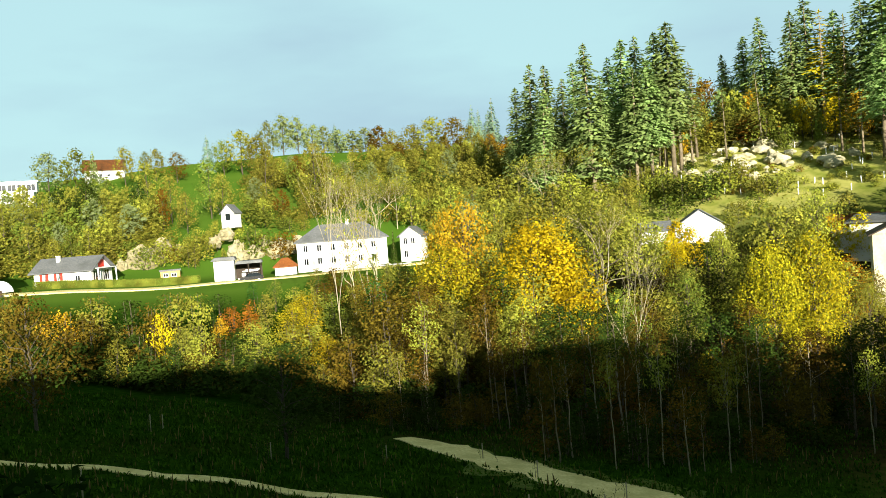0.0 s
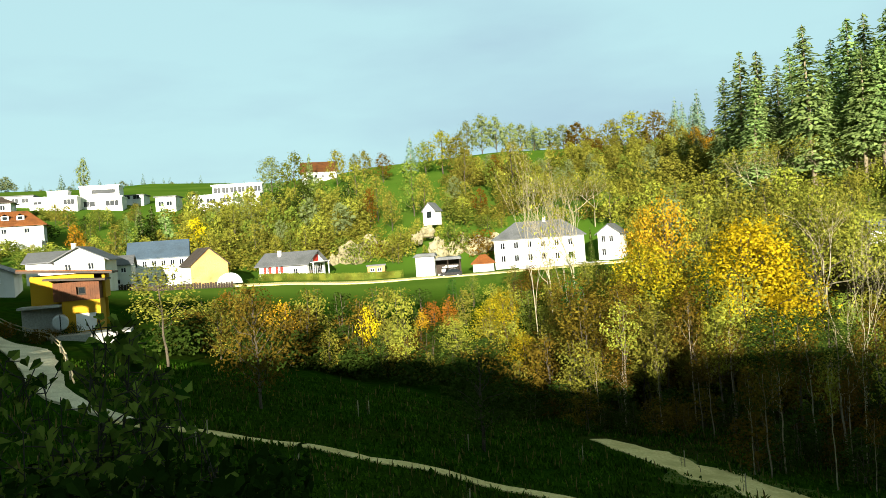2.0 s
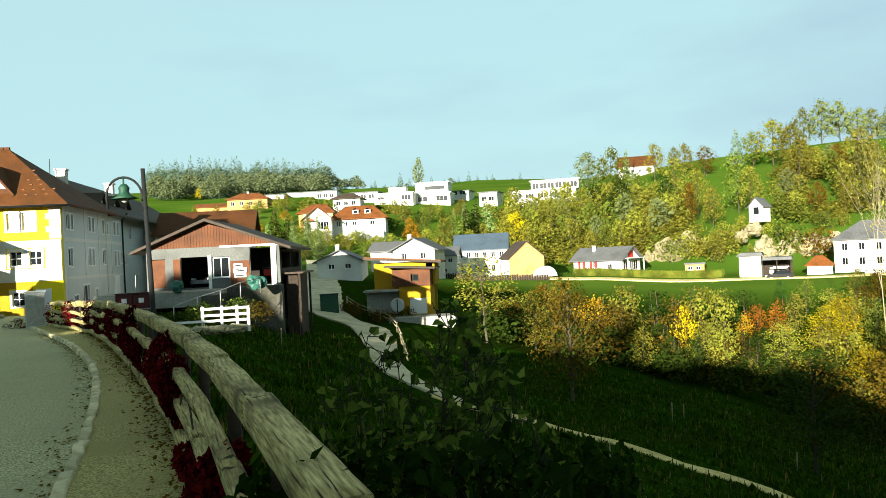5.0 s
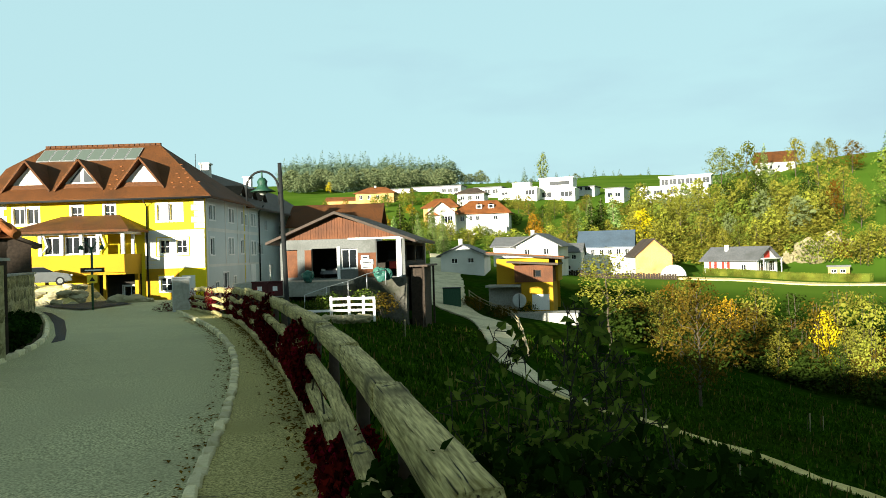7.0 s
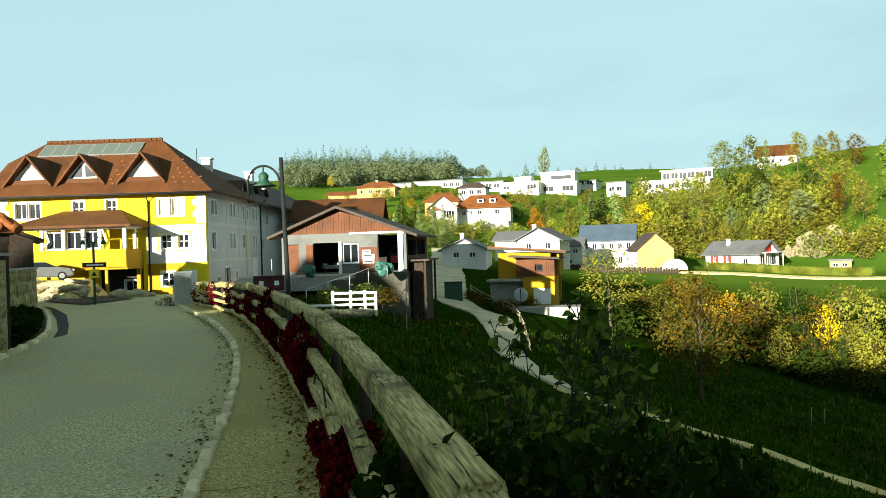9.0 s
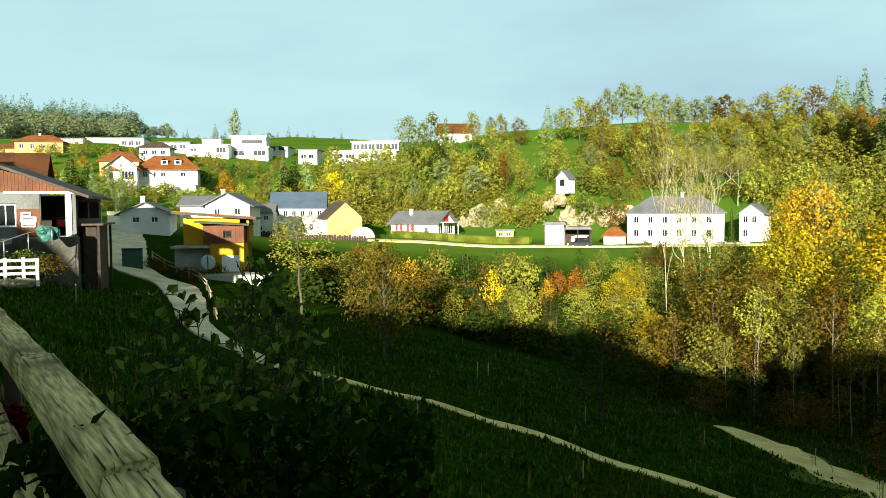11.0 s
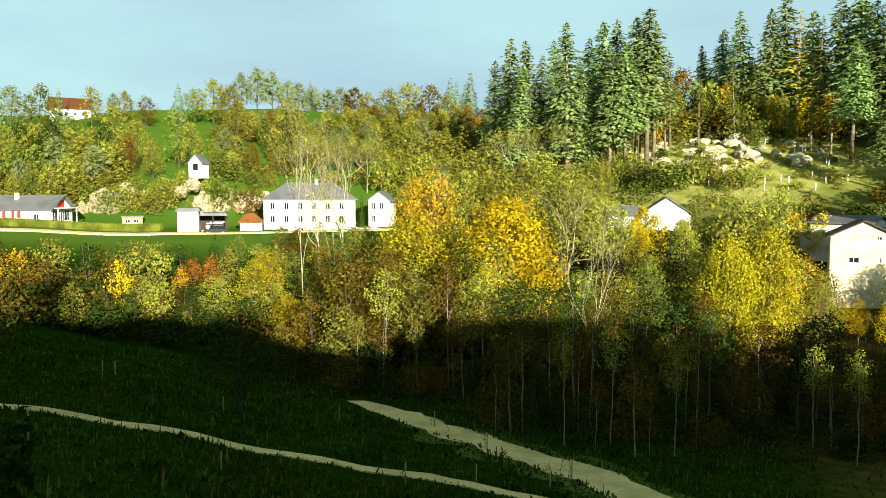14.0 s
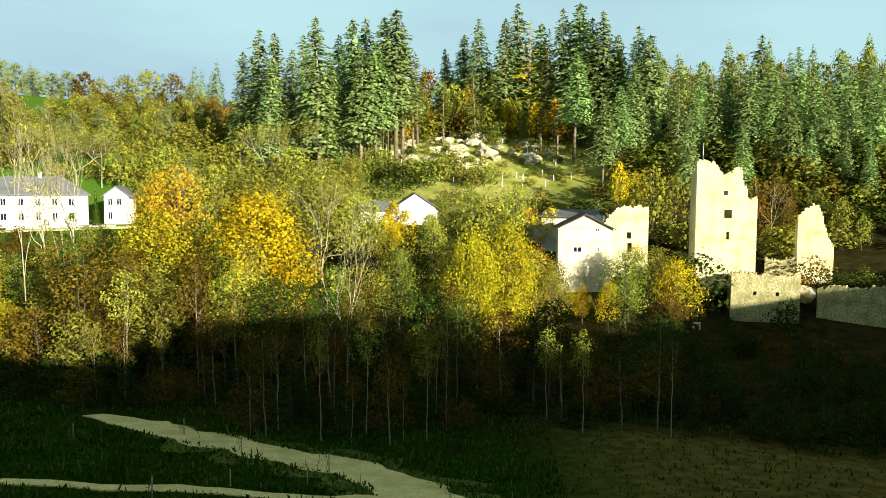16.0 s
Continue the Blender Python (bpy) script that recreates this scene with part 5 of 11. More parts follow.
plant("brush", -10.5, 180, "l_olive", top=4.97, wide=1.32, where="on the wooded hillside", group="hillside wood")
plant("brush", -12.0, 178, "l_yellow", top=4.43, wide=1.32, where="on the wooded hillside", group="hillside wood")
plant("far", -9.8, 165, "l_yellow", top=3.43, wide=1.21, where="on the wooded hillside", group="hillside wood")
plant("far", -8.4, 160, "l_olive", top=2.86, wide=1.21, where="on the wooded hillside", group="hillside wood")
plant("far", -12.0, 158, "l_yellow", top=2.63, wide=1.1, where="on the wooded hillside", group="hillside wood")
plant("far", -13.8, 160, "l_olive", top=2.61, wide=1.1, where="on the wooded hillside", group="hillside wood")
plant("far", -4.1, 150, "l_yellow", top=2.07, wide=1.1, where="on the wooded hillside", group="hillside wood")
plant("far", -6.5, 148, "l_yellow", top=2.07, wide=1.21, where="on the wooded hillside", group="hillside wood")
plant("far", -2.2, 152, "l_pale", top=2.07, wide=0.99, where="on the wooded hillside", group="hillside wood")
plant("far", -0.1, 150, "l_yellow", top=1.66, wide=0.88, where="on the wooded hillside", group="hillside wood")
# lone trees on the meadow
plant("slim", 34.7, 60, "l_olive", top=0.03, wide=1.67, where="on the shaded meadow")
plant("round", 28.6, 48, "l_brown", top=-1.91, wide=0.9, where="on the shaded meadow")
plant("round", 12.5, 42, "l_deep", top=-7.35, wide=1.19, where="on the shaded meadow")
# scrub below the terrace
plant("thicket", 30.5, 84, "l_rust", top=-2.22, wide=1.0, where="below the terrace", group="bank scrub")
plant("thicket", 29.3, 82, "l_olive", top=-1.63, wide=0.9, where="below the terrace", group="bank scrub")
plant("thicket", 26.7, 76, "l_orange", top=-3.25, wide=1.0, where="below the terrace", group="bank scrub")
plant("thicket", 24.7, 80, "l_olive", top=-2.32, wide=1.0, where="below the terrace", group="bank scrub")
plant("thicket", 25.3, 74, "l_brown", top=-3.87, wide=1.1, where="below the terrace", group="bank scrub")
plant("thicket", 23.5, 68, "l_yellow", top=-5.53, wide=0.8, where="below the terrace", group="bank scrub")
plant("thicket", 22.3, 84, "l_deep", top=-2.86, wide=1.2, where="below the terrace", group="bank scrub")
plant("thicket", 21.1, 80, "l_brown", top=-3.48, wide=0.9, where="below the terrace", group="bank scrub")
plant("thicket", 20.5, 74, "l_gold", top=-3.90, wide=0.6, where="below the terrace", group="bank scrub")
plant("thicket", 19.4, 82, "l_olive", top=-2.57, wide=1.0, where="below the terrace", group="bank scrub")
plant("thicket", 18.2, 80, "l_yellow", top=-2.74, wide=0.8, where="below the terrace", group="bank scrub")
plant("thicket", 21.5, 70, "l_deep", top=-6.38, wide=1.0, where="below the terrace", group="bank scrub")
plant("thicket", 19.9, 70, "l_deep", top=-6.40, wide=1.0, where="below the terrace", group="bank scrub")
plant("thicket", 17.8, 70, "l_yellow", top=-5.79, wide=0.9, where="below the terrace", group="bank scrub")
plant("thicket", 18.8, 74, "l_olive", top=-5.16, wide=0.9, where="below the terrace", group="bank scrub")
plant("thicket", 15.7, 92, "l_redtree", top=-4.24, wide=0.9, where="below the terrace", group="bank scrub")
plant("thicket", 16.5, 88, "l_orange", top=-4.96, wide=0.8, where="below the terrace", group="bank scrub")
plant("thicket", 14.4, 94, "l_redtree", top=-3.99, wide=0.8, where="below the terrace", group="bank scrub")
plant("thicket", 16.5, 100, "l_deep", top=-3.28, wide=1.3, where="below the terrace", group="bank scrub")
plant("thicket", 13.2, 100, "l_olive", top=-3.56, wide=1.0, where="below the terrace", group="bank scrub")
plant("thicket", 12.5, 110, "l_green", top=-2.63, wide=1.0, where="below the terrace", group="bank scrub")
plant("thicket", 11.0, 104, "l_yellow", top=-3.25, wide=1.1, where="below the terrace", group="bank scrub")
plant("thicket", 9.8, 100, "l_olive", top=-3.45, wide=1.1, where="below the terrace", group="bank scrub")
plant("thicket", 14.0, 84, "l_brown", top=-6.01, wide=1.0, where="below the terrace", group="bank scrub")
plant("thicket", 11.5, 84, "l_olive", top=-5.57, wide=1.1, where="below the terrace", group="bank scrub")
plant("thicket", 9.8, 82, "l_yellow", top=-5.98, wide=1.0, where="below the terrace", group="bank scrub")
plant("thicket", 8.5, 98, "l_green", top=-3.86, wide=1.0, where="below the terrace", group="bank scrub")
plant("thicket", 6.8, 100, "l_olive", top=-3.42, wide=1.1, where="below the terrace", group="bank scrub")
plant("thicket", 6.0, 86, "l_yellow", top=-5.09, wide=1.0, where="below the terrace", group="bank scrub")
plant("thicket", 7.2, 80, "l_olive", top=-6.37, wide=1.0, where="below the terrace", group="bank scrub")
plant("thicket", 3.9, 102, "l_green", top=-2.96, wide=1.0, where="below the terrace", group="bank scrub")
plant("thicket", 3.0, 88, "l_olive", top=-5.04, wide=1.0, where="below the terrace", group="bank scrub")
plant("thicket", 14.4, 74, "l_deep", top=-8.11, wide=1.1, where="below the terrace", group="bank scrub")
plant("thicket", 12.3, 72, "l_brown", top=-8.94, wide=1.1, where="below the terrace", group="bank scrub")
plant("thicket", 9.7, 70, "l_olive", top=-8.93, wide=1.0, where="below the terrace", group="bank scrub")
plant("thicket", 16.5, 68, "l_green", top=-8.93, wide=0.9, where="below the terrace", group="bank scrub")
plant("thicket", 5.5, 72, "l_olive", top=-9.27, wide=1.1, where="below the terrace", group="bank scrub")
plant("bush", 6.7, 66, "l_deep", top=-10.97, wide=1.38, where="below the terrace", group="bank scrub")
plant("bush", 4.2, 66, "l_deep", top=-11.32, wide=1.38, where="below the terrace", group="bank scrub")
plant("bush", 8.8, 62, "l_deep", top=-11.42, wide=1.38, where="below the terrace", group="bank scrub")
# belt along the stream
plant("tallbare", 7.8, 82, "l_yellow", top=3.37, wide=0.5, bark='bark_pale', variant=0, where="on the stream bank", group="trees on the stream bank")
plant("tallbare", 5.5, 96, "l_yellow", top=3.79, wide=0.5, bark='bark_pale', variant=1, where="on the stream bank", group="trees on the stream bank")
plant("slim", 5.1, 84, "l_ivy", top=-2.89, wide=0.87, where="on the stream bank", group="trees on the stream bank")
plant("slim", 14.0, 110, "l_ivy", top=-2.85, wide=1.16, where="on the stream bank", group="trees on the stream bank")
plant("dense", 0.2, 82, "l_goldgreen", top=-0.90, wide=1.01, variant=1, where="on the stream bank", group="trees on the stream bank")
plant("round", 1.4, 88, "l_yellow", top=-2.08, wide=0.8, where="on the stream bank", group="trees on the stream bank")
plant("round", -1.6, 98, "l_orange", top=2.07, wide=0.87, where="on the stream bank", group="trees on the stream bank")
plant("round", -0.2, 104, "l_orange", top=1.33, wide=0.72, where="on the stream bank", group="trees on the stream bank")
plant("dense", -7.1, 80, "l_gold", top=0.07, wide=1.12, variant=0, where="on the stream bank", group="trees on the stream bank")
plant("dense", -4.3, 80, "l_goldgreen", top=-3.22, wide=0.65, variant=2, where="on the stream bank", group="trees on the stream bank")
plant("round", -3.1, 90, "l_orange", top=-3.65, wide=0.61, where="on the stream bank", group="trees on the stream bank")
plant("round", -5.9, 78, "l_gold", top=-4.80, wide=0.72, where="on the stream bank", group="trees on the stream bank")
plant("slim", 2.0, 72, "l_rust", top=-6.27, wide=1.67, where="on the stream bank", group="trees on the stream bank")
plant("slim", 3.2, 70, "l_brown", top=-7.97, wide=1.59, where="on the stream bank", group="trees on the stream bank")
plant("slim", 0.5, 70, "l_olive", top=-8.72, wide=1.59, where="on the stream bank", group="trees on the stream bank")
plant("slim", -1.2, 72, "l_rust", top=-9.47, wide=1.45, where="on the stream bank", group="trees on the stream bank")
plant("slim", -3.2, 72, "l_yellow", top=-7.75, wide=1.59, where="on the stream bank", group="trees on the stream bank")
plant("slim", -4.8, 70, "l_brown", top=-8.90, wide=1.59, where="on the stream bank", group="trees on the stream bank")
plant("slim", -6.8, 70, "l_brown", top=-8.39, wide=1.74, where="on the stream bank", group="trees on the stream bank")
plant("slim", -8.7, 70, "l_rust", top=-8.29, wide=1.59, where="on the stream bank", group="trees on the stream bank")
plant("slim", -10.2, 69, "l_olive", top=-8.59, wide=1.59, where="on the stream bank", group="trees on the stream bank")
plant("round", -11.3, 102, "l_olive", top=2.21, wide=1.09, where="on the stream bank", group="trees on the stream bank")
plant("round", -10.3, 108, "l_yellow", top=0.69, wide=1.01, where="on the stream bank", group="trees on the stream bank")
plant("brush", -11.7, 96, "l_olive", top=0.89, wide=0.88, where="on the stream bank", group="trees on the stream bank")
plant("tallbare", -13.7, 62, "l_yellow", top=-3.34, wide=0.55, bark='bark_pale', variant=1, where="on the stream bank", group="trees on the stream bank")
plant("slim", -10.9, 80, "l_orange", top=-5.40, wide=1.3, where="on the stream bank", group="trees on the stream bank")
plant("slim", -12.2, 78, "l_yellow", top=-6.51, wide=1.3, where="on the stream bank", group="trees on the stream bank")
plant("round", -30.2, 96, "l_gold", top=-6.89, wide=0.72, where="below the ruin", group="trees on the stream bank")
plant("round", -31.7, 98, "l_yellow", top=-7.47, wide=0.65, where="below the ruin", group="trees on the stream bank")
plant("round", -32.9, 100, "l_olive", top=-7.22, wide=0.65, where="below the ruin", group="trees on the stream bank")
plant("dense", -25.7, 84, "l_goldgreen", top=-1.72, wide=0.78, variant=1, where="below the ruin", group="trees on the stream bank")
plant("round", -14.6, 108, "l_yellow", top=0.31, wide=1.01, where="below the ruin", group="trees on the stream bank")
plant("round", -16.7, 112, "l_gold", top=-1.56, wide=0.72, where="below the ruin", group="trees on the stream bank")
plant("round", -13.4, 112, "l_olive", top=-0.53, wide=1.01, where="below the ruin", group="trees on the stream bank")
plant("round", -19.0, 92, "l_deep", top=-2.40, wide=0.94, where="below the ruin", group="trees on the stream bank")
plant("round", -17.5, 86, "l_green", top=-4.30, wide=0.87, where="below the ruin", group="trees on the stream bank")
plant("round", -20.1, 102, "l_yellow", top=-1.76, wide=0.8, where="below the ruin", group="trees on the stream bank")
plant("round", -23.4, 88, "l_olive", top=0.36, wide=0.87, where="below the ruin", group="trees on the stream bank")
plant("dense", -23.2, 82, "l_goldgreen", top=-2.58, wide=0.72, variant=2, where="below the ruin", group="trees on the stream bank")
plant("round", -26.1, 112, "l_yellow", top=0.88, wide=0.87, where="below the ruin", group="trees on the stream bank")
plant("round", -25.8, 90, "l_gold", top=-2.98, wide=0.87, where="below the ruin", group="trees on the stream bank")
plant("round", -27.7, 92, "l_orange", top=-3.80, wide=0.87, where="below the ruin", group="trees on the stream bank")
plant("round", -29.3, 94, "l_brown", top=-4.82, wide=0.72, where="below the ruin", group="trees on the stream bank")
plant("round", -31.2, 90, "l_gold", top=-6.65, wide=0.72, where="below the ruin", group="trees on the stream bank")
plant("round", -28.9, 86, "l_yellow", top=-5.45, wide=0.72, where="below the ruin", group="trees on the stream bank")
plant("round", -33.1, 88, "l_gold", top=-6.39, wide=0.72, where="below the ruin", group="trees on the stream bank")
plant("round", -35.0, 100, "l_gold", top=-3.67, wide=0.72, where="below the ruin", group="trees on the stream bank")
plant("round", -36.6, 98, "l_olive", top=-4.45, wide=0.8, where="below the ruin", group="trees on the stream bank")
plant("round", -38.1, 100, "l_deep", top=-4.00, wide=0.72, where="below the ruin", group="trees on the stream bank")
plant("round", -34.5, 92, "l_yellow", top=-5.73, wide=0.72, where="below the ruin", group="trees on the stream bank")
plant("round", -37.4, 92, "l_brown", top=-6.04, wide=0.72, where="below the ruin", group="trees on the stream bank")
plant("slim", -19.0, 68, "l_gold", top=-9.85, wide=1.3, where="below the ruin", group="trees on the stream bank")
plant("slim", -21.4, 69, "l_yellow", top=-9.55, wide=1.3, where="below the ruin", group="trees on the stream bank")
plant("bare", -23.5, 66, "l_yellow", top=-9.32, wide=0.55, bark='bark_pale', where="below the ruin", group="trees on the stream bank")
plant("slim", -16.7, 80, "l_olive", top=-6.83, wide=1.59, where="below the ruin", group="trees on the stream bank")
plant("slim", -10.4, 84, "l_yellow", top=-5.52, wide=1.59, where="below the ruin", group="trees on the stream bank")
plant("slim", -11.9, 80, "l_yellow", top=-7.62, wide=1.3, where="below the ruin", group="trees on the stream bank")
plant("slim", -14.6, 76, "l_deep", top=-9.32, wide=1.45, where="below the ruin", group="trees on the stream bank")
plant("slim", -25.6, 74, "l_brown", top=-8.45, wide=1.59, where="below the ruin", group="trees on the stream bank")
plant("slim", -27.7, 72, "l_brown", top=-9.24, wide=1.45, where="below the ruin", group="trees on the stream bank")
plant("slim", -29.8, 74, "l_olive", top=-9.59, wide=1.59, where="below the ruin", group="trees on the stream bank")
plant("slim", -31.9, 72, "l_brown", top=-9.73, wide=1.59, where="below the ruin", group="trees on the stream bank")
plant("slim", -33.9, 74, "l_rust", top=-10.05, wide=1.45, where="below the ruin", group="trees on the stream bank")
plant("slim", -36.0, 72, "l_olive", top=-10.56, wide=1.45, where="below the ruin", group="trees on the stream bank")
plant("slim", -37.9, 80, "l_deep", top=-8.84, wide=1.59, where="below the ruin", group="trees on the stream bank")
plant("slim", -41.0, 76, "l_deep", top=-9.85, wide=1.45, where="below the ruin", group="trees on the stream bank")
plant("slim", -44.6, 72, "l_rust", top=-9.39, wide=1.3, where="below the ruin", group="trees on the stream bank")
plant("slim", -43.4, 70, "l_deep", top=-10.83, wide=1.3, where="below the ruin", group="trees on the stream bank")
plant("slim", -47.5, 74, "l_deep", top=-9.72, wide=1.3, where="below the ruin", group="trees on the stream bank")
plant("slim", -46.8, 70, "l_deep", top=-11.28, wide=1.3, where="below the ruin", group="trees on the stream bank")
plant("slim", -49.8, 74, "l_deep", top=-10.24, wide=1.45, where="below the ruin", group="trees on the stream bank")
plant("far", -36.0, 136, "l_yellow", top=2.35, wide=0.88, where="below the ruin", group="trees on the stream bank")
plant("far", -34.9, 142, "l_gold", top=1.63, wide=0.77, where="below the ruin", group="trees on the stream bank")
plant("far", -37.2, 138, "l_olive", top=1.62, wide=0.77, where="below the ruin", group="trees on the stream bank")
plant("far", -33.7, 150, "l_gold", top=2.44, wide=0.66, where="below the ruin", group="trees on the stream bank")
plant("brush", -43.9, 134, "l_rust", top=0.75, wide=0.99, where="below the ruin", group="trees on the stream bank")
plant("far", -43.2, 132, "l_rust", top=0.05, wide=0.66, where="below the ruin", group="trees on the stream bank")
plant("far", -45.0, 136, "l_brown", top=-0.13, wide=0.66, where="below the ruin", group="trees on the stream bank")
plant("far", -46.7, 140, "l_green", top=0.52, wide=0.88, where="below the ruin", group="trees on the stream bank")
plant("far", -48.1, 138, "l_yellow", top=-0.11, wide=0.88, where="below the ruin", group="trees on the stream bank")
plant("far", -49.4, 134, "l_yellow", top=-1.21, wide=0.77, where="below the ruin", group="trees on the stream bank")
plant("bush", -46.6, 112, "l_rust", top=-4.30, wide=1.15, where="below the ruin", group="trees on the stream bank")
plant("bush", -48.6, 110, "l_deep", top=-5.07, wide=1.38, where="below the ruin", group="trees on the stream bank")
plant("bush", -49.9, 112, "l_green", top=-5.00, wide=1.15, where="below the ruin", group="trees on the stream bank")
plant("bush", -39.3, 104, "l_deep", top=-4.37, wide=1.15, where="below the ruin", group="trees on the stream bank")
plant("bush", -45.1, 98, "l_deep", top=-7.24, wide=0.92, where="below the ruin", group="trees on the stream bank")
plant("bush", -41.3, 98, "l_deep", top=-8.65, wide=1.15, where="below the ruin", group="trees on the stream bank")
plant("far", -29.1, 160, "l_orange", top=-0.53, wide=0.77, where="below the ruin", group="trees on the stream bank")
plant("farspruce", -32.1, 140, "l_spruce", top=-0.34, wide=1.76, where="below the ruin", group="trees on the stream bank")
# among the village houses
plant("farspruce", 50.0, 180, "l_deep", top=3.94, wide=1.87, where="in a village garden", group="village trees")
plant("farspruce", 49.1, 178, "l_deep", top=3.53, wide=1.76, where="in a village garden", group="village trees")
plant("farspruce", 35.8, 200, "l_deep", top=3.54, wide=1.98, where="in a village garden", group="village trees")
plant("farspruce", 35.1, 204, "l_deep", top=3.87, wide=1.98, where="in a village garden", group="village trees")
plant("farspruce", 34.2, 206, "l_spruce", top=4.02, wide=1.98, where="in a village garden", group="village trees")
plant("farspruce", 50.5, 172, "l_spruce", top=2.98, wide=1.87, where="in a village garden", group="village trees")
plant("far", 48.3, 170, "l_green", top=2.16, wide=1.1, where="in a village garden", group="village trees")
plant("far", 47.0, 168, "l_olive", top=2.41, wide=0.99, where="in a village garden", group="village trees")
plant("far", 44.9, 165, "l_olive", top=1.88, wide=1.21, where="in a village garden", group="village trees")
plant("far", 39.8, 160, "l_orange", top=1.99, wide=0.99, where="in a village garden", group="village trees")
plant("far", 39.0, 162, "l_yellow", top=2.13, wide=0.99, where="in a village garden", group="village trees")
plant("far", 37.9, 158, "l_olive", top=1.43, wide=0.99, where="in a village garden", group="village trees")
plant("far", 41.2, 160, "l_pale", top=1.38, wide=0.99, where="in a village garden", group="village trees")
plant("far", 42.3, 162, "l_green", top=1.59, wide=1.1, where="in a village garden", group="village trees")
plant("far", 36.9, 190, "l_green", top=3.06, wide=1.1, where="in a village garden", group="village trees")
plant("far", 32.4, 185, "l_gold", top=3.01, wide=1.1, where="in a village garden", group="village trees")
plant("far", 33.1, 182, "l_yellow", top=2.53, wide=1.1, where="in a village garden", group="village trees")
plant("far", 48.0, 186, "l_olive", top=3.11, wide=0.99, where="in a village garden", group="village trees")
plant("far", 50.8, 150, "l_green", top=2.06, wide=0.99, where="in a village garden", group="village trees")
plant("far", 51.5, 158, "l_olive", top=2.47, wide=0.99, where="in a village garden", group="village trees")
plant("far", 43.5, 140, "l_green", top=0.96, wide=0.88, where="in a village garden", group="village trees")
plant("far", 42.6, 206, "l_green", top=3.67, wide=1.1, where="in a village garden", group="village trees")
plant("far", 40.4, 222, "l_olive", top=4.25, wide=1.1, where="in a village garden", group="village trees")
plant("far", 38.5, 226, "l_green", top=3.91, wide=1.1, where="in a village garden", group="village trees")
plant("far", 36.2, 236, "l_olive", top=4.17, wide=1.1, where="in a village garden", group="village trees")
plant("far", 49.7, 240, "l_yellow", top=4.98, wide=0.99, where="in a village garden", group="village trees")
plant("far", 50.9, 236, "l_green", top=4.72, wide=0.99, where="in a village garden", group="village trees")
plant("far", 46.2, 244, "l_olive", top=4.60, wide=0.99, where="in a village garden", group="village trees")
plant("far", 46.8, 225, "l_green", top=4.00, wide=1.1, where="in a village garden", group="village trees")
plant("far", 42.0, 150, "l_deep", top=1.20, wide=0.99, where="in a village garden", group="village trees")
plant("far", 35.7, 170, "l_yellow", top=1.92, wide=0.99, where="in a village garden", group="village trees")
plant("far", 34.5, 168, "l_olive", top=1.67, wide=0.99, where="in a village garden", group="village trees")
plant("far", 33.5, 165, "l_green", top=1.47, wide=0.99, where="in a village garden", group="village trees")
plant("far", 39.1, 190, "l_green", top=3.16, wide=0.99, where="in a village garden", group="village trees")
plant("far", 37.6, 188, "l_olive", top=2.89, wide=0.99, where="in a village garden", group="village trees")
plant("far", 40.1, 188, "l_orange", top=3.00, wide=0.88, where="in a village garden", group="village trees")
# spruces on the ridge
plant("spruce", -7.2, 190, "l_spruce", top=11.37, wide=1.49, variant=0, where="on the forest edge", group="spruce forest")
plant("spruce", -6.2, 195, "l_spruce", top=9.79, wide=1.49, variant=4, where="on the forest edge", group="spruce forest")
plant("spruce", -8.6, 186, "l_spruce", top=11.25, wide=1.49, variant=2, where="on the forest edge", group="spruce forest")
plant("spruce", -9.6, 196, "l_spruce", top=10.13, wide=1.49, variant=0, where="on the forest edge", group="spruce forest")
plant("spruce", -10.6, 200, "l_spruce", top=11.14, wide=1.49, variant=4, where="on the forest edge", group="spruce forest")
plant("spruce", -11.6, 178, "l_spruce", top=12.41, wide=1.49, variant=2, where="on the forest edge", group="spruce forest")
plant("spruce", -13.0, 192, "l_spruce", top=11.22, wide=1.49, variant=0, where="on the forest edge", group="spruce forest")
plant("spruce", -14.0, 188, "l_spruce", top=12.30, wide=1.49, variant=1, where="on the forest edge", group="spruce forest")
plant("spruce", -15.0, 194, "l_spruce", top=12.44, wide=1.49, variant=0, where="on the forest edge", group="spruce forest")
plant("spruce", -15.7, 178, "l_spruce", top=10.71, wide=1.49, variant=3, where="on the forest edge", group="spruce forest")
plant("spruce", -16.3, 186, "l_spruce", top=12.39, wide=1.49, variant=1, where="on the forest edge", group="spruce forest")
plant("spruce", -17.2, 182, "l_spruce", top=13.10, wide=1.49, variant=3, where="on the forest edge", group="spruce forest")
plant("spruce", -14.6, 176, "l_spruce", top=10.29, wide=1.49, variant=1, where="on the forest edge", group="spruce forest")
plant("spruce", -12.4, 182, "l_spruce", top=10.03, wide=1.49, variant=0, where="on the forest edge", group="spruce forest")
plant("spruce", -7.8, 180, "l_spruce", top=9.47, wide=1.49, variant=4, where="on the forest edge", group="spruce forest")
plant("spruce", -22.2, 225, "l_spruce", top=11.36, wide=1.49, variant=1, where="on the forest edge", group="spruce forest")
plant("spruce", -23.5, 218, "l_spruce", top=12.45, wide=1.49, variant=0, where="on the forest edge", group="spruce forest")
plant("spruce", -21.3, 230, "l_spruce", top=10.38, wide=1.49, variant=2, where="on the forest edge", group="spruce forest")
plant("spruce", -25.2, 212, "l_spruce", top=12.51, wide=1.49, variant=2, where="on the forest edge", group="spruce forest")
plant("spruce", -26.2, 214, "l_spruce", top=13.49, wide=1.49, variant=0, where="on the forest edge", group="spruce forest")
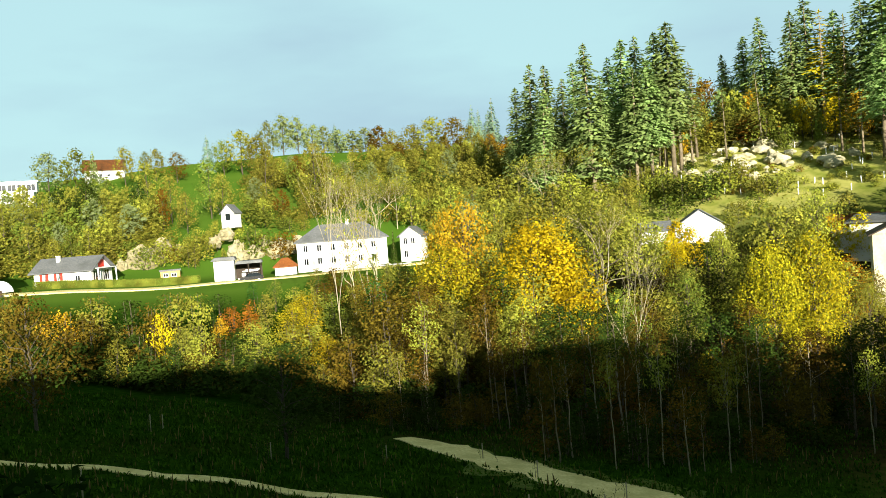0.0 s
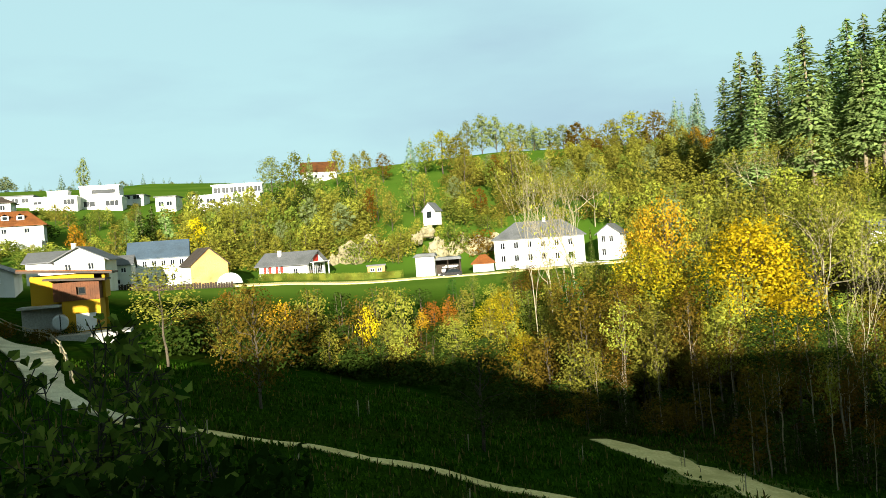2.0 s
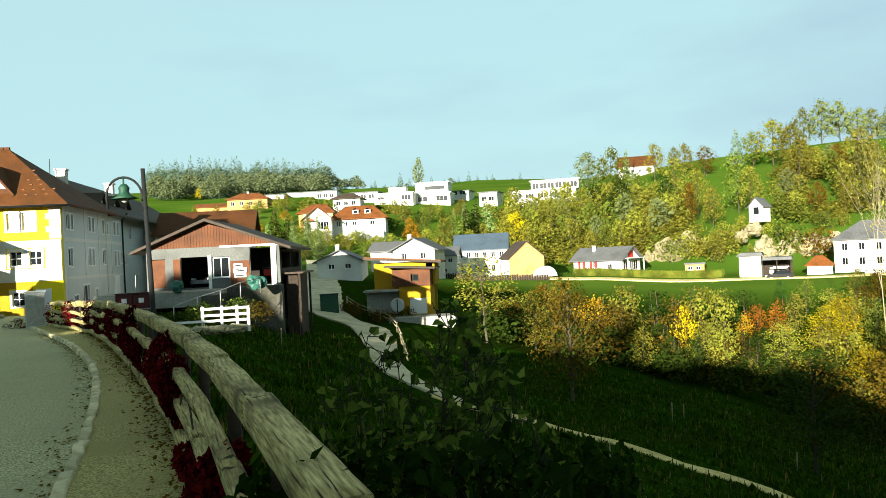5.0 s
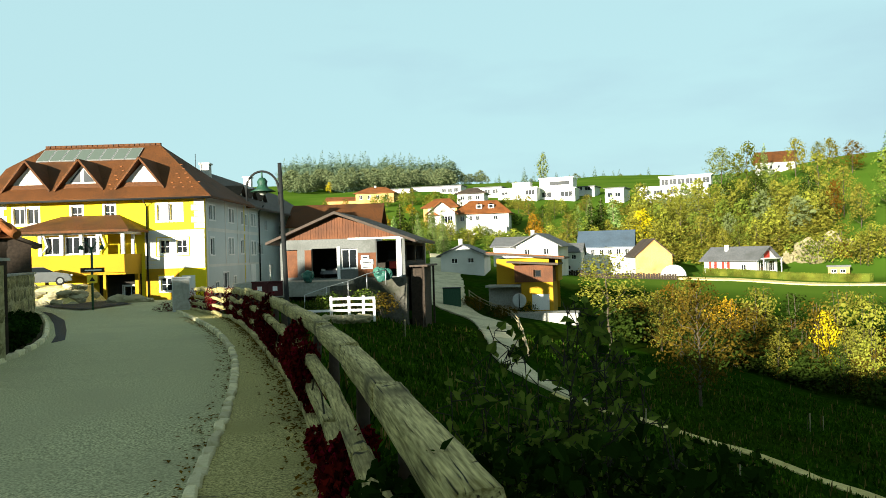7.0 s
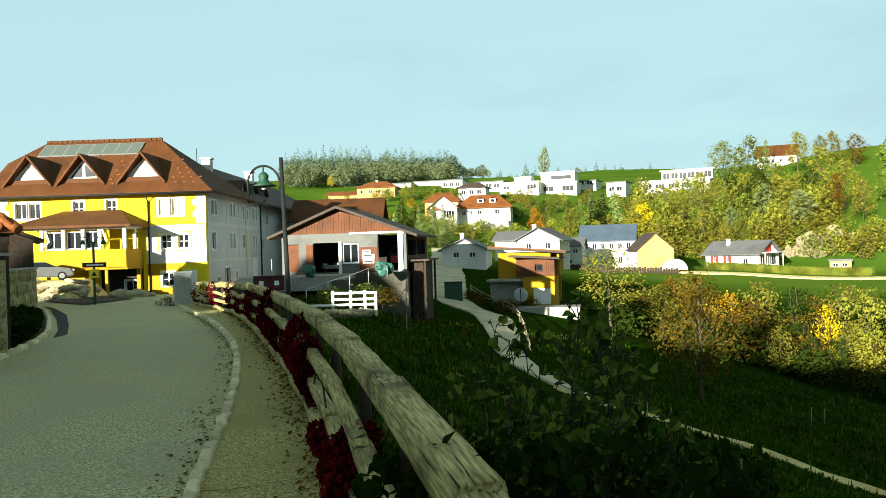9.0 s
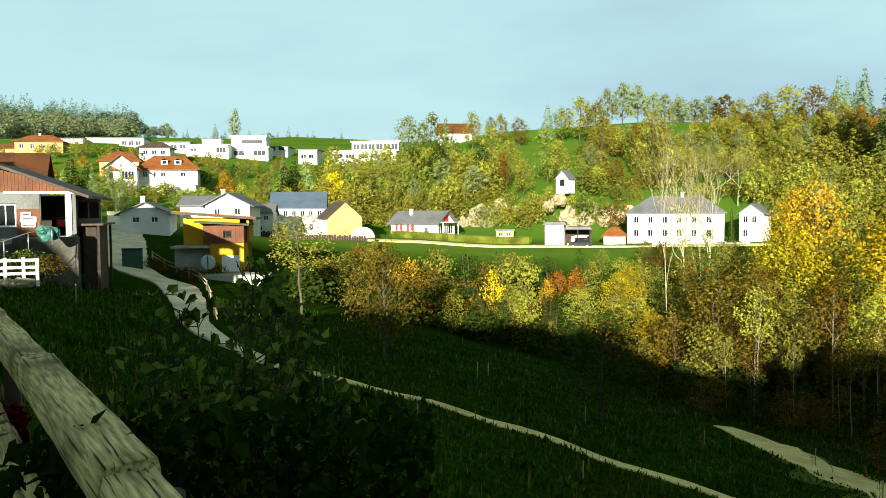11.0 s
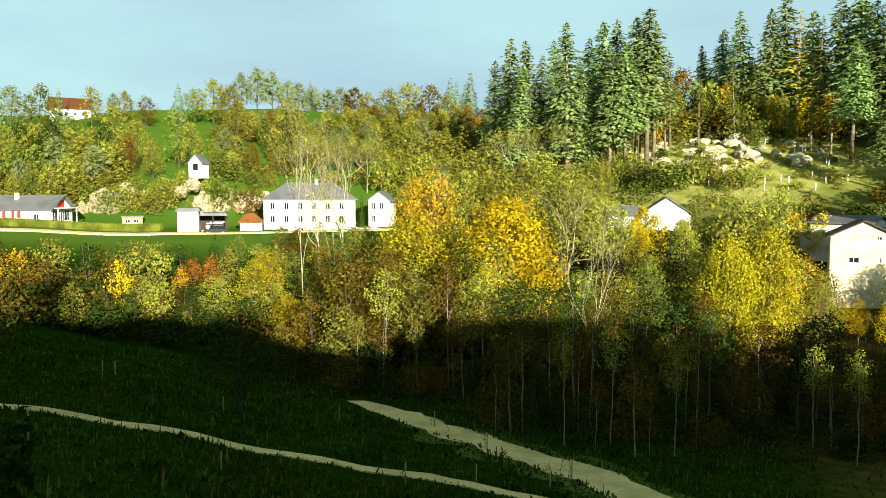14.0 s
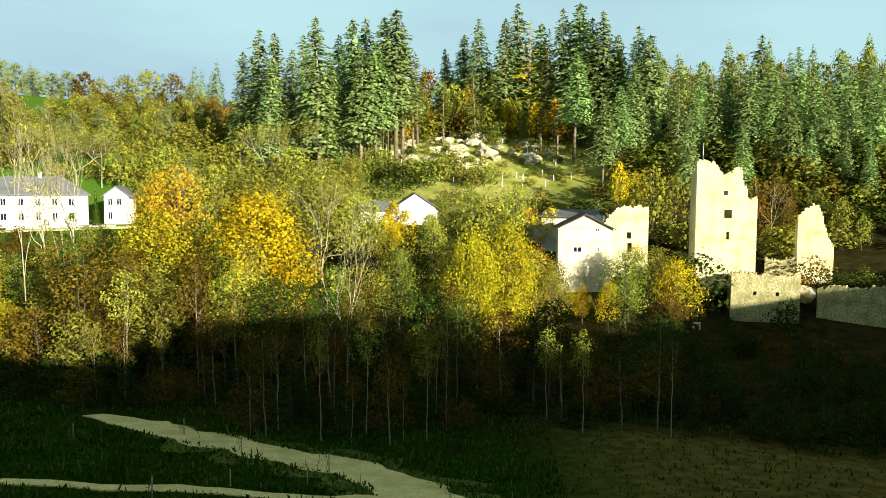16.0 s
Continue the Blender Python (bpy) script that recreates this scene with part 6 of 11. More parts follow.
plant("spruce", -27.8, 210, "l_spruce", top=12.08, wide=1.49, variant=1, where="on the forest edge", group="spruce forest")
plant("spruce", -29.4, 206, "l_spruce", top=13.04, wide=1.49, variant=0, where="on the forest edge", group="spruce forest")
plant("spruce", -30.6, 204, "l_spruce", top=13.42, wide=1.49, variant=3, where="on the forest edge", group="spruce forest")
plant("spruce", -31.5, 200, "l_spruce", top=12.37, wide=1.49, variant=0, where="on the forest edge", group="spruce forest")
plant("spruce", -32.4, 198, "l_spruce", top=12.78, wide=1.49, variant=2, where="on the forest edge", group="spruce forest")
plant("spruce", -33.3, 196, "l_spruce", top=11.16, wide=1.49, variant=1, where="on the forest edge", group="spruce forest")
plant("spruce", -34.8, 192, "l_spruce", top=11.78, wide=1.49, variant=0, where="on the forest edge", group="spruce forest")
plant("spruce", -35.6, 190, "l_spruce", top=11.06, wide=1.49, variant=3, where="on the forest edge", group="spruce forest")
plant("spruce", -30.3, 185, "l_spruce", top=10.09, wide=1.49, variant=3, where="on the forest edge", group="spruce forest")
plant("spruce", -32.4, 166, "l_spruce", top=6.89, wide=1.49, variant=1, where="on the forest edge", group="spruce forest")
plant("spruce", -33.6, 172, "l_spruce", top=7.65, wide=1.49, variant=3, where="on the forest edge", group="spruce forest")
plant("spruce", -34.5, 180, "l_spruce", top=9.19, wide=1.49, variant=2, where="on the forest edge", group="spruce forest")
plant("spruce", -36.2, 200, "l_spruce", top=9.89, wide=1.49, variant=0, where="on the forest edge", group="spruce forest")
plant("spruce", -37.6, 178, "l_spruce", top=7.92, wide=1.49, variant=4, where="on the forest edge", group="spruce forest")
plant("spruce", -38.9, 190, "l_spruce", top=9.01, wide=1.49, variant=0, where="on the forest edge", group="spruce forest")
plant("spruce", -39.9, 182, "l_spruce", top=8.21, wide=1.49, variant=4, where="on the forest edge", group="spruce forest")
plant("spruce", -40.8, 196, "l_spruce", top=8.55, wide=1.49, variant=2, where="on the forest edge", group="spruce forest")
plant("spruce", -42.9, 192, "l_spruce", top=10.65, wide=1.49, variant=0, where="on the forest edge", group="spruce forest")
plant("spruce", -42.2, 180, "l_spruce", top=8.85, wide=1.49, variant=2, where="on the forest edge", group="spruce forest")
plant("spruce", -43.8, 186, "l_spruce", top=8.75, wide=1.49, variant=1, where="on the forest edge", group="spruce forest")
plant("spruce", -45.3, 194, "l_spruce", top=9.75, wide=1.49, variant=0, where="on the forest edge", group="spruce forest")
plant("spruce", -44.8, 168, "l_spruce", top=6.67, wide=1.49, variant=3, where="on the forest edge", group="spruce forest")
plant("spruce", -46.4, 188, "l_spruce", top=8.59, wide=1.49, variant=4, where="on the forest edge", group="spruce forest")
plant("spruce", -47.7, 196, "l_spruce", top=9.29, wide=1.49, variant=2, where="on the forest edge", group="spruce forest")
plant("spruce", -47.1, 172, "l_spruce", top=7.10, wide=1.49, variant=0, where="on the forest edge", group="spruce forest")
plant("spruce", -48.4, 182, "l_spruce", top=8.10, wide=1.49, variant=4, where="on the forest edge", group="spruce forest")
plant("spruce", -49.3, 200, "l_spruce", top=9.02, wide=1.49, variant=0, where="on the forest edge", group="spruce forest")
plant("spruce", -50.0, 176, "l_spruce", top=7.64, wide=1.49, variant=2, where="on the forest edge", group="spruce forest")
plant("spruce", -38.3, 160, "l_spruce", top=5.57, wide=1.49, variant=0, where="on the forest edge", group="spruce forest")
plant("spruce", -46.2, 162, "l_spruce", top=4.57, wide=1.49, variant=4, where="on the forest edge", group="spruce forest")
plant("spruce", -48.2, 164, "l_spruce", top=4.14, wide=1.49, variant=4, where="on the forest edge", group="spruce forest")
plant("spruce", -49.7, 160, "l_spruce", top=3.37, wide=1.49, variant=0, where="on the forest edge", group="spruce forest")
plant("spruce", -42.0, 160, "l_spruce", top=4.70, wide=1.49, variant=2, where="on the forest edge", group="spruce forest")
plant("larch", -17.7, 190, "l_larch", top=11.72, wide=1.44, variant=0, where="on the forest edge", group="spruce forest")
plant("larch", -18.8, 200, "l_larch", top=10.16, wide=1.44, variant=1, where="on the forest edge", group="spruce forest")
plant("larch", -27.0, 208, "l_gold", top=12.29, wide=1.44, variant=0, where="on the forest edge", group="spruce forest")
plant("larch", -28.2, 206, "l_larch", top=11.69, wide=1.44, variant=1, where="on the forest edge", group="spruce forest")
plant("larch", -37.4, 210, "l_larch", top=9.65, wide=1.44, variant=0, where="on the forest edge", group="spruce forest")
plant("larch", -38.4, 205, "l_larch", top=8.85, wide=1.44, variant=1, where="on the forest edge", group="spruce forest")
plant("larch", -40.4, 212, "l_larch", top=9.02, wide=1.44, variant=0, where="on the forest edge", group="spruce forest")
plant("larch", -41.5, 208, "l_larch", top=8.70, wide=1.44, variant=1, where="on the forest edge", group="spruce forest")
plant("larch", -44.3, 176, "l_larch", top=6.51, wide=1.44, variant=1, where="on the forest edge", group="spruce forest")
plant("larch", -46.0, 215, "l_larch", top=9.16, wide=1.44, variant=0, where="on the forest edge", group="spruce forest")
plant("larch", -48.7, 215, "l_larch", top=8.79, wide=1.44, variant=1, where="on the forest edge", group="spruce forest")
plant("larch", -16.7, 184, "l_larch", top=10.53, wide=1.44, variant=1, where="on the forest edge", group="spruce forest")
plant("far", -19.6, 225, "l_rust", top=8.98, wide=1.1, where="by the clearing", group="clearing growth")
plant("far", -21.3, 215, "l_green", top=7.38, wide=0.99, where="by the clearing", group="clearing growth")
plant("far", -20.4, 222, "l_spruce", top=8.18, wide=0.99, where="by the clearing", group="clearing growth")
plant("far", -22.5, 216, "l_orange", top=7.78, wide=0.88, where="by the clearing", group="clearing growth")
plant("far", -23.8, 222, "l_yellow", top=9.39, wide=1.1, where="by the clearing", group="clearing growth")
plant("far", -24.6, 214, "l_yellow", top=8.58, wide=0.99, where="by the clearing", group="clearing growth")
plant("far", -18.8, 208, "l_green", top=6.55, wide=0.88, where="by the clearing", group="clearing growth")
plant("far", -17.9, 200, "l_orange", top=5.52, wide=0.66, where="by the clearing", group="clearing growth")
plant("far", -25.6, 204, "l_gold", top=6.97, wide=0.77, where="by the clearing", group="clearing growth")
plant("far", -27.5, 202, "l_gold", top=6.75, wide=0.88, where="by the clearing", group="clearing growth")
plant("far", -28.9, 200, "l_orange", top=6.94, wide=0.88, where="by the clearing", group="clearing growth")
plant("far", -26.7, 196, "l_green", top=5.74, wide=0.66, where="by the clearing", group="clearing growth")
plant("bush", -17.7, 165, "l_deep", top=1.92, wide=1.61, where="by the clearing", group="clearing growth")
plant("bush", -19.0, 168, "l_deep", top=2.01, wide=1.38, where="by the clearing", group="clearing growth")
plant("bush", -16.7, 160, "l_green", top=0.95, wide=1.38, where="by the clearing", group="clearing growth")
plant("bush", -20.0, 172, "l_green", top=2.23, wide=1.03, where="by the clearing", group="clearing growth")
plant("bush", -24.6, 195, "l_green", top=5.14, wide=0.92, where="by the clearing", group="clearing growth")
plant("bush", -23.2, 200, "l_green", top=6.16, wide=1.03, where="by the clearing", group="clearing growth")
plant("bush", -18.4, 150, "l_olive", top=-0.08, wide=1.15, where="by the clearing", group="clearing growth")
plant("bush", -21.3, 152, "l_yellow", top=0.35, wide=1.15, where="by the clearing", group="clearing growth")
plant("bush", -20.5, 148, "l_green", top=-0.49, wide=0.92, where="by the clearing", group="clearing growth")
plant("bush", -15.4, 178, "l_yellow", top=3.23, wide=1.15, where="by the clearing", group="clearing growth")
plant("bush", -14.6, 176, "l_olive", top=2.81, wide=1.15, where="by the clearing", group="clearing growth")
plant("bush", -25.5, 172, "l_yellow", top=1.62, wide=0.92, where="by the clearing", group="clearing growth")
plant("bush", -28.0, 165, "l_yellow", top=0.38, wide=1.03, where="by the clearing", group="clearing growth")
plant("bush", -22.6, 168, "l_yellow", top=1.61, wide=0.8, where="by the clearing", group="clearing growth")
# fillers; dark leaves in the stream belt put its shade into colour
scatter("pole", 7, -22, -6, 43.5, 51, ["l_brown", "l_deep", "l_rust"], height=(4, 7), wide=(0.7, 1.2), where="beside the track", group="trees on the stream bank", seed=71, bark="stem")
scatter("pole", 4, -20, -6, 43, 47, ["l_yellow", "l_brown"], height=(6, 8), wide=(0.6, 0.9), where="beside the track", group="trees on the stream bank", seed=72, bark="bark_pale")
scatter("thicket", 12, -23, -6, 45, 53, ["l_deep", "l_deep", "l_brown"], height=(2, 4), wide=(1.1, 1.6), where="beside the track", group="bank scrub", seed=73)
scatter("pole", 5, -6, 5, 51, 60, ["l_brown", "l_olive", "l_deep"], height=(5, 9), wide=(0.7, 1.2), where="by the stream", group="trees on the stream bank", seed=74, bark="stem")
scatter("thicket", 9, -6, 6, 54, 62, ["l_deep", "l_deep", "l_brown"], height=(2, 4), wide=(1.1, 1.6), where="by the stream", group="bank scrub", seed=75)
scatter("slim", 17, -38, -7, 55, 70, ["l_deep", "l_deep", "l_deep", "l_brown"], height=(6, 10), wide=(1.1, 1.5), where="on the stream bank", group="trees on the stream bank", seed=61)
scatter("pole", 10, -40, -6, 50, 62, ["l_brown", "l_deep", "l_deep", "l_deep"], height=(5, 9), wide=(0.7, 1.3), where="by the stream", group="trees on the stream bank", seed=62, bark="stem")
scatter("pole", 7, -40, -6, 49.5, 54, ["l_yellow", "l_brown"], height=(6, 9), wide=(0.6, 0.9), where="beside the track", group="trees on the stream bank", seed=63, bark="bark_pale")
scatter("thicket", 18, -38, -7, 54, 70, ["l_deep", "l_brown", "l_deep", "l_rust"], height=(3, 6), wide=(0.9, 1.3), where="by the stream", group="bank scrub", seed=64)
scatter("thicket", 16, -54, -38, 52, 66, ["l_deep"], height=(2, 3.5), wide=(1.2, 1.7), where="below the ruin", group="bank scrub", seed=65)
for az, d, h, l in ((16.3, 172, 7, "l_yellow"), (16.9, 170, 6, "l_olive"), (14.7, 171, 5, "l_yellow"), (15.9, 166, 3.2, "l_olive")):
    plant("far", az, d, l, height=h, wide=0.8, where="beside the chapel", group="hillside wood")
scatter("thicket", 22, 1.5, 16, 108, 132, ["l_olive", "l_green", "l_yellow", "l_brown"], height=(3, 5), wide=(1.0, 1.4), where="below the villa wall", group="bank scrub", seed=51, avoid=((9.5, 16, 100, 140),))
growth("village_hedges", "green and ochre hedges between the village houses", "hedges", [("lowbush", 20, 28, 52, 236, 246, "l_green", 2.2, 3.6), ("lowbush", 16, 28, 52, 236, 246, "l_olive", 2.2, 3.6), ("lowbush", 18, 36, 50, 176, 188, "l_green", 2.0, 3.6), ("lowbush", 14, 36, 50, 172, 188, "l_yellow", 2.0, 3.4)], 52)
scatter("far", 34, -31, -8, 204, 222, ["l_yellow", "l_orange", "l_olive", "l_green", "l_olive", "l_larch"], height=(6, 12), wide=(0.6, 0.85), where="at the forest edge", group="clearing growth", seed=53)
scatter("larch", 12, -31, -6, 186, 214, ["l_larch", "l_larch", "l_olive"], height=(16, 22), wide=(1.2, 1.5), where="among the spruces", group="spruce forest", seed=54)
scatter("round", 26, -52, 4, 78, 100, ["l_olive", "l_brown", "l_green", "l_yellow", "l_gold"], height=(8, 11), wide=(1.0, 1.3), where="on the stream bank", group="trees on the stream bank", seed=30, avoid=((-54, -38, 60, 120), (-34, -28, 60, 130)))
scatter("slim", 16, -8, 6, 62, 78, ["l_brown", "l_olive", "l_deep", "l_yellow"], height=(8, 12), wide=(1.1, 1.5), where="on the stream bank", group="trees on the stream bank", seed=31, avoid=((-54, -39, 60, 120),))
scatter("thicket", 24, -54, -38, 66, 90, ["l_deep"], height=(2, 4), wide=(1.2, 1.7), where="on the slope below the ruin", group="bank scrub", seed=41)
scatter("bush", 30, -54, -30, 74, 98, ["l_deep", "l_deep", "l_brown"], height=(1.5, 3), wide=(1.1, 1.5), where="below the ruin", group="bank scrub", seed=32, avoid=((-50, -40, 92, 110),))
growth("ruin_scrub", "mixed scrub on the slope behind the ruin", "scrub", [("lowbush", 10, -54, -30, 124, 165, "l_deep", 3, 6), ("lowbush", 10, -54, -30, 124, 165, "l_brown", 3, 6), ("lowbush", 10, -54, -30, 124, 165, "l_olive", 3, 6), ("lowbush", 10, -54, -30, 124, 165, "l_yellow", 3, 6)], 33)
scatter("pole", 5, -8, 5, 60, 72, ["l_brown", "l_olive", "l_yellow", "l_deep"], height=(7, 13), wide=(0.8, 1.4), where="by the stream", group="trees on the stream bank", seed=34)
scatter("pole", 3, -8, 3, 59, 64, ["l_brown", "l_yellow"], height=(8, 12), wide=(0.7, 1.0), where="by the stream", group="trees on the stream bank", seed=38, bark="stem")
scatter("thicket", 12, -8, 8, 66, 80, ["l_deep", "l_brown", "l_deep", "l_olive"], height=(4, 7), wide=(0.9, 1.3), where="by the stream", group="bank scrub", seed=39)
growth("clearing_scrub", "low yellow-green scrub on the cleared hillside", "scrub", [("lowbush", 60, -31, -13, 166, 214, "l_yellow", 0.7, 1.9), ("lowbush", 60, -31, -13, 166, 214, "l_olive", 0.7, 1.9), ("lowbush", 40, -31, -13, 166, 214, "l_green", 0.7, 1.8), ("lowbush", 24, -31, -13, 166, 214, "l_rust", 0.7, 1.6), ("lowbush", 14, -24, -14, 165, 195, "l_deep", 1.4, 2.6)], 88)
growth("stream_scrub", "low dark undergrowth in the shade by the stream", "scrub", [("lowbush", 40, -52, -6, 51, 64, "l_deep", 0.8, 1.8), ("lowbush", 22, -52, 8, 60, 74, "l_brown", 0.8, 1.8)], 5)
scatter("far", 30, -30, -2, 112, 138, ["l_yellow", "l_olive", "l_green", "l_gold"], height=(6, 9), wide=(0.8, 1.1), where="on the slope below the houses", group="slope trees", seed=12, avoid=((-33, -29, 100, 140), (-21, -14, 125, 150)))
scatter("bush", 40, -24, 2, 148, 176, ["l_yellow", "l_olive", "l_yellow", "l_green"], height=(4, 7), wide=(0.9, 1.3), where="on the hillside", group="hillside wood", seed=13, avoid=((-22, -14, 140, 165),))

scatter("bush", 30, 10, 29, 166, 182, ["l_yellow", "l_olive", "l_green", "l_rust"], height=(2.5, 5), where="above the terrace", group="hillside wood", seed=14, avoid=((14, 17, 160, 180),))

scatter("far", 20, 30, 56, 180, 240, ["l_green", "l_olive", "l_yellow", "l_deep"], height=(4, 6.5), wide=(0.8, 1.0), where="in the village gardens", group="village trees", seed=10, avoid=((50.2, 53.8, 170, 246), (42.0, 48.5, 170, 190)))
growth("garden_shrubs", "mixed shrubs in the village gardens", "shrubs", [("lowbush", 8, 31, 54, 150, 260, "l_green", 2, 3.5), ("lowbush", 8, 31, 54, 150, 260, "l_olive", 2, 3.5), ("lowbush", 8, 31, 54, 150, 260, "l_yellow", 2, 3.5), ("lowbush", 8, 31, 54, 150, 260, "l_deep", 2, 3.5), ("lowbush", 8, 31, 54, 150, 260, "l_orange", 2, 3.5)], 16)
scatter("far", 12, 36, 55, 128, 176, ["l_green", "l_olive", "l_orange", "l_deep"], height=(4, 6), where="in the village gardens", group="village trees", seed=17)
for az, d, top in ((46.8, 150, 3.3), (47.6, 160, 3.6), (48.6, 150, 3.2), (35.2, 205, 3.6), (36.0, 206, 3.9), (36.8, 204, 3.3)):
    plant("spruce", az, d, "l_spruce", top=top, wide=1.5, variant=4, where="in a village garden", group="village trees")
plant("far", 39.3, 395, "l_pale", top=7.35, wide=0.62, where="standing alone on the pasture")
plant("far", 55.2, 330, "l_gold", top=5.6, wide=0.8, where="at the wood's edge")
# leaf colours of this wood carry the distance haze
growth("far_wood", "far hilltop wood, its leaves tinted for haze", "wood", [("tinyspruce", 60, 46, 58.5, 850, 930, "l_spruce_hazed", 28, 40), ("tinyspruce", 46, 24, 46, 880, 1000, "l_spruce_hazed", 12, 22), ("tiny", 50, 46, 58.5, 780, 900, "l_spruce_hazed", 18, 26),
    ("tiny", 90, 49, 58.5, 520, 760, "l_haze", 13, 19), ("tinyspruce", 26, 49, 58.5, 560, 780, "l_spruce_hazed", 18, 25), ("tiny", 26, 46, 49.5, 680, 860, "l_haze", 14, 20), ("tiny", 10, 43.5, 46.5, 820, 900, "l_haze", 12, 17), ("tiny", 26, 26, 46, 900, 980, "l_haze", 8, 14)])
growth("hillside_understorey", "yellow-green and olive bushes under the hillside trees", "bushes", [("lowbush", 60, 20.5, 33, 168, 232, "l_yellow", 3.5, 6), ("lowbush", 60, 20.5, 33, 168, 232, "l_olive", 3.5, 6), ("lowbush", 40, 20.5, 33, 168, 236, "l_green", 3, 5.5),
    ("lowbush", 60, -12, 14, 178, 262, "l_olive", 3.5, 6), ("lowbush", 60, -12, 14, 178, 262, "l_yellow", 3.5, 6), ("lowbush", 30, -12, 14, 178, 262, "l_green", 3.5, 6), ("mid", 12, -6, 6, 258, 290, "l_olive", 8, 10), ("mid", 8, -6, 6, 258, 290, "l_brown", 8, 10), ("mid", 8, -6, 6, 258, 290, "l_yellow", 8, 10)], 58, avoid=((14.2, 16.6, 160, 180),))
# dark leaf colours stand in for black shade between the bushes
growth("bank_undergrowth", "brushwood filling the bank below the terrace, darkened for shade", "brushwood", [("lowbush", 46, 15, 35, 66, 88, "l_deep", 2.0, 3.6), ("lowbush", 30, 15, 34, 68, 92, "l_brown", 2.0, 3.6), ("lowbush", 40, -10, 15, 66, 92, "l_deep", 2.0, 4.0), ("lowbush", 26, -10, 15, 70, 96, "l_brown", 2.0, 4.0)], 59)
scatter("round", 16, -10, 14, 74, 88, ["l_olive", "l_goldgreen", "l_green", "l_yellow", "l_rust"], height=(6, 9), wide=(0.9, 1.15), where="on the stream bank", group="trees on the stream bank", seed=94)
scatter("thicket", 16, -24, 2, 66, 76, ["l_olive", "l_green", "l_brown", "l_deep"], height=(4, 6.5), wide=(1.0, 1.3), where="on the stream bank", group="bank scrub", seed=95)
plant("bare", 5.0, 104, "l_yellow", top=3.3, wide=0.7, bark="bark_pale", where="before the villa", group="trees on the stream bank")
plant("bare", 6.7, 100, "l_yellow", top=2.6, wide=0.6, bark="bark_pale", where="before the villa", group="trees on the stream bank")
growth("forest_understorey", "mixed young trees filling the forest below the spruces", "young trees", [("lowbush", 60, -31, -7, 203, 250, "l_olive", 4, 9), ("lowbush", 50, -31, -7, 203, 250, "l_yellow", 4, 9), ("lowbush", 50, -31, -7, 203, 250, "l_green", 4, 8), ("lowbush", 20, -31, -9, 203, 240, "l_rust", 4, 7),
    ("lowbush", 30, -58, -36, 165, 215, "l_deep", 4, 9), ("lowbush", 60, -58, -34, 160, 215, "l_olive", 4, 9), ("lowbush", 60, -58, -34, 160, 215, "l_green", 4, 9)], 61)
growth("hillside_wood", "olive and yellow-green trees covering the village hillside", "wood", [("mid", 10, 20.5, 32.5, 178, 244, "l_olive", 8, 11), ("mid", 10, 20.5, 32.5, 178, 244, "l_yellow", 8, 11), ("mid", 10, 20.5, 32.5, 178, 244, "l_green", 8, 11), ("mid", 10, 20.5, 32.5, 178, 244, "l_pale", 8, 11), ("mid", 10, 20.5, 32.5, 178, 244, "l_olive", 8, 11)], 91)
growth("upper_hillside_wood", "olive and yellow-green trees on the upper hillside", "wood", [("mid", 12, -12, 14, 196, 270, "l_olive", 8, 11), ("mid", 12, -12, 14, 196, 270, "l_yellow", 8, 11), ("mid", 12, -12, 14, 196, 270, "l_pale", 8, 11), ("mid", 12, -12, 14, 196, 270, "l_green", 8, 11), ("mid", 12, -12, 14, 196, 270, "l_olive", 8, 11)], 92)
scatter("thicket", 26, 15.5, 33.5, 68, 86, ["l_brown", "l_deep", "l_rust", "l_olive", "l_deep"], height=(3.2, 5.2), wide=(1.0, 1.4), where="below the terrace", group="bank scrub", seed=93)
scatter("farspruce", 26, -56, -2, 270, 340, ["l_spruce", "l_spruce_hazed"], height=(18, 24), wide=(1.2, 1.5), where="deep in the forest", group="spruce forest", seed=21)
scatter("far", 24, -56, -31, 190, 260, ["l_larch", "l_yellow", "l_pale"], height=(15, 20), wide=(0.6, 0.8), where="among the spruces", group="spruce forest", seed=36)
growth("deep_forest", "pale larches and yellowing trees deep in the forest", "wood", [("mid", 10, -56, -24, 240, 300, "l_larch", 14, 18), ("mid", 10, -56, -24, 240, 300, "l_yellow", 14, 18), ("mid", 10, -56, -24, 240, 300, "l_olive", 14, 18), ("mid", 8, -31, -8, 208, 232, "l_yellow", 9, 15), ("mid", 8, -31, -8, 208, 232, "l_larch", 9, 15), ("mid", 8, -31, -8, 208, 232, "l_olive", 9, 15)], 22)
scatter("spruce", 18, -56, -34, 178, 225, ["l_spruce"], height=(14, 20), wide=(1.1, 1.4), where="behind the ruin", group="spruce forest", seed=23)


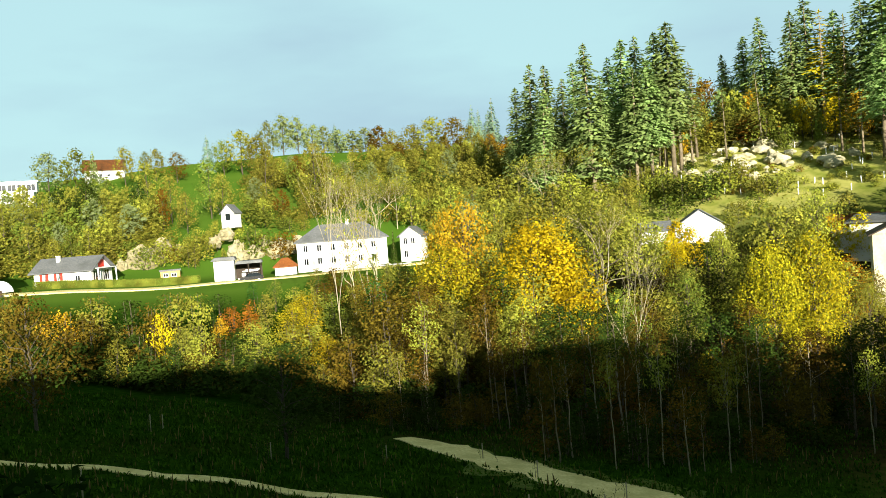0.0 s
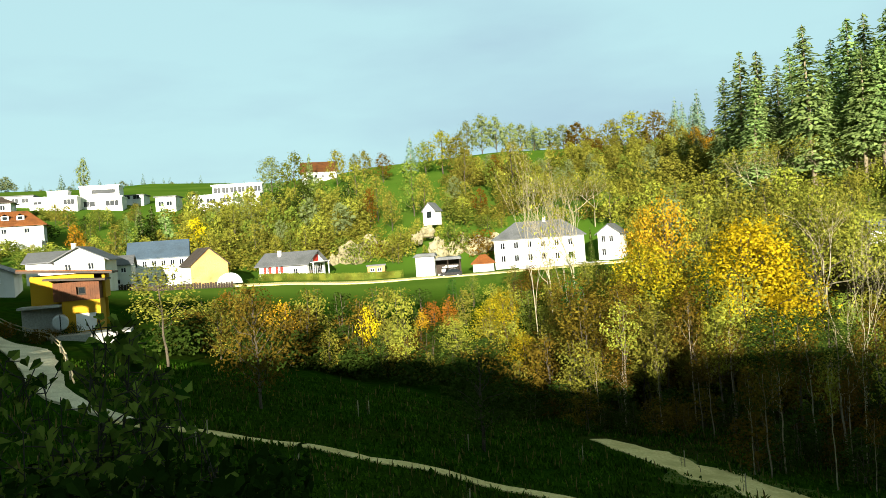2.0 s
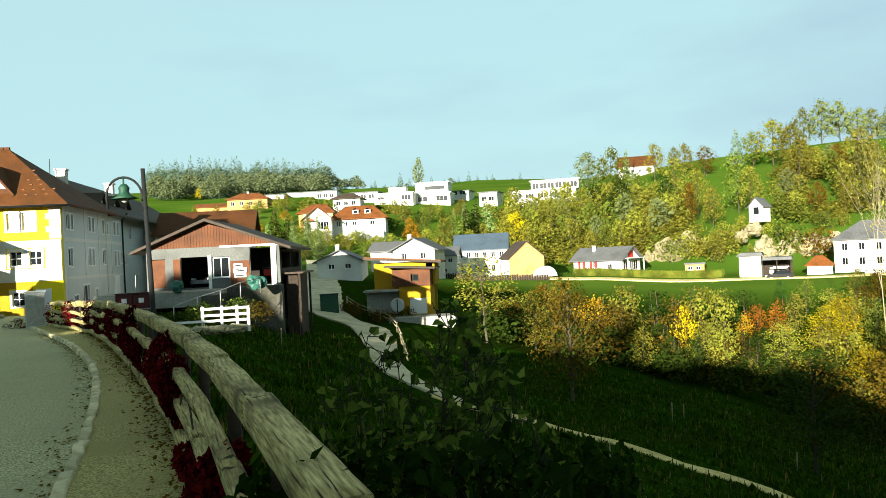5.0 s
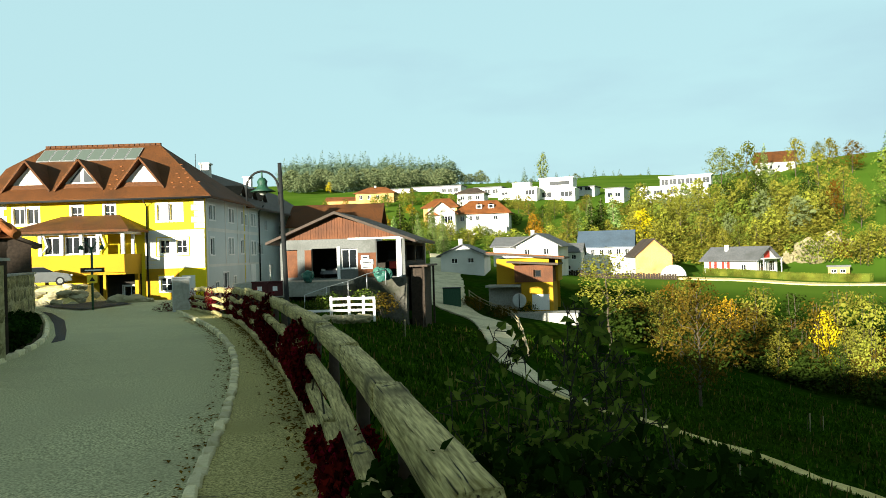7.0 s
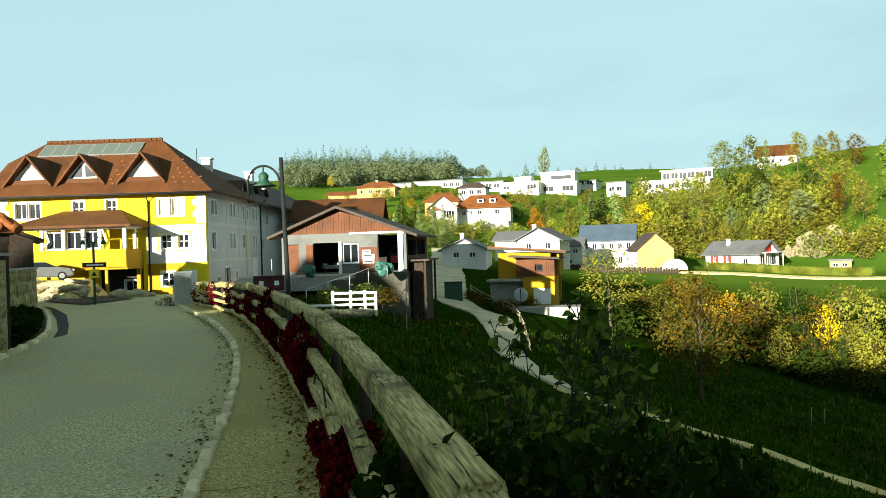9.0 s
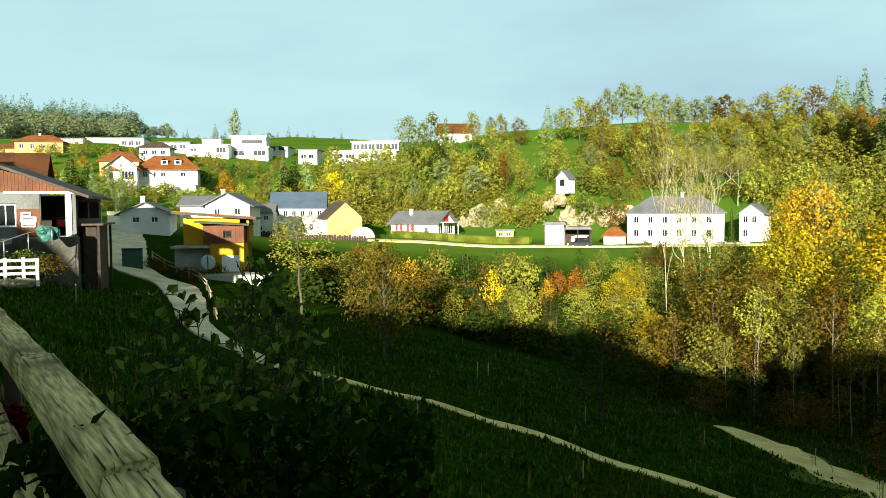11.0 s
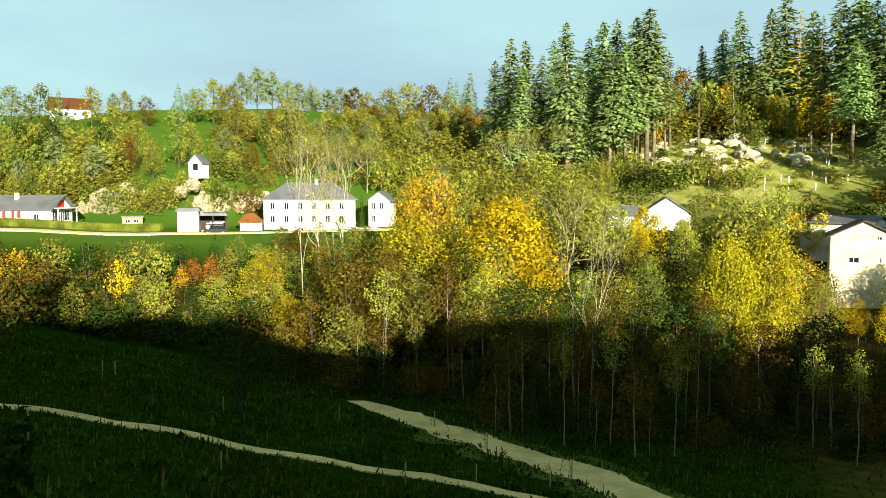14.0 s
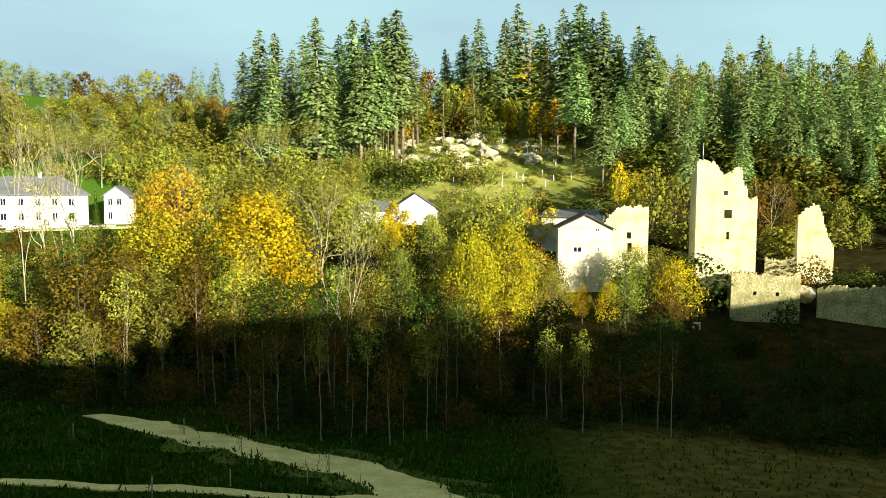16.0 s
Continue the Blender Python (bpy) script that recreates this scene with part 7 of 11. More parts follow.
# ---- buildings ----
def wall_bm(length, height, openings=(), thick=0.3, gable=None, foot=0.0):
    """A wall along x with its outer face at y = 0, real openings and an optional gable (apex x, apex height)."""
    bm = bmesh.new()
    us = sorted({0, length, *[o[0] for o in openings], *[o[2] for o in openings]})
    zs = sorted({-foot, height, *[o[1] for o in openings], *[o[3] for o in openings]})

    def quad(*c):
        bm.faces.new([bm.verts.new(p) for p in c])

    for u0, u1 in zip(us, us[1:]):
        for z0, z1 in zip(zs, zs[1:]):
            um, zm = (u0 + u1) / 2, (z0 + z1) / 2
            if any(o[0] < um < o[2] and o[1] < zm < o[3] for o in openings):
                continue
            quad((u0, 0, z0), (u1, 0, z0), (u1, 0, z1), (u0, 0, z1))
            quad((u1, thick, z0), (u0, thick, z0), (u0, thick, z1), (u1, thick, z1))
    for u0, z0, u1, z1 in openings:
        quad((u0, 0, z0), (u0, thick, z0), (u1, thick, z0), (u1, 0, z0))
        quad((u0, 0, z1), (u1, 0, z1), (u1, thick, z1), (u0, thick, z1))
        quad((u0, 0, z0), (u0, 0, z1), (u0, thick, z1), (u0, thick, z0))
        quad((u1, 0, z0), (u1, thick, z0), (u1, thick, z1), (u1, 0, z1))
    if gable:
        prism(bm, [(0, height), (length, height), gable], 0, thick)
    else:
        quad((0, 0, height), (length, 0, height), (length, thick, height), (0, thick, height))
    quad((0, 0, -foot), (0, 0, height), (0, thick, height), (0, thick, -foot))
    quad((length, 0, -foot), (length, thick, -foot), (length, thick, height), (length, 0, height))
    bmesh.ops.remove_doubles(bm, verts=bm.verts, dist=0.0005)
    bmesh.ops.recalc_face_normals(bm, faces=bm.faces)
    return bm


WINDOW_MESHES = {}


def window(parent, u, z, w, h, bars=1, cross=0, surround=0.0, frame_mat=None, pane_mat=None, depth=0.12, name="window", m=None):
    """A window set into its opening: frame with glazing bars, optional raised surround, glass, sill."""
    frame_mat, pane_mat = frame_mat or M["paint_white"], pane_mat or M["glass"]
    key = (w, h, bars, cross, surround, frame_mat.name, pane_mat.name)
    if key not in WINDOW_MESHES:
        f = 0.07
        us = [f] + [c for i in range(bars) for c in (w * (i + 1) / (bars + 1) - 0.035, w * (i + 1) / (bars + 1) + 0.035)] + [w - f]
        zs = [f] + [c for i in range(cross) for c in (h * (i + 1) / (cross + 1) - 0.02, h * (i + 1) / (cross + 1) + 0.02)] + [h - f]
        lights = [(u0, z0, u1, z1) for u0, u1 in zip(us[::2], us[1::2]) for z0, z1 in zip(zs[::2], zs[1::2])]
        sr = mesh_of("surround", wall_bm(w + 2 * surround, h + 2 * surround, [(surround, surround, w + surround, h + surround)], 0.05), frame_mat) if surround else None
        WINDOW_MESHES[key] = (mesh_of("window", wall_bm(w, h, lights, 0.06), frame_mat), mesh_of("pane", boxes((f, 0.025, f, w - f, 0.035, h - f)), pane_mat),
                              mesh_of("sill", boxes((-0.06, -depth - 0.08, -0.05, w + 0.06, -0.004, -0.003)), frame_mat), sr)
    fr, pn, sl_, sr = WINDOW_MESHES[key]
    a = new(name, fr)
    a.parent = parent
    for nm, me in (("pane", pn), ("sill", sl_), ("surround", sr)):
        if me:
            b = new(nm, me)
            b.parent = a
            if nm == "surround":
                b.matrix_basis = pose(-surround, -depth - 0.03, -surround)
    a.matrix_basis = (m or Matrix()) @ pose(u, depth, z)
    return a


def lots(*list_of):
    return list_of


def each(name, list_of, material, parent, label="", m=None):
    """One part for each box of the list."""
    return [part(name, boxes(b), material, parent, label, m) for b in list_of]


def roof_bm(w, d, eave, rise, over=0.5, thick=0.18, ridge="x", hip=0.0, kick=0.0):
    """A pitched roof slab over a plan (0..w, 0..d). hip: how far each ridge end is pulled in."""
    bm = bmesh.new()
    if ridge == "y":
        half, run0, run1 = w / 2, -over, d + over
    else:
        half, run0, run1 = d / 2, -over, w + over
    sl = rise / half
    lo = eave - sl * over
    if not hip:
        out = [(-over, lo), (half, eave + rise), (2 * half + over, lo), (2 * half + over, lo + thick), (half, eave + rise + thick), (-over, lo + thick)]
        prism(bm, out, run0, run1)
    else:
        r0, r1 = run0 + hip + over, run1 - hip - over
        rows = []
        for dz in (0, thick):
            rows.append([bm.verts.new(c) for c in ((-over, run0, lo + dz), (2 * half + over, run0, lo + dz), (2 * half + over, run1, lo + dz), (-over, run1, lo + dz), (half, r0, eave + rise + dz), (half, r1, eave + rise + dz))])
        for v, fl in ((rows[0], True), (rows[1], False)):
            for f in ((0, 1, 4), (1, 2, 5, 4), (2, 3, 5), (3, 0, 4, 5)):
                bm.faces.new([v[i] for i in (f[::-1] if fl else f)])
        for i in range(4):
            j = (i + 1) % 4
            bm.faces.new((rows[0][i], rows[0][j], rows[1][j], rows[1][i]))
    if ridge == "x":
        for v in bm.verts:
            v.co = Vector((v.co.y, v.co.x, v.co.z))
    bmesh.ops.recalc_face_normals(bm, faces=bm.faces)
    return bm


SIDE = {"front": lambda w, d: pose(0, 0, 0), "right": lambda w, d: pose(w, 0, 0, 0, 0, 90), "back": lambda w, d: pose(w, d, 0, 0, 0, 180), "left": lambda w, d: pose(0, d, 0, 0, 0, 270)}


def house(name, az, d, zb, w, dep, h, rot, walls, roof, rise, label, ridge="x", over=0.5, hip=0.0, wins=None, surround=0.0, foot=3.0, chimney=None, category="house", group="", flat=False, doors=None):
    """A house whose front centre stands at a bearing and distance, turned by rot from facing the path."""
    p = at(az, d, zb)
    m = pose(p.x, p.y, p.z, 0, 0, az + rot) @ pose(-w / 2, 0, 0)
    e = empty(name, m, label, category, group)
    wins, doors = wins or {}, doors or {}
    for side in SIDE:
        length = w if side in ("front", "back") else dep
        sm = SIDE[side](w, dep)
        inset = 0 if side in ("front", "back") else 0.3
        ops = [(u - inset, z, u - inset + ww, z + hh) for u, z, ww, hh, *_ in wins.get(side, [])] + [(u - inset, z, u - inset + ww, z + hh) for u, z, ww, hh, *_ in doors.get(side, [])]
        gab = None
        if not hip and not flat and ((ridge == "x" and side in ("left", "right")) or (ridge == "y" and side in ("front", "back"))):
            gab = (length / 2 - inset, h + rise - 0.02)
        wall_mat = walls.get(side, walls["all"]) if isinstance(walls, dict) else walls
        bm = wall_bm(length - 2 * inset, h, ops, 0.3, gab, foot)
        part("wall", bm, wall_mat, e, m=sm @ pose(inset, 0, 0))
        for u, z, ww, hh, *o in wins.get(side, []):
            window(e, u, z, ww, hh, *(o or [1]), surround=surround, m=sm)
        for u, z, ww, hh, *o in doors.get(side, []):
            bm = boxes((0, 0.1, 0, ww, 0.16, hh), (0.08, 0.085, 0.1, ww - 0.08, 0.1, hh - 0.1))
            part("door", bm, o[0] if o else M["paint_white"], e, m=sm @ pose(u, 0, z))
    part("inner_floor", boxes((0.3, 0.3, h - 0.12, w - 0.3, dep - 0.3, h - 0.02), (0.3, 0.3, -0.1, w - 0.3, dep - 0.3, 0.0)), M["dark_in"], e)
    if flat:
        part("roof", boxes((-over, -over, h, w + over, dep + over, h + 0.3)), roof, e)
    else:
        part("roof", roof_bm(w, dep, h, rise, over, 0.16, ridge, hip), roof, e)
    if chimney:
        cx, cy, ch = chimney
        part("chimney", boxes((cx, cy, h, cx + 0.55, cy + 0.55, ch), (cx - 0.06, cy - 0.06, ch, cx + 0.61, cy + 0.61, ch + 0.1)), M["plaster_white"], e)
    return e


def row_of(n, u0, step, z, w, h, *o):
    return [(u0 + i * step, z, w, h, *o) for i in range(n)]


# the yellow guest house: front block with a hipped roof
WHITE, GREY = M["plaster_white"], M["plaster_grey"]
GH_W, GH_D, GH_H = 15.7, 11.0, 8.1
pA = at(64.1, 60, -2.9)
GH_M = pose(pA.x, pA.y, pA.z, 0, 0, 46) @ pose(-GH_W, 0, 0)
gh = empty("guest_house", GH_M, "yellow and white rendered guest house with a brown tiled hipped roof", "house")
FR = [(1.3, 6.0, 0.85, 1.2), (2.35, 6.0, 0.85, 1.2), (5.7, 6.1, 0.8, 1.15), (8.2, 6.15, 0.75, 1.15), (12.15, 6.0, 0.85, 1.2), (13.15, 6.0, 0.85, 1.2),
      (12.25, 3.5, 0.8, 1.05), (13.55, 3.5, 0.8, 1.05), (12.3, 0.7, 0.85, 1.0)]
part("wall", wall_bm(GH_W, GH_H, [(u, z, u + w, z + h) for u, z, w, h in FR], foot=1.0), M["plaster_yellow"], gh, "bright yellow rendered front wall")
for i, (u, z, w, h) in enumerate(FR):
    window(gh, u, z, w, h, 1, 0 if i in (0, 1) else 1, 0.14, pane_mat=M["curtain"] if i in (4, 5) else None)
# white plastered lower right part, boarded, with quoins at the corners
each("facing_board", lots(*[(11.2, -0.05, 2.4 + 0.32 * i, 12.02, -0.002, 2.7 + 0.32 * i) for i in range(9)] + [(14.6, -0.05, 2.4 + 0.32 * i, 15.68, -0.002, 2.7 + 0.32 * i) for i in range(9)]
                    + [(12.02, -0.05, 2.4, 14.6, -0.002, 3.3), (12.02, -0.05, 4.75, 14.6, -0.002, 5.26), (13.22, -0.05, 3.3, 13.4, -0.002, 4.75)]), WHITE, gh, "white boarded facing")
each("quoin", lots(*[(14.95 - 0.22 * (i % 2), -0.06, 5.35 + 0.45 * i, 15.72, -0.003, 5.76 + 0.45 * i) for i in range(6)] + [(-0.02, -0.06, 4.9 + 0.45 * i, 0.6 + 0.22 * (i % 2), -0.003, 5.31 + 0.45 * i) for i in range(7)]), WHITE, gh)
part("door", boxes((13.9, -0.04, 0.2, 14.9, 0.05, 1.85), (14.0, -0.06, 0.3, 14.8, -0.04, 1.75)), M["paint_white"], gh)
# side wall, pale grey with white bands
SD = [(1.1, 6.05, 0.75, 1.1), (2.1, 6.05, 0.45, 1.1), (6.1, 6.05, 0.65, 1.1), (6.95, 6.05, 0.65, 1.1), (9.75, 6.0, 0.6, 1.1), (11.1, 6.0, 0.5, 0.9), (13.0, 6.0, 0.75, 1.1), (14.0, 6.0, 0.75, 1.1),
      (1.2, 3.35, 1.0, 1.3), (5.9, 3.4, 0.7, 1.3), (6.75, 3.4, 0.7, 1.3), (9.6, 3.45, 0.9, 1.2), (13.0, 3.35, 0.7, 1.2), (13.9, 3.35, 0.7, 1.2), (15.2, 3.5, 0.4, 1.0),
      (2.3, 0.6, 0.8, 0.6), (4.3, 0.6, 1.5, 1.3), (7.2, 0.6, 0.7, 0.9)]
SIDE_M = pose(GH_W, 0, 0, 0, 0, 90)
part("wall", wall_bm(15.9 - 0.3, GH_H, [(u - 0.3, z, u - 0.3 + w, z + h) for u, z, w, h in SD], foot=2.0), GREY, gh, "pale grey rendered side wall", m=SIDE_M @ pose(0.3, 0, 0))
for u, z, w, h in SD:
    window(gh, u, z, w, h, 1, 0, 0.1, m=SIDE_M)
each("band", lots((0.3, -0.03, 5.15, 15.85, -0.003, 5.42), (0.3, -0.03, 2.42, 15.85, -0.003, 2.62), (0.3, -0.035, -1.0, 0.62, -0.004, 8.0), (5.1, -0.034, 2.62, 5.28, -0.004, 8.0), (8.6, -0.034, 2.62, 8.78, -0.004, 8.0), (12.2, -0.034, 2.62, 12.38, -0.004, 8.0)), WHITE, gh, "white band", m=SIDE_M)
part("door", boxes((12.6, -0.05, 0.0, 14.3, 0.02, 2.5), (12.8, -0.07, 0.1, 14.1, -0.05, 2.35)), M["paint_white"], gh, m=SIDE_M)
part("wall", wall_bm(GH_D - 0.6, GH_H, (), foot=1.0), M["plaster_yellow"], gh, m=pose(0, GH_D - 0.3, 0, 0, 0, 270))
part("wall", wall_bm(GH_W, GH_H, (), foot=1.0), M["plaster_yellow"], gh, m=pose(GH_W, GH_D, 0, 0, 0, 180))
part("ceiling", boxes((0.3, 0.3, GH_H - 0.2, GH_W - 0.3, GH_D - 0.3, GH_H - 0.05), (0.3, 0.3, 5.1, GH_W - 0.3, GH_D - 0.3, 5.2), (0.3, 0.3, 2.4, GH_W - 0.3, GH_D - 0.3, 2.5)), M["dark_in"], gh)
RT, RLO = GH_H + 4.25, GH_H - 0.58
bm = bmesh.new()
rows = []
for dz in (0, 0.2):     # hipped at the right end, half-hipped at the left
    rows.append([bm.verts.new(c) for c in ((-0.9, -0.75, RLO + dz), (GH_W + 0.75, -0.75, RLO + dz), (GH_W + 0.75, GH_D + 0.75, RLO + dz), (-0.9, GH_D + 0.75, RLO + dz),
                                           (-0.9, 3.0, RLO + 2.9 + dz), (-0.9, GH_D - 3.0, RLO + 2.9 + dz), (1.1, 5.5, RT + dz), (10.4, 5.5, RT + dz))])
for v, fl in ((rows[0], True), (rows[1], False)):
    for f in ((0, 1, 7, 6, 4), (1, 2, 7), (2, 3, 5, 6, 7), (4, 6, 5)):
        bm.faces.new([v[k] for k in (f[::-1] if fl else f)])
for k, l in ((0, 1), (1, 2), (2, 3), (3, 5), (5, 4), (4, 0)):
    bm.faces.new((rows[0][k], rows[0][l], rows[1][l], rows[1][k]))
bmesh.ops.recalc_face_normals(bm, faces=bm.faces)
gh_roof = part("roof", bm, M["tile_red"], gh, "brown and orange clay tile roof")
part("gable", prism(bmesh.new(), [(0.0, GH_H + 0.004), (GH_D, GH_H + 0.004), (GH_D - 3.1, GH_H + 2.1), (3.1, GH_H + 2.1)], -0.3, 0.0), M["plaster_yellow"], gh, m=pose(0, 0, 0, 0, 0, 90))
pitch = 4.25 / (GH_D / 2)


def roof_pt(u, y, lift=0.0):
    return Vector((u, y, GH_H + 0.2 + y * pitch + lift))


# solar panels, ridge tiles, snow hooks, gutter
slope_m = math.degrees(math.atan(pitch))
for i in range(8):
    q = roof_pt(1.15 + i * 1.02, 3.62)
    pm = pose(q.x, q.y, q.z, slope_m, 0, 0)
    sp = part("solar_panel", boxes((0, 0, 0.03, 0.98, 1.75, 0.11)), M["metal_grey"], gh, "grey framed glass solar panel", m=pm)
    part("glass", boxes((0.05, 0.05, 0.11, 0.93, 1.70, 0.118)), M["solar"], sp)
for i, u in enumerate((0.4, 4.45, 9.05)):
    # triangular dormers
    wdt, hgt, y0 = 3.5, 1.85, 0.55
    z0 = GH_H + 0.2 + y0 * pitch
    dm = empty("dormer", pose(u + wdt / 2, y0, z0))
    dm.parent = gh
    back = hgt / pitch
    bm = bmesh.new()
    for sgn in (-1, 1):
        a, b, c = Vector((sgn * (wdt / 2 + 0.08), -0.45, -0.35)), Vector((0, -0.45, hgt + 0.12)), Vector((0, back + 0.3, hgt + 0.12))
        dd = Vector((sgn * (wdt / 2 + 0.08), -0.2, -0.35))
        lower = [bm.verts.new(v) for v in (a, b, c, dd)]
        upper = [bm.verts.new(v + Vector((sgn * 0.05, 0, 0.16))) for v in (a, b, c, dd)]
        bm.faces.new(lower)
        bm.faces.new(upper[::-1])
        for k in range(4):
            bm.faces.new((lower[k], upper[k], upper[(k + 1) % 4], lower[(k + 1) % 4]))
    bmesh.ops.recalc_face_normals(bm, faces=bm.faces)
    part("dormer_roof", bm, M["tile_red"], dm)
    bm = prism(bmesh.new(), [(-wdt / 2 * 0.78, 0.30), (wdt / 2 * 0.78, 0.30), (0, hgt - 0.15)], 0.22, 0.34)
    part("dormer_front", bm, WHITE, dm)
    for sgn in (-1, 1):
        bm = prism(bmesh.new(), [(sgn * 0.14, 0.42), (sgn * (0.95 if i == 1 else 0.8), 0.42), (sgn * 0.14, 1.40)], 0.19, 0.215)
        part("dormer_pane", bm, M["glass"] if i == 1 else M["curtain"], dm)
    part("apron", boxes((-wdt / 2 * 0.9, -0.08, -0.12, wdt / 2 * 0.9, 0.26, 0.26)), M["tile_red"], dm)
bm = bmesh.new()
for a, b in (((1.2, 5.5), (10.3, 5.5)),):
    for i in range(22):
        f = a[0] + (b[0] - a[0]) * i / 21
        box(bm, f - 0.19, 5.36, GH_H + 4.25 + 0.12, f + 0.19, 5.64, GH_H + 4.25 + 0.32)
part("ridge_tiles", bm, M["tile_red"], gh)
bm = bmesh.new()
for r in range(9):
    for i in range(22):
        y = 0.2 + r * 0.52
        u = 0.5 + i * 0.68 + (r % 2) * 0.34
        if abs(y) < 5 and u > y * 0.75 and u < GH_W - y * 0.75 and r < 6 and not any(abs(u - c) < 1.9 for c in (2.2, 6.25, 10.85)):
            q = roof_pt(u, y, 0.01)
            box(bm, q.x - 0.09, q.y, q.z, q.x + 0.09, q.y + 0.07, q.z + 0.07)
part("snow_hooks", bm, M["tile_orange"], gh, "row of orange snow hooks")
bm = tube(bmesh.new(), [(-0.7, -0.82, GH_H - 0.5), (GH_W + 0.7, -0.82, GH_H - 0.5)], 0.08)
tube(bm, [(11.4, -0.8, GH_H - 0.5), (11.4, -0.12, GH_H - 1.0), (11.4, -0.12, 0)], 0.06)
part("gutter", bm, M["metal_dark"], gh)
part("gutter", tube(bmesh.new(), [(15.6, -0.6, 8.0), (15.6, -0.12, 7.4), (15.6, -0.12, 0.4)], 0.07), M["metal_dark"], gh, m=SIDE_M)
# raised forecourt with a rubble bank


def bank(u, y):
    """Height of the forecourt over the house's foot, with a bank along its front and end."""
    e0, e1 = min(1.0, max(0.0, (y + 9.0) / 2.4)), min(1.0, max(0.0, (10.4 - u) / 2.2))
    return -0.25 + 1.75 * e0 * e0 * (3 - 2 * e0) * e1 * e1 * (3 - 2 * e1) + 0.06 * noise.noise((u * 1.7, y * 1.7, 3))


bm = bmesh.new()
rows = [[bm.verts.new((-9.0 + i * 0.55, -9.4 + j * 0.42, bank(-9.0 + i * 0.55, -9.4 + j * 0.42))) for j in range(16)] for i in range(37)]
for p, q in zip(rows, rows[1:]):
    for j in range(15):
        bm.faces.new((p[j], q[j], q[j + 1], p[j + 1]))
part("forecourt", bm, M["gravel"], gh, "pale gravel forecourt on a bank")
# flat dark panel on the wall stands in for shade under the porch
part("porch_recess", boxes((7.7, -0.03, -0.4, 10.88, -0.005, 2.09)), M["dark_in"], gh, "dark panel for the shade under the porch")
# closed porch on posts with its own roof
PX0, PX1, PY = 3.3, 10.9, -3.0
part("porch_wall", boxes((PX0, PY, 2.25, PX1, PY + 0.16, 3.55), (PX1 - 0.16, PY + 0.16, 2.25, PX1, -0.02, 3.55), (PX0, PY + 0.16, 2.1, PX1, -0.02, 2.25)), M["plaster_ochre"], gh, "ochre rendered parapet")
each("porch_post", lots(*[(u, PY, 3.553, u + 0.22, PY + 0.2, 5.0) for u in (PX0, 4.75, 6.3, 7.7, 8.9, PX1 - 0.22)] + [(PX1 - 0.2, -1.3, 3.553, PX1 - 0.02, -1.1, 5.0)]), M["paint_white"], gh, "white carved post")
for u in (4.9, 9.0):   # carved braces
    part("brace", tube(bmesh.new(), [(u, PY + 0.08, 3.6), (u + 0.45, PY + 0.08, 4.2), (u + 0.2, PY + 0.08, 5.0)], 0.07, 6), M["paint_white"], gh)
each("porch_panel", lots((PX0 + 0.9, PY + 0.3, 3.553, 4.7, PY + 0.35, 4.95), (9.2, PY + 0.3, 3.553, 9.6, PY + 0.35, 4.95)), M["plaster_yellow"], gh)
for u in (4.9, 6.4, 7.7):
    window(gh, u + 0.1, 3.62, 1.15, 1.25, 1, 0, m=pose(0, PY + 0.25, 0))
part("porch_lintel", boxes((PX0, PY - 0.05, 5.0, PX1 + 0.03, PY + 0.22, 5.2), (PX1 - 0.2, PY + 0.22, 5.0, PX1 + 0.03, -0.02, 5.2)), M["paint_white"], gh)
bm = bmesh.new()
pr = [(PX0 - 0.5, PY - 0.6, 5.12), (PX1 + 0.6, PY - 0.6, 5.12), (PX1 + 0.6, 0, 5.12), (PX1 - 1.6, 0, 6.35), (PX0 + 1.7, 0, 6.35), (PX0 - 0.5, 0, 5.12)]
lo = [bm.verts.new(c) for c in pr]
hi = [bm.verts.new((c[0], c[1], c[2] + 0.18)) for c in pr]
for v, fl in ((lo, 1), (hi, 0)):
    for f in ((0, 1, 3, 4), (1, 2, 3), (0, 4, 5)):
        bm.faces.new([v[i] for i in (f[::-1] if fl else f)])
for i in range(6):
    bm.faces.new((lo[i], lo[(i + 1) % 6], hi[(i + 1) % 6], hi[i]))
bmesh.ops.recalc_face_normals(bm, faces=bm.faces)
part("porch_roof", bm, M["tile_red"], gh, "clay tile porch roof")
each("porch_pier", lots((9.2, PY + 0.3, -0.6, 9.4, PY + 0.5, 2.1), (5.0, PY + 0.3, -0.6, 5.2, PY + 0.5, 2.1), (10.6, -0.6, -0.6, 10.88, -0.3, 2.1)), M["plaster_ochre"], gh)
window(gh, 9.6, 0.3, 1.1, 0.9, 1, 0, 0.08, m=pose(0, -0.3, 0))
# shade on the yellow base, put in as darker ochre facing
each("ochre_base", lots((11.2, -0.035, -0.8, 14.1, -0.002, 0.6), (11.2, -0.035, 0.6, 12.1, -0.002, 2.38), (13.3, -0.035, 0.6, 13.7, -0.002, 2.38), (12.1, -0.035, 1.95, 13.3, -0.002, 2.38)), M["plaster_ochre"], gh)
# rear wing along the lane
part("roof", roof_bm(11.0, 36.0, 7.9, 3.5, 0.6, 0.2, "y"), M["tile_dark"], gh, "dark tiled wing roof", m=pose(GH_W - 11.0, 10.6, 0))
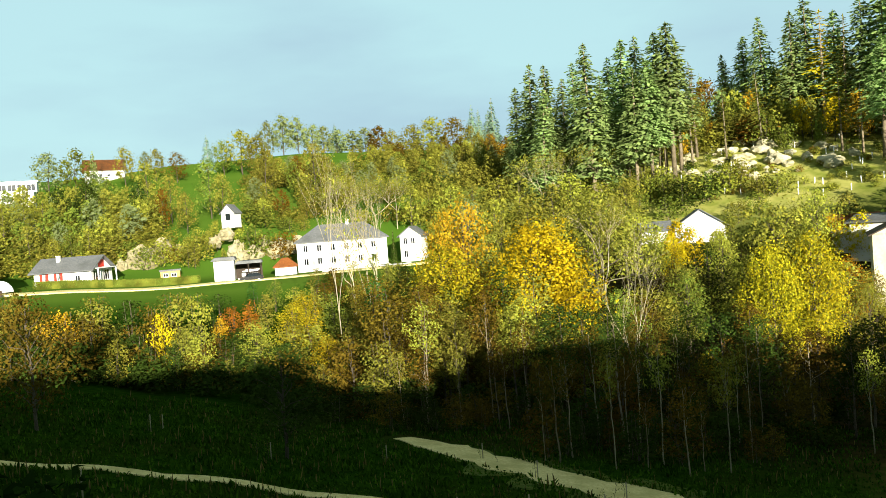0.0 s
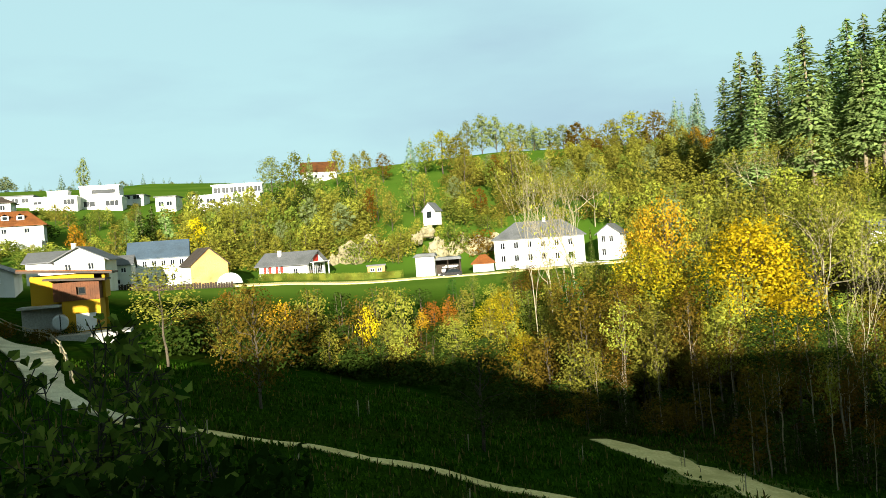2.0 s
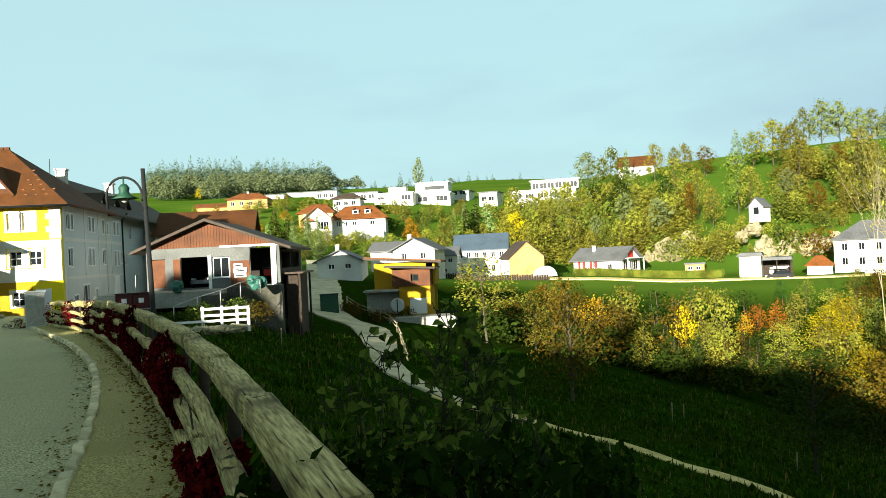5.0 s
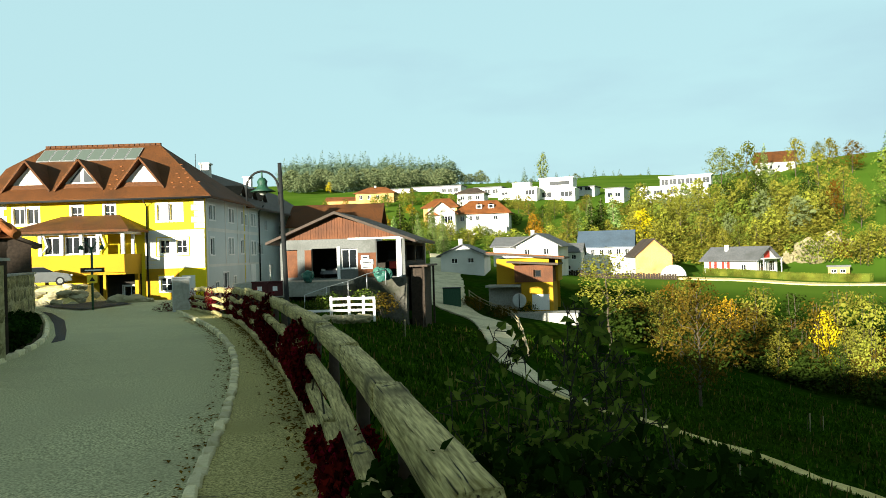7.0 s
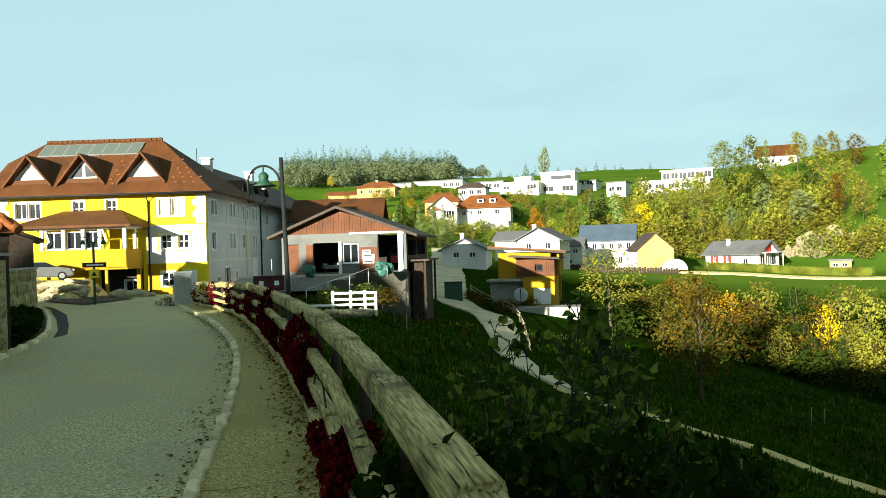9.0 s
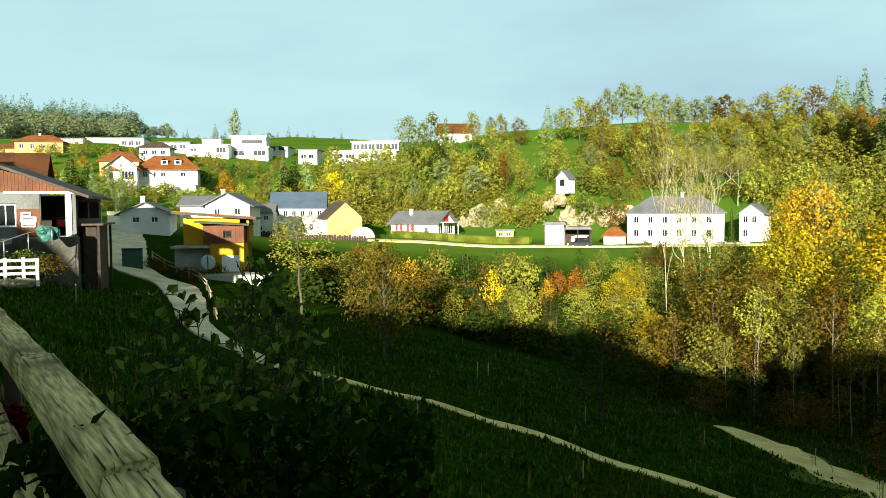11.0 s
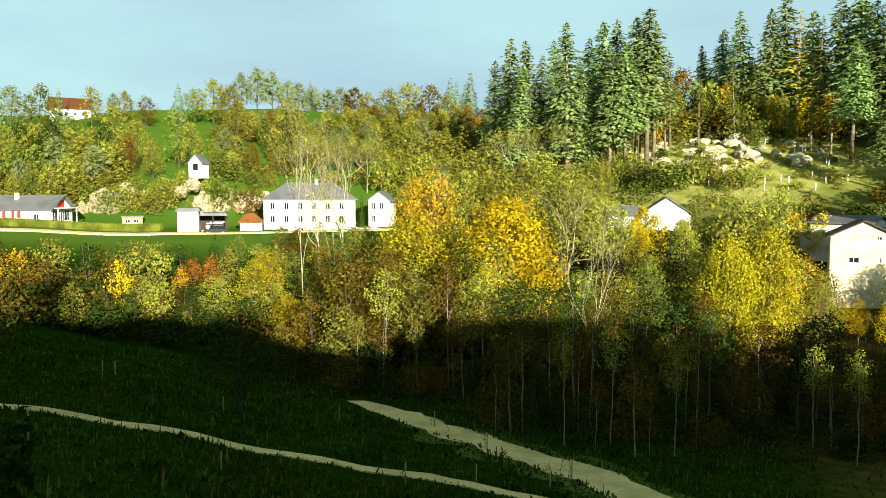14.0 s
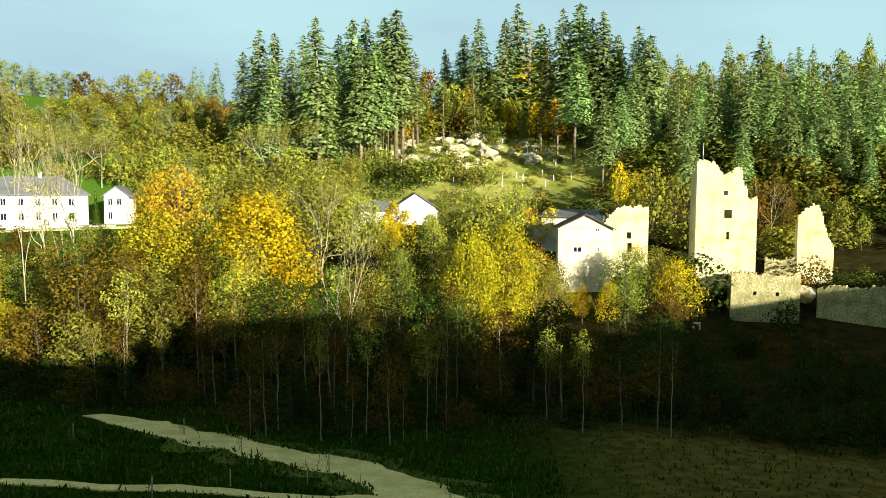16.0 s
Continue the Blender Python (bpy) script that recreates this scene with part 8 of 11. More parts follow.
part("wall", wall_bm(17.4, 7.9, [(2.0, 5.9, 2.8, 6.9), (6.0, 5.9, 6.8, 6.9), (4.0, 3.4, 4.8, 4.4), (7.6, 0.2, 9.0, 2.3), (12, 5.6, 12.8, 6.6)], foot=2.0), GREY, gh, m=pose(GH_W - 0.9, 15.92, 0, 0, 0, 90))
for u, z, w, h in ((2.0, 5.9, 0.8, 1.0), (6.0, 5.9, 0.8, 1.0), (4.0, 3.4, 0.8, 1.0), (12, 5.6, 0.8, 1.0)):
    window(gh, u, z, w, h, 1, 0, m=pose(GH_W - 0.9, 15.92, 0, 0, 0, 90))
part("wall", wall_bm(13.0, 7.9, (), foot=2.0), WHITE, gh, m=pose(GH_W - 0.3, 33.35, 0, 0, 0, 90))
part("wall", wall_bm(11.0, 7.9, (), gable=(5.5, 11.3), foot=2.0), WHITE, gh, m=pose(GH_W - 0.05, 46.5, 0, 0, 0, 180))
for y in (13.5, 17.5, 21.5):
    bm = boxes((0, 0, 0, 1.3, 2.6, 0.16))
    dmr = part("shed_dormer", roof_bm(1.8, 2.6, 0.7, 0.7, 0.25, 0.1, "y"), M["tile_dark"], gh, m=pose(GH_W - 1.2, y, 8.35, 0, 0, 90))
    bm.free()
    part("dormer_front", wall_bm(1.8, 0.7, (), gable=(0.9, 1.4), thick=0.1), WHITE, dmr, m=pose(0, 0.15, 0))
for y, hh in ((12.6, 11.7), (27.0, 11.9)):
    part("chimney", boxes((GH_W - 4.4, y, 9.5, GH_W - 3.6, y + 0.8, hh), (GH_W - 4.5, y - 0.1, hh, GH_W - 3.5, y + 0.9, hh + 0.14)), WHITE, gh)
part("mast", tube(bmesh.new(), [(GH_W - 4.6, 12.0, 10), (GH_W - 4.6, 12.0, 12.6)], 0.03, 5), M["metal_dark"], gh)

# barn with a boarded gable
pB = at(53.5, 57, -1.75)
barn = empty("barn", pose(pB.x, pB.y, pB.z, 0, 0, 41) @ pose(-5.6, 0, 0), "farm shed with brown boarded gable, open bays and white posts", "barn")
BW, BD, BH = 9.4, 12.0, 3.1
ops = [(0.3, 0.3, 1.3, 2.35), (2.4, 0.2, 4.3, 2.4), (4.6, 0.85, 5.85, 2.35), (7.3, 0.2, 8.75, 2.95)]
part("wall", wall_bm(BW, BH, ops, 0.25, foot=2.5), M["plaster_shaded"], barn, "rendered front with open bays, greyed for shade")
part("gable", prism(bmesh.new(), [(-0.2, BH + 0.004), (BW + 0.2, BH + 0.004), (4.35, 4.75)], 0.05, 0.2), M["wood_brown"], barn)
bm = bmesh.new()
for i in range(46):
    u = -0.1 + i * 0.205
    top = BH + (4.75 - BH) * (1 - abs(u + 0.09 - 4.35) / (4.55 if u < 4.35 else 5.15))
    if top > BH + 0.12:
        part("board", boxes((u, -0.01 - 0.012 * (i % 2), BH - 0.02, u + 0.19, 0.048, top)), M["wood_brown"], barn)
bm = bmesh.new()
sl = [(-0.9, 2.75), (4.35, 4.9), (10.3, 2.65), (10.3, 2.85), (4.35, 5.1), (-0.9, 2.95)]
prism(bm, sl, -0.7, BD)
part("roof", bm, M["tile_dark"], barn)
part("fascia", boxes((5.2, -0.12, 2.98, 9.3, -0.03, 3.12)), M["paint_white"], barn)
each("post", lots((8.8, -0.1, -1.5, 9.15, 0.25, 3.0), (4.33, -0.06, -0.2, 4.55, 0.06, 2.5)), M["paint_white"], barn)
part("panel", boxes((5.9, -0.05, 0.2, 7.25, 0.0, 2.0), (4.62, 0.1, 0.2, 5.84, 0.14, 0.84)), M["wood_brown"], barn)
part("panel", boxes((5.9, -0.05, 2.0, 7.25, 0.0, 2.95)), M["plaster_shaded"], barn)
window(barn, 4.62, 0.86, 1.2, 1.45, 1, 0, depth=0.1)
part("door", boxes((0.3, 0.1, 0.3, 1.3, 0.16, 2.3), (1.9, -0.12, 0.1, 2.4, -0.05, 2.3)), M["wood_brown"], barn, "open brown plank door leaf")
part("wall", wall_bm(BD - 0.3, BH - 0.4, [(0.5, 1.3, 5, 2.5), (5.5, 1.3, 10.5, 2.5)], 0.2, foot=2.5), M["wood_dark"], barn, m=pose(BW, 0.28, 0, 0, 0, 90))
part("wall", wall_bm(BD - 0.3, BH - 0.4, (), 0.2, foot=2.5), WHITE, barn, m=pose(0, BD, 0, 0, 0, 270))
part("wall", wall_bm(BW, BH, (), 0.2, foot=2.5), WHITE, barn, m=pose(BW, BD + 0.2, 0, 0, 0, 180))
part("floor_slab", boxes((-2, -4.5, -0.9, 5.8, -0.02, 0.1), (0.25, 0.3, -0.5, BW, BD, 0.12)), M["concrete"], barn)
part("retaining_wall", boxes((5.8, -1.0, -3.6, 9.6, -0.03, 0.15), (5.0, -5.0, -3.0, 5.9, -0.9, -0.2)), M["concrete_dark"], barn, "streaked concrete retaining wall")
part("back_wall", boxes((0.5, 6, 0.12, 9.1, 6.2, 2.9)), M["dark_in"], barn)
sg = empty("notice_board", pose(0, 0, 0))
sg.parent = barn
sg.matrix_basis = pose(6.15, -0.13, 0.8)
each("board", lots((0, 0, 0, 0.85, 0.05, 0.3), (-0.05, 0, 0.34, 0.9, 0.05, 0.68), (0.0, 0, 0.72, 0.6, 0.05, 1.0)), M["paint_white"], sg)
part("writing", boxes(*[(0.1, -0.008, z, 0.75, -0.001, z + 0.07) for z in (0.1, 0.44, 0.55)] + [(0.1, -0.008, 0.8, 0.5, -0.001, 0.9)]), M["metal_dark"], sg)
part("lean_to_roof", boxes((9.65, 0.3, 0.85, 11.0, 7.0, 0.98)), M["tile_dark"], barn)
# dark box added for the shaded interior under the lean-to
part("lean_to_wall", boxes((9.66, 0.9, -4, 10.5, 6.5, 0.84)), M["wood_dark"], barn)
each("lean_to_post", lots((10.6, 0.4, -4, 10.75, 0.6, 0.85), (10.6, 6.6, -4, 10.75, 6.8, 0.85)), M["wood_dark"], barn)
# long orange roof behind the barn
house("farm_wing", 54.9, 84, 0.5, 9.0, 8, 3.1, -8, WHITE, M["tile_red"], 2.2, "long white farm wing with a brown-orange tile roof", over=0.7, foot=4, group="farm buildings")

# small yellow building by the lane
yb_p = at(40.1, 80, -6.2)
yb = empty("yellow_workshop", pose(yb_p.x, yb_p.y, yb_p.z, 0, 0, 40.1 - 8) @ pose(-1.9, 0, 0), "ochre workshop with red-brown boarded upper storey and lean-to roofs", "building")
part("wall", wall_bm(3.3, 3.0, [(1.1, 0.1, 2.9, 1.75)], 0.25, foot=2), M["plaster_ochre"], yb, m=pose(0.45, 0, 0))
part("door", boxes((1.55, 0.08, 0.1, 3.35, 0.14, 1.75), (1.62, 0.06, 0.16, 3.28, 0.08, 0.9), (1.62, 0.06, 0.95, 3.28, 0.08, 1.7)), M["paint_white"], yb, "white garage door")
part("wall", boxes((0.45, 0.27, -2, 0.7, 4.0, 3.0), (3.5, 0.27, -2, 3.75, 4.0, 3.0), (0.72, 3.75, -2, 3.48, 4.0, 3.0)), M["plaster_ochre"], yb)
bm = bmesh.new()
for i in range(20):
    u = -0.2 + i * 0.2
    if not 1.9 < u + 0.1 < 2.7:
        each("board", [(u, -0.15 - 0.01 * (i % 2), 3.004, u + 0.19, 0.1, 4.75)], M["wood_brown"], yb)
    else:
        each("board", [(u, -0.15, 3.004, u + 0.19, 0.1, 3.55), (u, -0.15, 4.25, u + 0.19, 0.1, 4.75)], M["wood_brown"], yb)
each("side_panel", lots((-0.2, 0.104, 3.004, -0.1, 4.0, 4.75), (3.7, 0.104, 3.004, 3.8, 4.0, 4.75)), M["wood_brown"], yb)
window(yb, 1.93, 3.56, 0.66, 0.68, 0, 0, depth=0.02, frame_mat=M["wood_dark"], m=pose(0, -0.15, 0))
part("roof", prism(bmesh.new(), [(-0.9, 5.05), (4.4, 4.72), (4.4, 4.9), (-0.9, 5.23)], -0.8, 4.2), M["tile_dark"], yb)
part("wall", wall_bm(5.6, 2.3, (), 0.25, foot=3.0), M["plaster_ochre"], yb, "yellow rendered upper block", m=pose(-2.4, 1.6, 3.15))
part("wall", boxes((-2.4, 1.87, 3.0, -2.15, 6.0, 5.5), (3.85, 1.87, 3.0, 4.1, 6.0, 5.3), (-2.13, 5.75, 0, 3.83, 6.0, 5.5)), M["plaster_ochre"], yb)
part("roof", prism(bmesh.new(), [(-3.4, 5.95), (4.9, 5.3), (4.9, 5.5), (-3.4, 6.15)], 0.9, 6.6), M["tile_dark"], yb)
part("fascia", prism(bmesh.new(), [(-3.38, 6.16), (4.88, 5.51), (4.88, 5.6), (-3.38, 6.25)], 0.85, 1.6), M["tile_orange"], yb)
part("slab", boxes((-3.2, -0.9, 2.55, 0.42, 1.58, 2.75), (-3.2, 1.0, -1, 0.4, 1.5, 2.5)), M["concrete"], yb, "concrete balcony slab")
part("pipe", tube(bmesh.new(), [(0.25, 0.9, 3.2), (0.25, 0.9, 5.2)], 0.06, 6), M["metal_grey"], yb)
part("forecourt", boxes((-0.5, -3.2, -1.2, 6.5, -0.02, 0.02)), M["concrete"], yb)

# farmhouse and houses on the terrace and up the hill
house("farmhouse", 45.45, 112, -2.2, 6.4, 9, 1.95, -8, WHITE, M["slate"], 1.45, "small white gabled farmhouse with a grey roof", ridge="y", over=0.6, wins={"front": [(1.6, 0.75, 0.9, 0.75), (4.0, 0.75, 0.9, 0.75)]}, foot=1.6, chimney=(2, 5, 4.3), group="village houses")
house("house", 39.9, 126, -3.2, 7.0, 8, 4.2, -14, WHITE, M["slate"], 1.8, "white gabled house behind the workshop with grey roof", ridge="y", over=0.8, wins={"front": [(1.4, 2.6, 0.9, 1), (4.6, 2.6, 0.9, 1)]}, chimney=(2.2, 1.5, 6.6), group="village houses")
house("annex", 42.0, 129, -3.2, 5.2, 7, 4.2, -14, WHITE, M["slate"], 1.4, "low annex with a long grey roof", over=0.5, group="village houses")
house("house", 37.5, 135, -3.9, 3.8, 7, 3.6, -6, WHITE, M["slate"], 1.4, "plain white two-storey house with a dark roof", over=0.4, wins={"front": [(2.2, 2.3, 0.8, 0.8), (0.8, 0.5, 1.2, 0.8)]}, group="village houses")
house("house", 34.9, 150, -4.4, 10.2, 8, 5.0, -4, WHITE, M["roof_blue"], 2.9, "white two-storey house with a blue-grey roof and panels", over=0.4, wins={"front": row_of(6, 0.7, 1.6, 3.3, 0.8, 1.1) + row_of(6, 0.7, 1.6, 0.7, 0.8, 1.1)}, group="village houses")
house("house", 31.5, 140, -4.4, 6.4, 8, 3.1, 14, {"front": M["plaster_apricot"], "all": WHITE}, M["tile_dark"], 2.8, "apricot gabled house with bare brick patches", ridge="y", over=0.35, wins={"left": [(1, 1.2, 0.8, 1), (4, 1.2, 0.8, 1)]}, group="village houses")
house("bungalow", 26.4, 150, -5.1, 10.4, 7.4, 2.6, -30, WHITE, M["slate"], 2.1, "white bungalow with grey gabled roof and red shutters", over=0.7, wins={"front": [(1.6, 0.9, 0.5, 1.3), (4.2, 0.9, 0.5, 1.3), (7.4, 0.5, 0.9, 1.1)], "right": [(0.8, 0.3, 2.6, 1.9, 2), (4.2, 0.3, 2.4, 1.9, 2)]}, chimney=(3.0, 2.2, 5.1), group="terrace houses")
house("villa", 7.4, 149, -6.0, 17.3, 9, 5.2, -3, WHITE, M["slate"], 2.9, "long white villa with grey hipped roof", hip=4.0, over=0.5, wins={"front": row_of(6, 1.2, 2.6, 3.1, 0.9, 1.3) + row_of(6, 1.2, 2.6, 0.6, 0.9, 1.3)}, chimney=(9.5, 4, 8.8), foot=5, group="terrace houses")
house("cottage", 2.3, 149, -6.0, 4.2, 6, 4.9, -12, WHITE, M["slate"], 1.6, "narrow white ornamented cottage with a steep gable", ridge="y", over=0.5, wins={"front": [(0.6, 3.1, 0.8, 1.3), (2.1, 3.1, 0.8, 1.3), (0.6, 0.6, 0.8, 1.4)]}, foot=5, group="terrace houses")
house("chapel", 15.4, 176, 4.9, 3.0, 3.6, 1.9, -25, WHITE, M["slate"], 1.7, "small white wayside chapel with a steep grey roof and arched opening", ridge="y", over=0.3, foot=1.5, wins={"front": [(0.85, 0.1, 1.3, 1.65, 0)], "left": [(1.2, 0.9, 0.7, 0.9, 0)]}, category="chapel")
house("house", -18.7, 140, -6.4, 8.4, 8, 3.1, 4, WHITE, M["slate"], 2.8, "white gabled house among the trees with grey roof", ridge="y", over=0.5, wins={}, group="castle houses")
house("shed", -15.6, 141, -6.4, 5, 6, 2.8, 4, WHITE, M["slate"], 1.4, "low outbuilding with a grey roof", over=0.5, group="castle houses")
house("house", -31.3, 104, -12.3, 7.2, 9, 7.4, 4, M["plaster_cream"], M["tile_dark"], 1.8, "tall cream-white gabled house below the ruin", ridge="y", over=0.4, wins={"front": [(2.0, 4.2, 1.1, 0.75), (4.9, 7.0, 0.5, 0.5), (5.1, 4.3, 0.35, 0.65)]}, foot=4, group="castle houses")
house("house", -29.8, 122, -9.5, 8, 8, 5.6, -18, WHITE, M["slate"], 0.9, "white house with a shallow grey roof", over=0.5, foot=4, group="castle houses")
house("cottage", -28.3, 128, -8.6, 6, 6, 4.2, 0, WHITE, M["tile_orange"], 1.5, "cottage with an orange tile roof", over=0.5, foot=4, group="castle houses")
big = house("villa", 43.9, 191, 6.2, 13.4, 9, 4.0, -6, WHITE, M["tile_orange"], 2.9, "white villa with a broad orange tiled hipped roof", hip=3.2, over=0.8, wins={"front": [(1.2, 1.8, 1.1, 1.3), (3.6, 1.8, 0.7, 1.3), (5.2, 1.9, 1.0, 1.1), (9.6, 1.9, 1.1, 1.1)]}, group="hillside houses", foot=6)
for u in (5.2, 8.2):    # roof dormers
    dw = empty("dormer", pose(u, 1.1, 4.75))
    dw.parent = big
    part("dormer_front", wall_bm(1.5, 1.1, [(0.3, 0.25, 1.2, 0.95)], 0.12), WHITE, dw)
    part("dormer_pane", boxes((0.3, 0.05, 0.25, 1.2, 0.09, 0.95)), M["glass"], dw)
    part("dormer_side", boxes((0, 0.13, 0, 0.12, 1.8, 1.1), (1.38, 0.13, 0, 1.5, 1.8, 1.1)), WHITE, dw)
    part("dormer_roof", roof_bm(1.5, 2.4, 1.1, 0.45, 0.2, 0.1, "y"), M["tile_orange"], dw)
each("balustrade", lots((10.4, -2.2, -1.6, 13.0, -2.0, 0.2), (12.8, -1.98, -1.6, 13.0, -0.02, 0.2)), WHITE, big)
wing = house("villa_wing", 46.9, 187, 6.9, 6.6, 9, 3.2, -6, WHITE, M["tile_orange"], 2.6, "white gable-fronted villa wing with an orange tile roof", ridge="y", over=0.8, wins={"front": [(3.4, 0.4, 2.6, 1.9, 3), (2.4, 3.4, 0.8, 0.8), (0.7, 0.6, 1.0, 1.4)]}, group="hillside houses", foot=6)
part("porch_roof", prism(bmesh.new(), [(0.2, 2.5), (2.8, 2.5), (1.5, 3.3)], -1.3, -0.02), M["tile_orange"], wing)
house("villa", 47.0, 207, 10.2, 9.2, 9, 2.6, -10, M["plaster_apricot"], M["tile_orange"], 2.3, "house with a large orange tile roof behind the villa", hip=2.6, over=0.7, group="hillside houses", foot=6)
house("villa", 44.7, 226, 14.6, 8.0, 8, 3.2, -10, WHITE, M["tile_dark"], 1.5, "white house with a shallow dark brown roof", hip=2.6, over=0.8, wins={"front": row_of(3, 0.9, 2.3, 1.0, 1.2, 1.3)}, group="hillside houses", foot=6)
house("villa", 51.86, 250, 16.6, 12.6, 9, 4.0, -12, M["plaster_apricot"], M["tile_orange"], 1.9, "pale apricot house with orange hipped roof", hip=3.5, over=0.7, wins={"front": row_of(4, 1.2, 2.8, 1.8, 1.0, 1.3)}, group="hillside houses", foot=6, chimney=(5.5, 4, 6.4))
house("garage", 54.3, 254, 16.6, 10, 7, 1.9, -6, M["plaster_apricot"], M["tile_orange"], 1.2, "low apricot garage with an orange roof", over=0.5, group="hillside houses", foot=6)
for az, d, zb, w, h, wn_ in ((49.9, 285, 20.6, 6.7, 3.8, 2), (48.0, 288, 20.6, 10.2, 4.6, 3), (36.3, 288, 21.0, 7.5, 2.2, 2), (34.15, 265, 16.6, 6.4, 3.8, 2), (46.2, 280, 21.5, 8.0, 3.2, 3), (43.4, 276, 20.3, 10.0, 3.0, 3)):
    house("modern_house", az, d, zb, w, 9, h, -14, WHITE, M["slate"], 0, "white flat-roofed modern house on the hillside", flat=True, over=0.45, wins={"front": row_of(wn_, 0.8, (w - 1.2) / wn_, 0.9, (w - 1.2) / wn_ * 0.7, 1.5, 1)}, group="modern houses", foot=6)
m3 = house("modern_house", 41.2, 266, 17.6, 13.6, 9, 4.2, -12, WHITE, M["paint_white"], 0, "white modern house with a broad terrace and glazed corner", flat=True, over=0.3, wins={"front": [(9.6, 1.8, 3.2, 1.7, 2), (1.2, 2.2, 2.2, 1.0, 1)]}, group="modern houses", foot=6)
part("roof_box", boxes((4.5, 3.0, 4.5, 10.5, 8.0, 6.3), (4.3, 2.8, 6.304, 10.7, 8.2, 6.5)), WHITE, m3)
cube = house("modern_house", 38.3, 270, 17.9, 12.6, 10, 3.6, -10, WHITE, M["paint_white"], 0, "white cubic modern house with a stepped upper storey", flat=True, over=0.35, wins={"front": [(1.0, 0.8, 3.5, 1.8, 1), (7.6, 0.8, 4.0, 1.8, 2)]}, group="modern houses", foot=6)
part("upper_storey", wall_bm(11.8, 3.4, [(3.6, 1.1, 10.6, 2.3)], 0.3), WHITE, cube, m=pose(0.1, 0.6, 3.904))
part("upper_pane", boxes((3.7, 0.9, 5.05, 10.7, 0.96, 6.15)), M["glass"], cube)
part("upper_side", boxes((0.1, 0.92, 3.904, 0.4, 9.6, 7.3), (11.6, 0.92, 3.904, 11.9, 9.6, 7.3), (0.42, 9.3, 3.904, 11.58, 9.6, 7.3)), WHITE, cube)
part("upper_roof", boxes((-0.2, 0.3, 7.31, 12.2, 9.9, 7.65)), M["paint_white"], cube)
house("modern_house", 30.1, 250, 16.0, 21.3, 9, 3.0, -6, WHITE, M["paint_white"], 0, "long white modern house with a set-back upper storey", flat=True, over=0.3, wins={"front": row_of(5, 1.0, 4.0, 0.6, 2.8, 1.5, 2)}, group="modern houses", foot=6)
house("modern_house", 29.2, 254, 19.31, 15.5, 6, 3.0, -6, WHITE, M["paint_white"], 0, "glazed upper storey of a white modern house", flat=True, over=0.5, wins={"front": row_of(6, 0.4, 2.5, 0.5, 2.2, 1.9, 1)}, group="modern houses", foot=0.0)
house("farmhouse", 23.2, 330, 28.5, 14, 10, 4.5, 6, WHITE, M["tile_red"], 4.0, "hilltop farmhouse with a large brown roof behind trees", over=0.8, foot=8, wins={"front": row_of(4, 1.5, 3.0, 1.5, 1.0, 1.2)}, group="hillside houses")


# ---- beside the path: kerb, log fence, creeper ----
def rough_box(rng, lx, ly, lz, jit=0.18):
    bm = bmesh.new()
    box(bm, -lx / 2, -ly / 2, 0, lx / 2, ly / 2, lz)
    for v in bm.verts:
        v.co += Vector((rng.normal() * lx, rng.normal() * ly, rng.normal() * lz * 0.5 if v.co.z > 0.01 else 0)) * jit * 0.4
    bmesh.ops.bevel(bm, geom=list(bm.edges), offset=min(lx, ly, lz) * 0.16, segments=1, affect="EDGES")
    return bm


M["kerb"] = surface("kerb_stone", (0.62, 0.57, 0.33), (0.85, 0.80, 0.55), (0.40, 0.36, 0.18), grain=8, stain=2.5, bump=0.6, rough=0.9, vary=0.3)
rng9 = np.random.default_rng(9)


def kerb_row(name, line, n_first, step, label, size=(0.27, 0.11, 0.115)):
    e = empty(name, Matrix(), label, "kerb", kind="structure")
    meshes = [mesh_of("kerb_stone", rough_box(rng9, *size), M["kerb"]) for _ in range(6)]
    s = np.concatenate([[0], np.cumsum([math.hypot(b[0] - a[0], b[1] - a[1]) for a, b in zip(line, line[1:])])])
    k, t = 0, n_first
    while t < s[-1] - step and k < 290:
        x, y = np.interp(t, s, [p[0] for p in line]), np.interp(t, s, [p[1] for p in line])
        x2, y2 = np.interp(t + 0.1, s, [p[0] for p in line]), np.interp(t + 0.1, s, [p[1] for p in line])
        o = new("kerb_stone", meshes[k % 6])
        o.parent = e
        o.matrix_basis = pose(x, y, road_z(x, y) - 0.015 + rng9.normal() * 0.008, rng9.normal() * 2, rng9.normal() * 2, math.degrees(math.atan2(y2 - y, x2 - x)) + rng9.normal() * 4)
        t += step * (0.95 + 0.15 * rng9.random())
        k += 1
    return e


kerb_row("kerb", kerb_line, 8.5, 0.31, "row of rough pale kerb stones between road and footway")
side = [(b[1] - a[1], a[0] - b[0]) for a, b in zip(kerb_line, kerb_line[1:])]
verts = []
for (x, y), (nx, ny) in zip(resample(kerb_line, 420), resample(side, 420)):
    l = math.hypot(nx, ny) or 1
    w = 0.055 + 0.05 + 0.10 * max(0.0, noise.noise((x * 1.7, y * 1.7, 2))) + 0.05 * max(0.0, noise.noise((x * 6, y * 6, 2)))
    for o in (0.0, w):
        px, py = x - nx / l * o * -1, y - ny / l * o * -1
        verts.append((px, py, road_z(px, py) + 0.005))
# dirt strip that also paints the kerb's shadow on the road
dirt = pyd("gutter_dirt", verts, [(2 * i, 2 * i + 1, 2 * i + 3, 2 * i + 2) for i in range(419)], M["soil"])
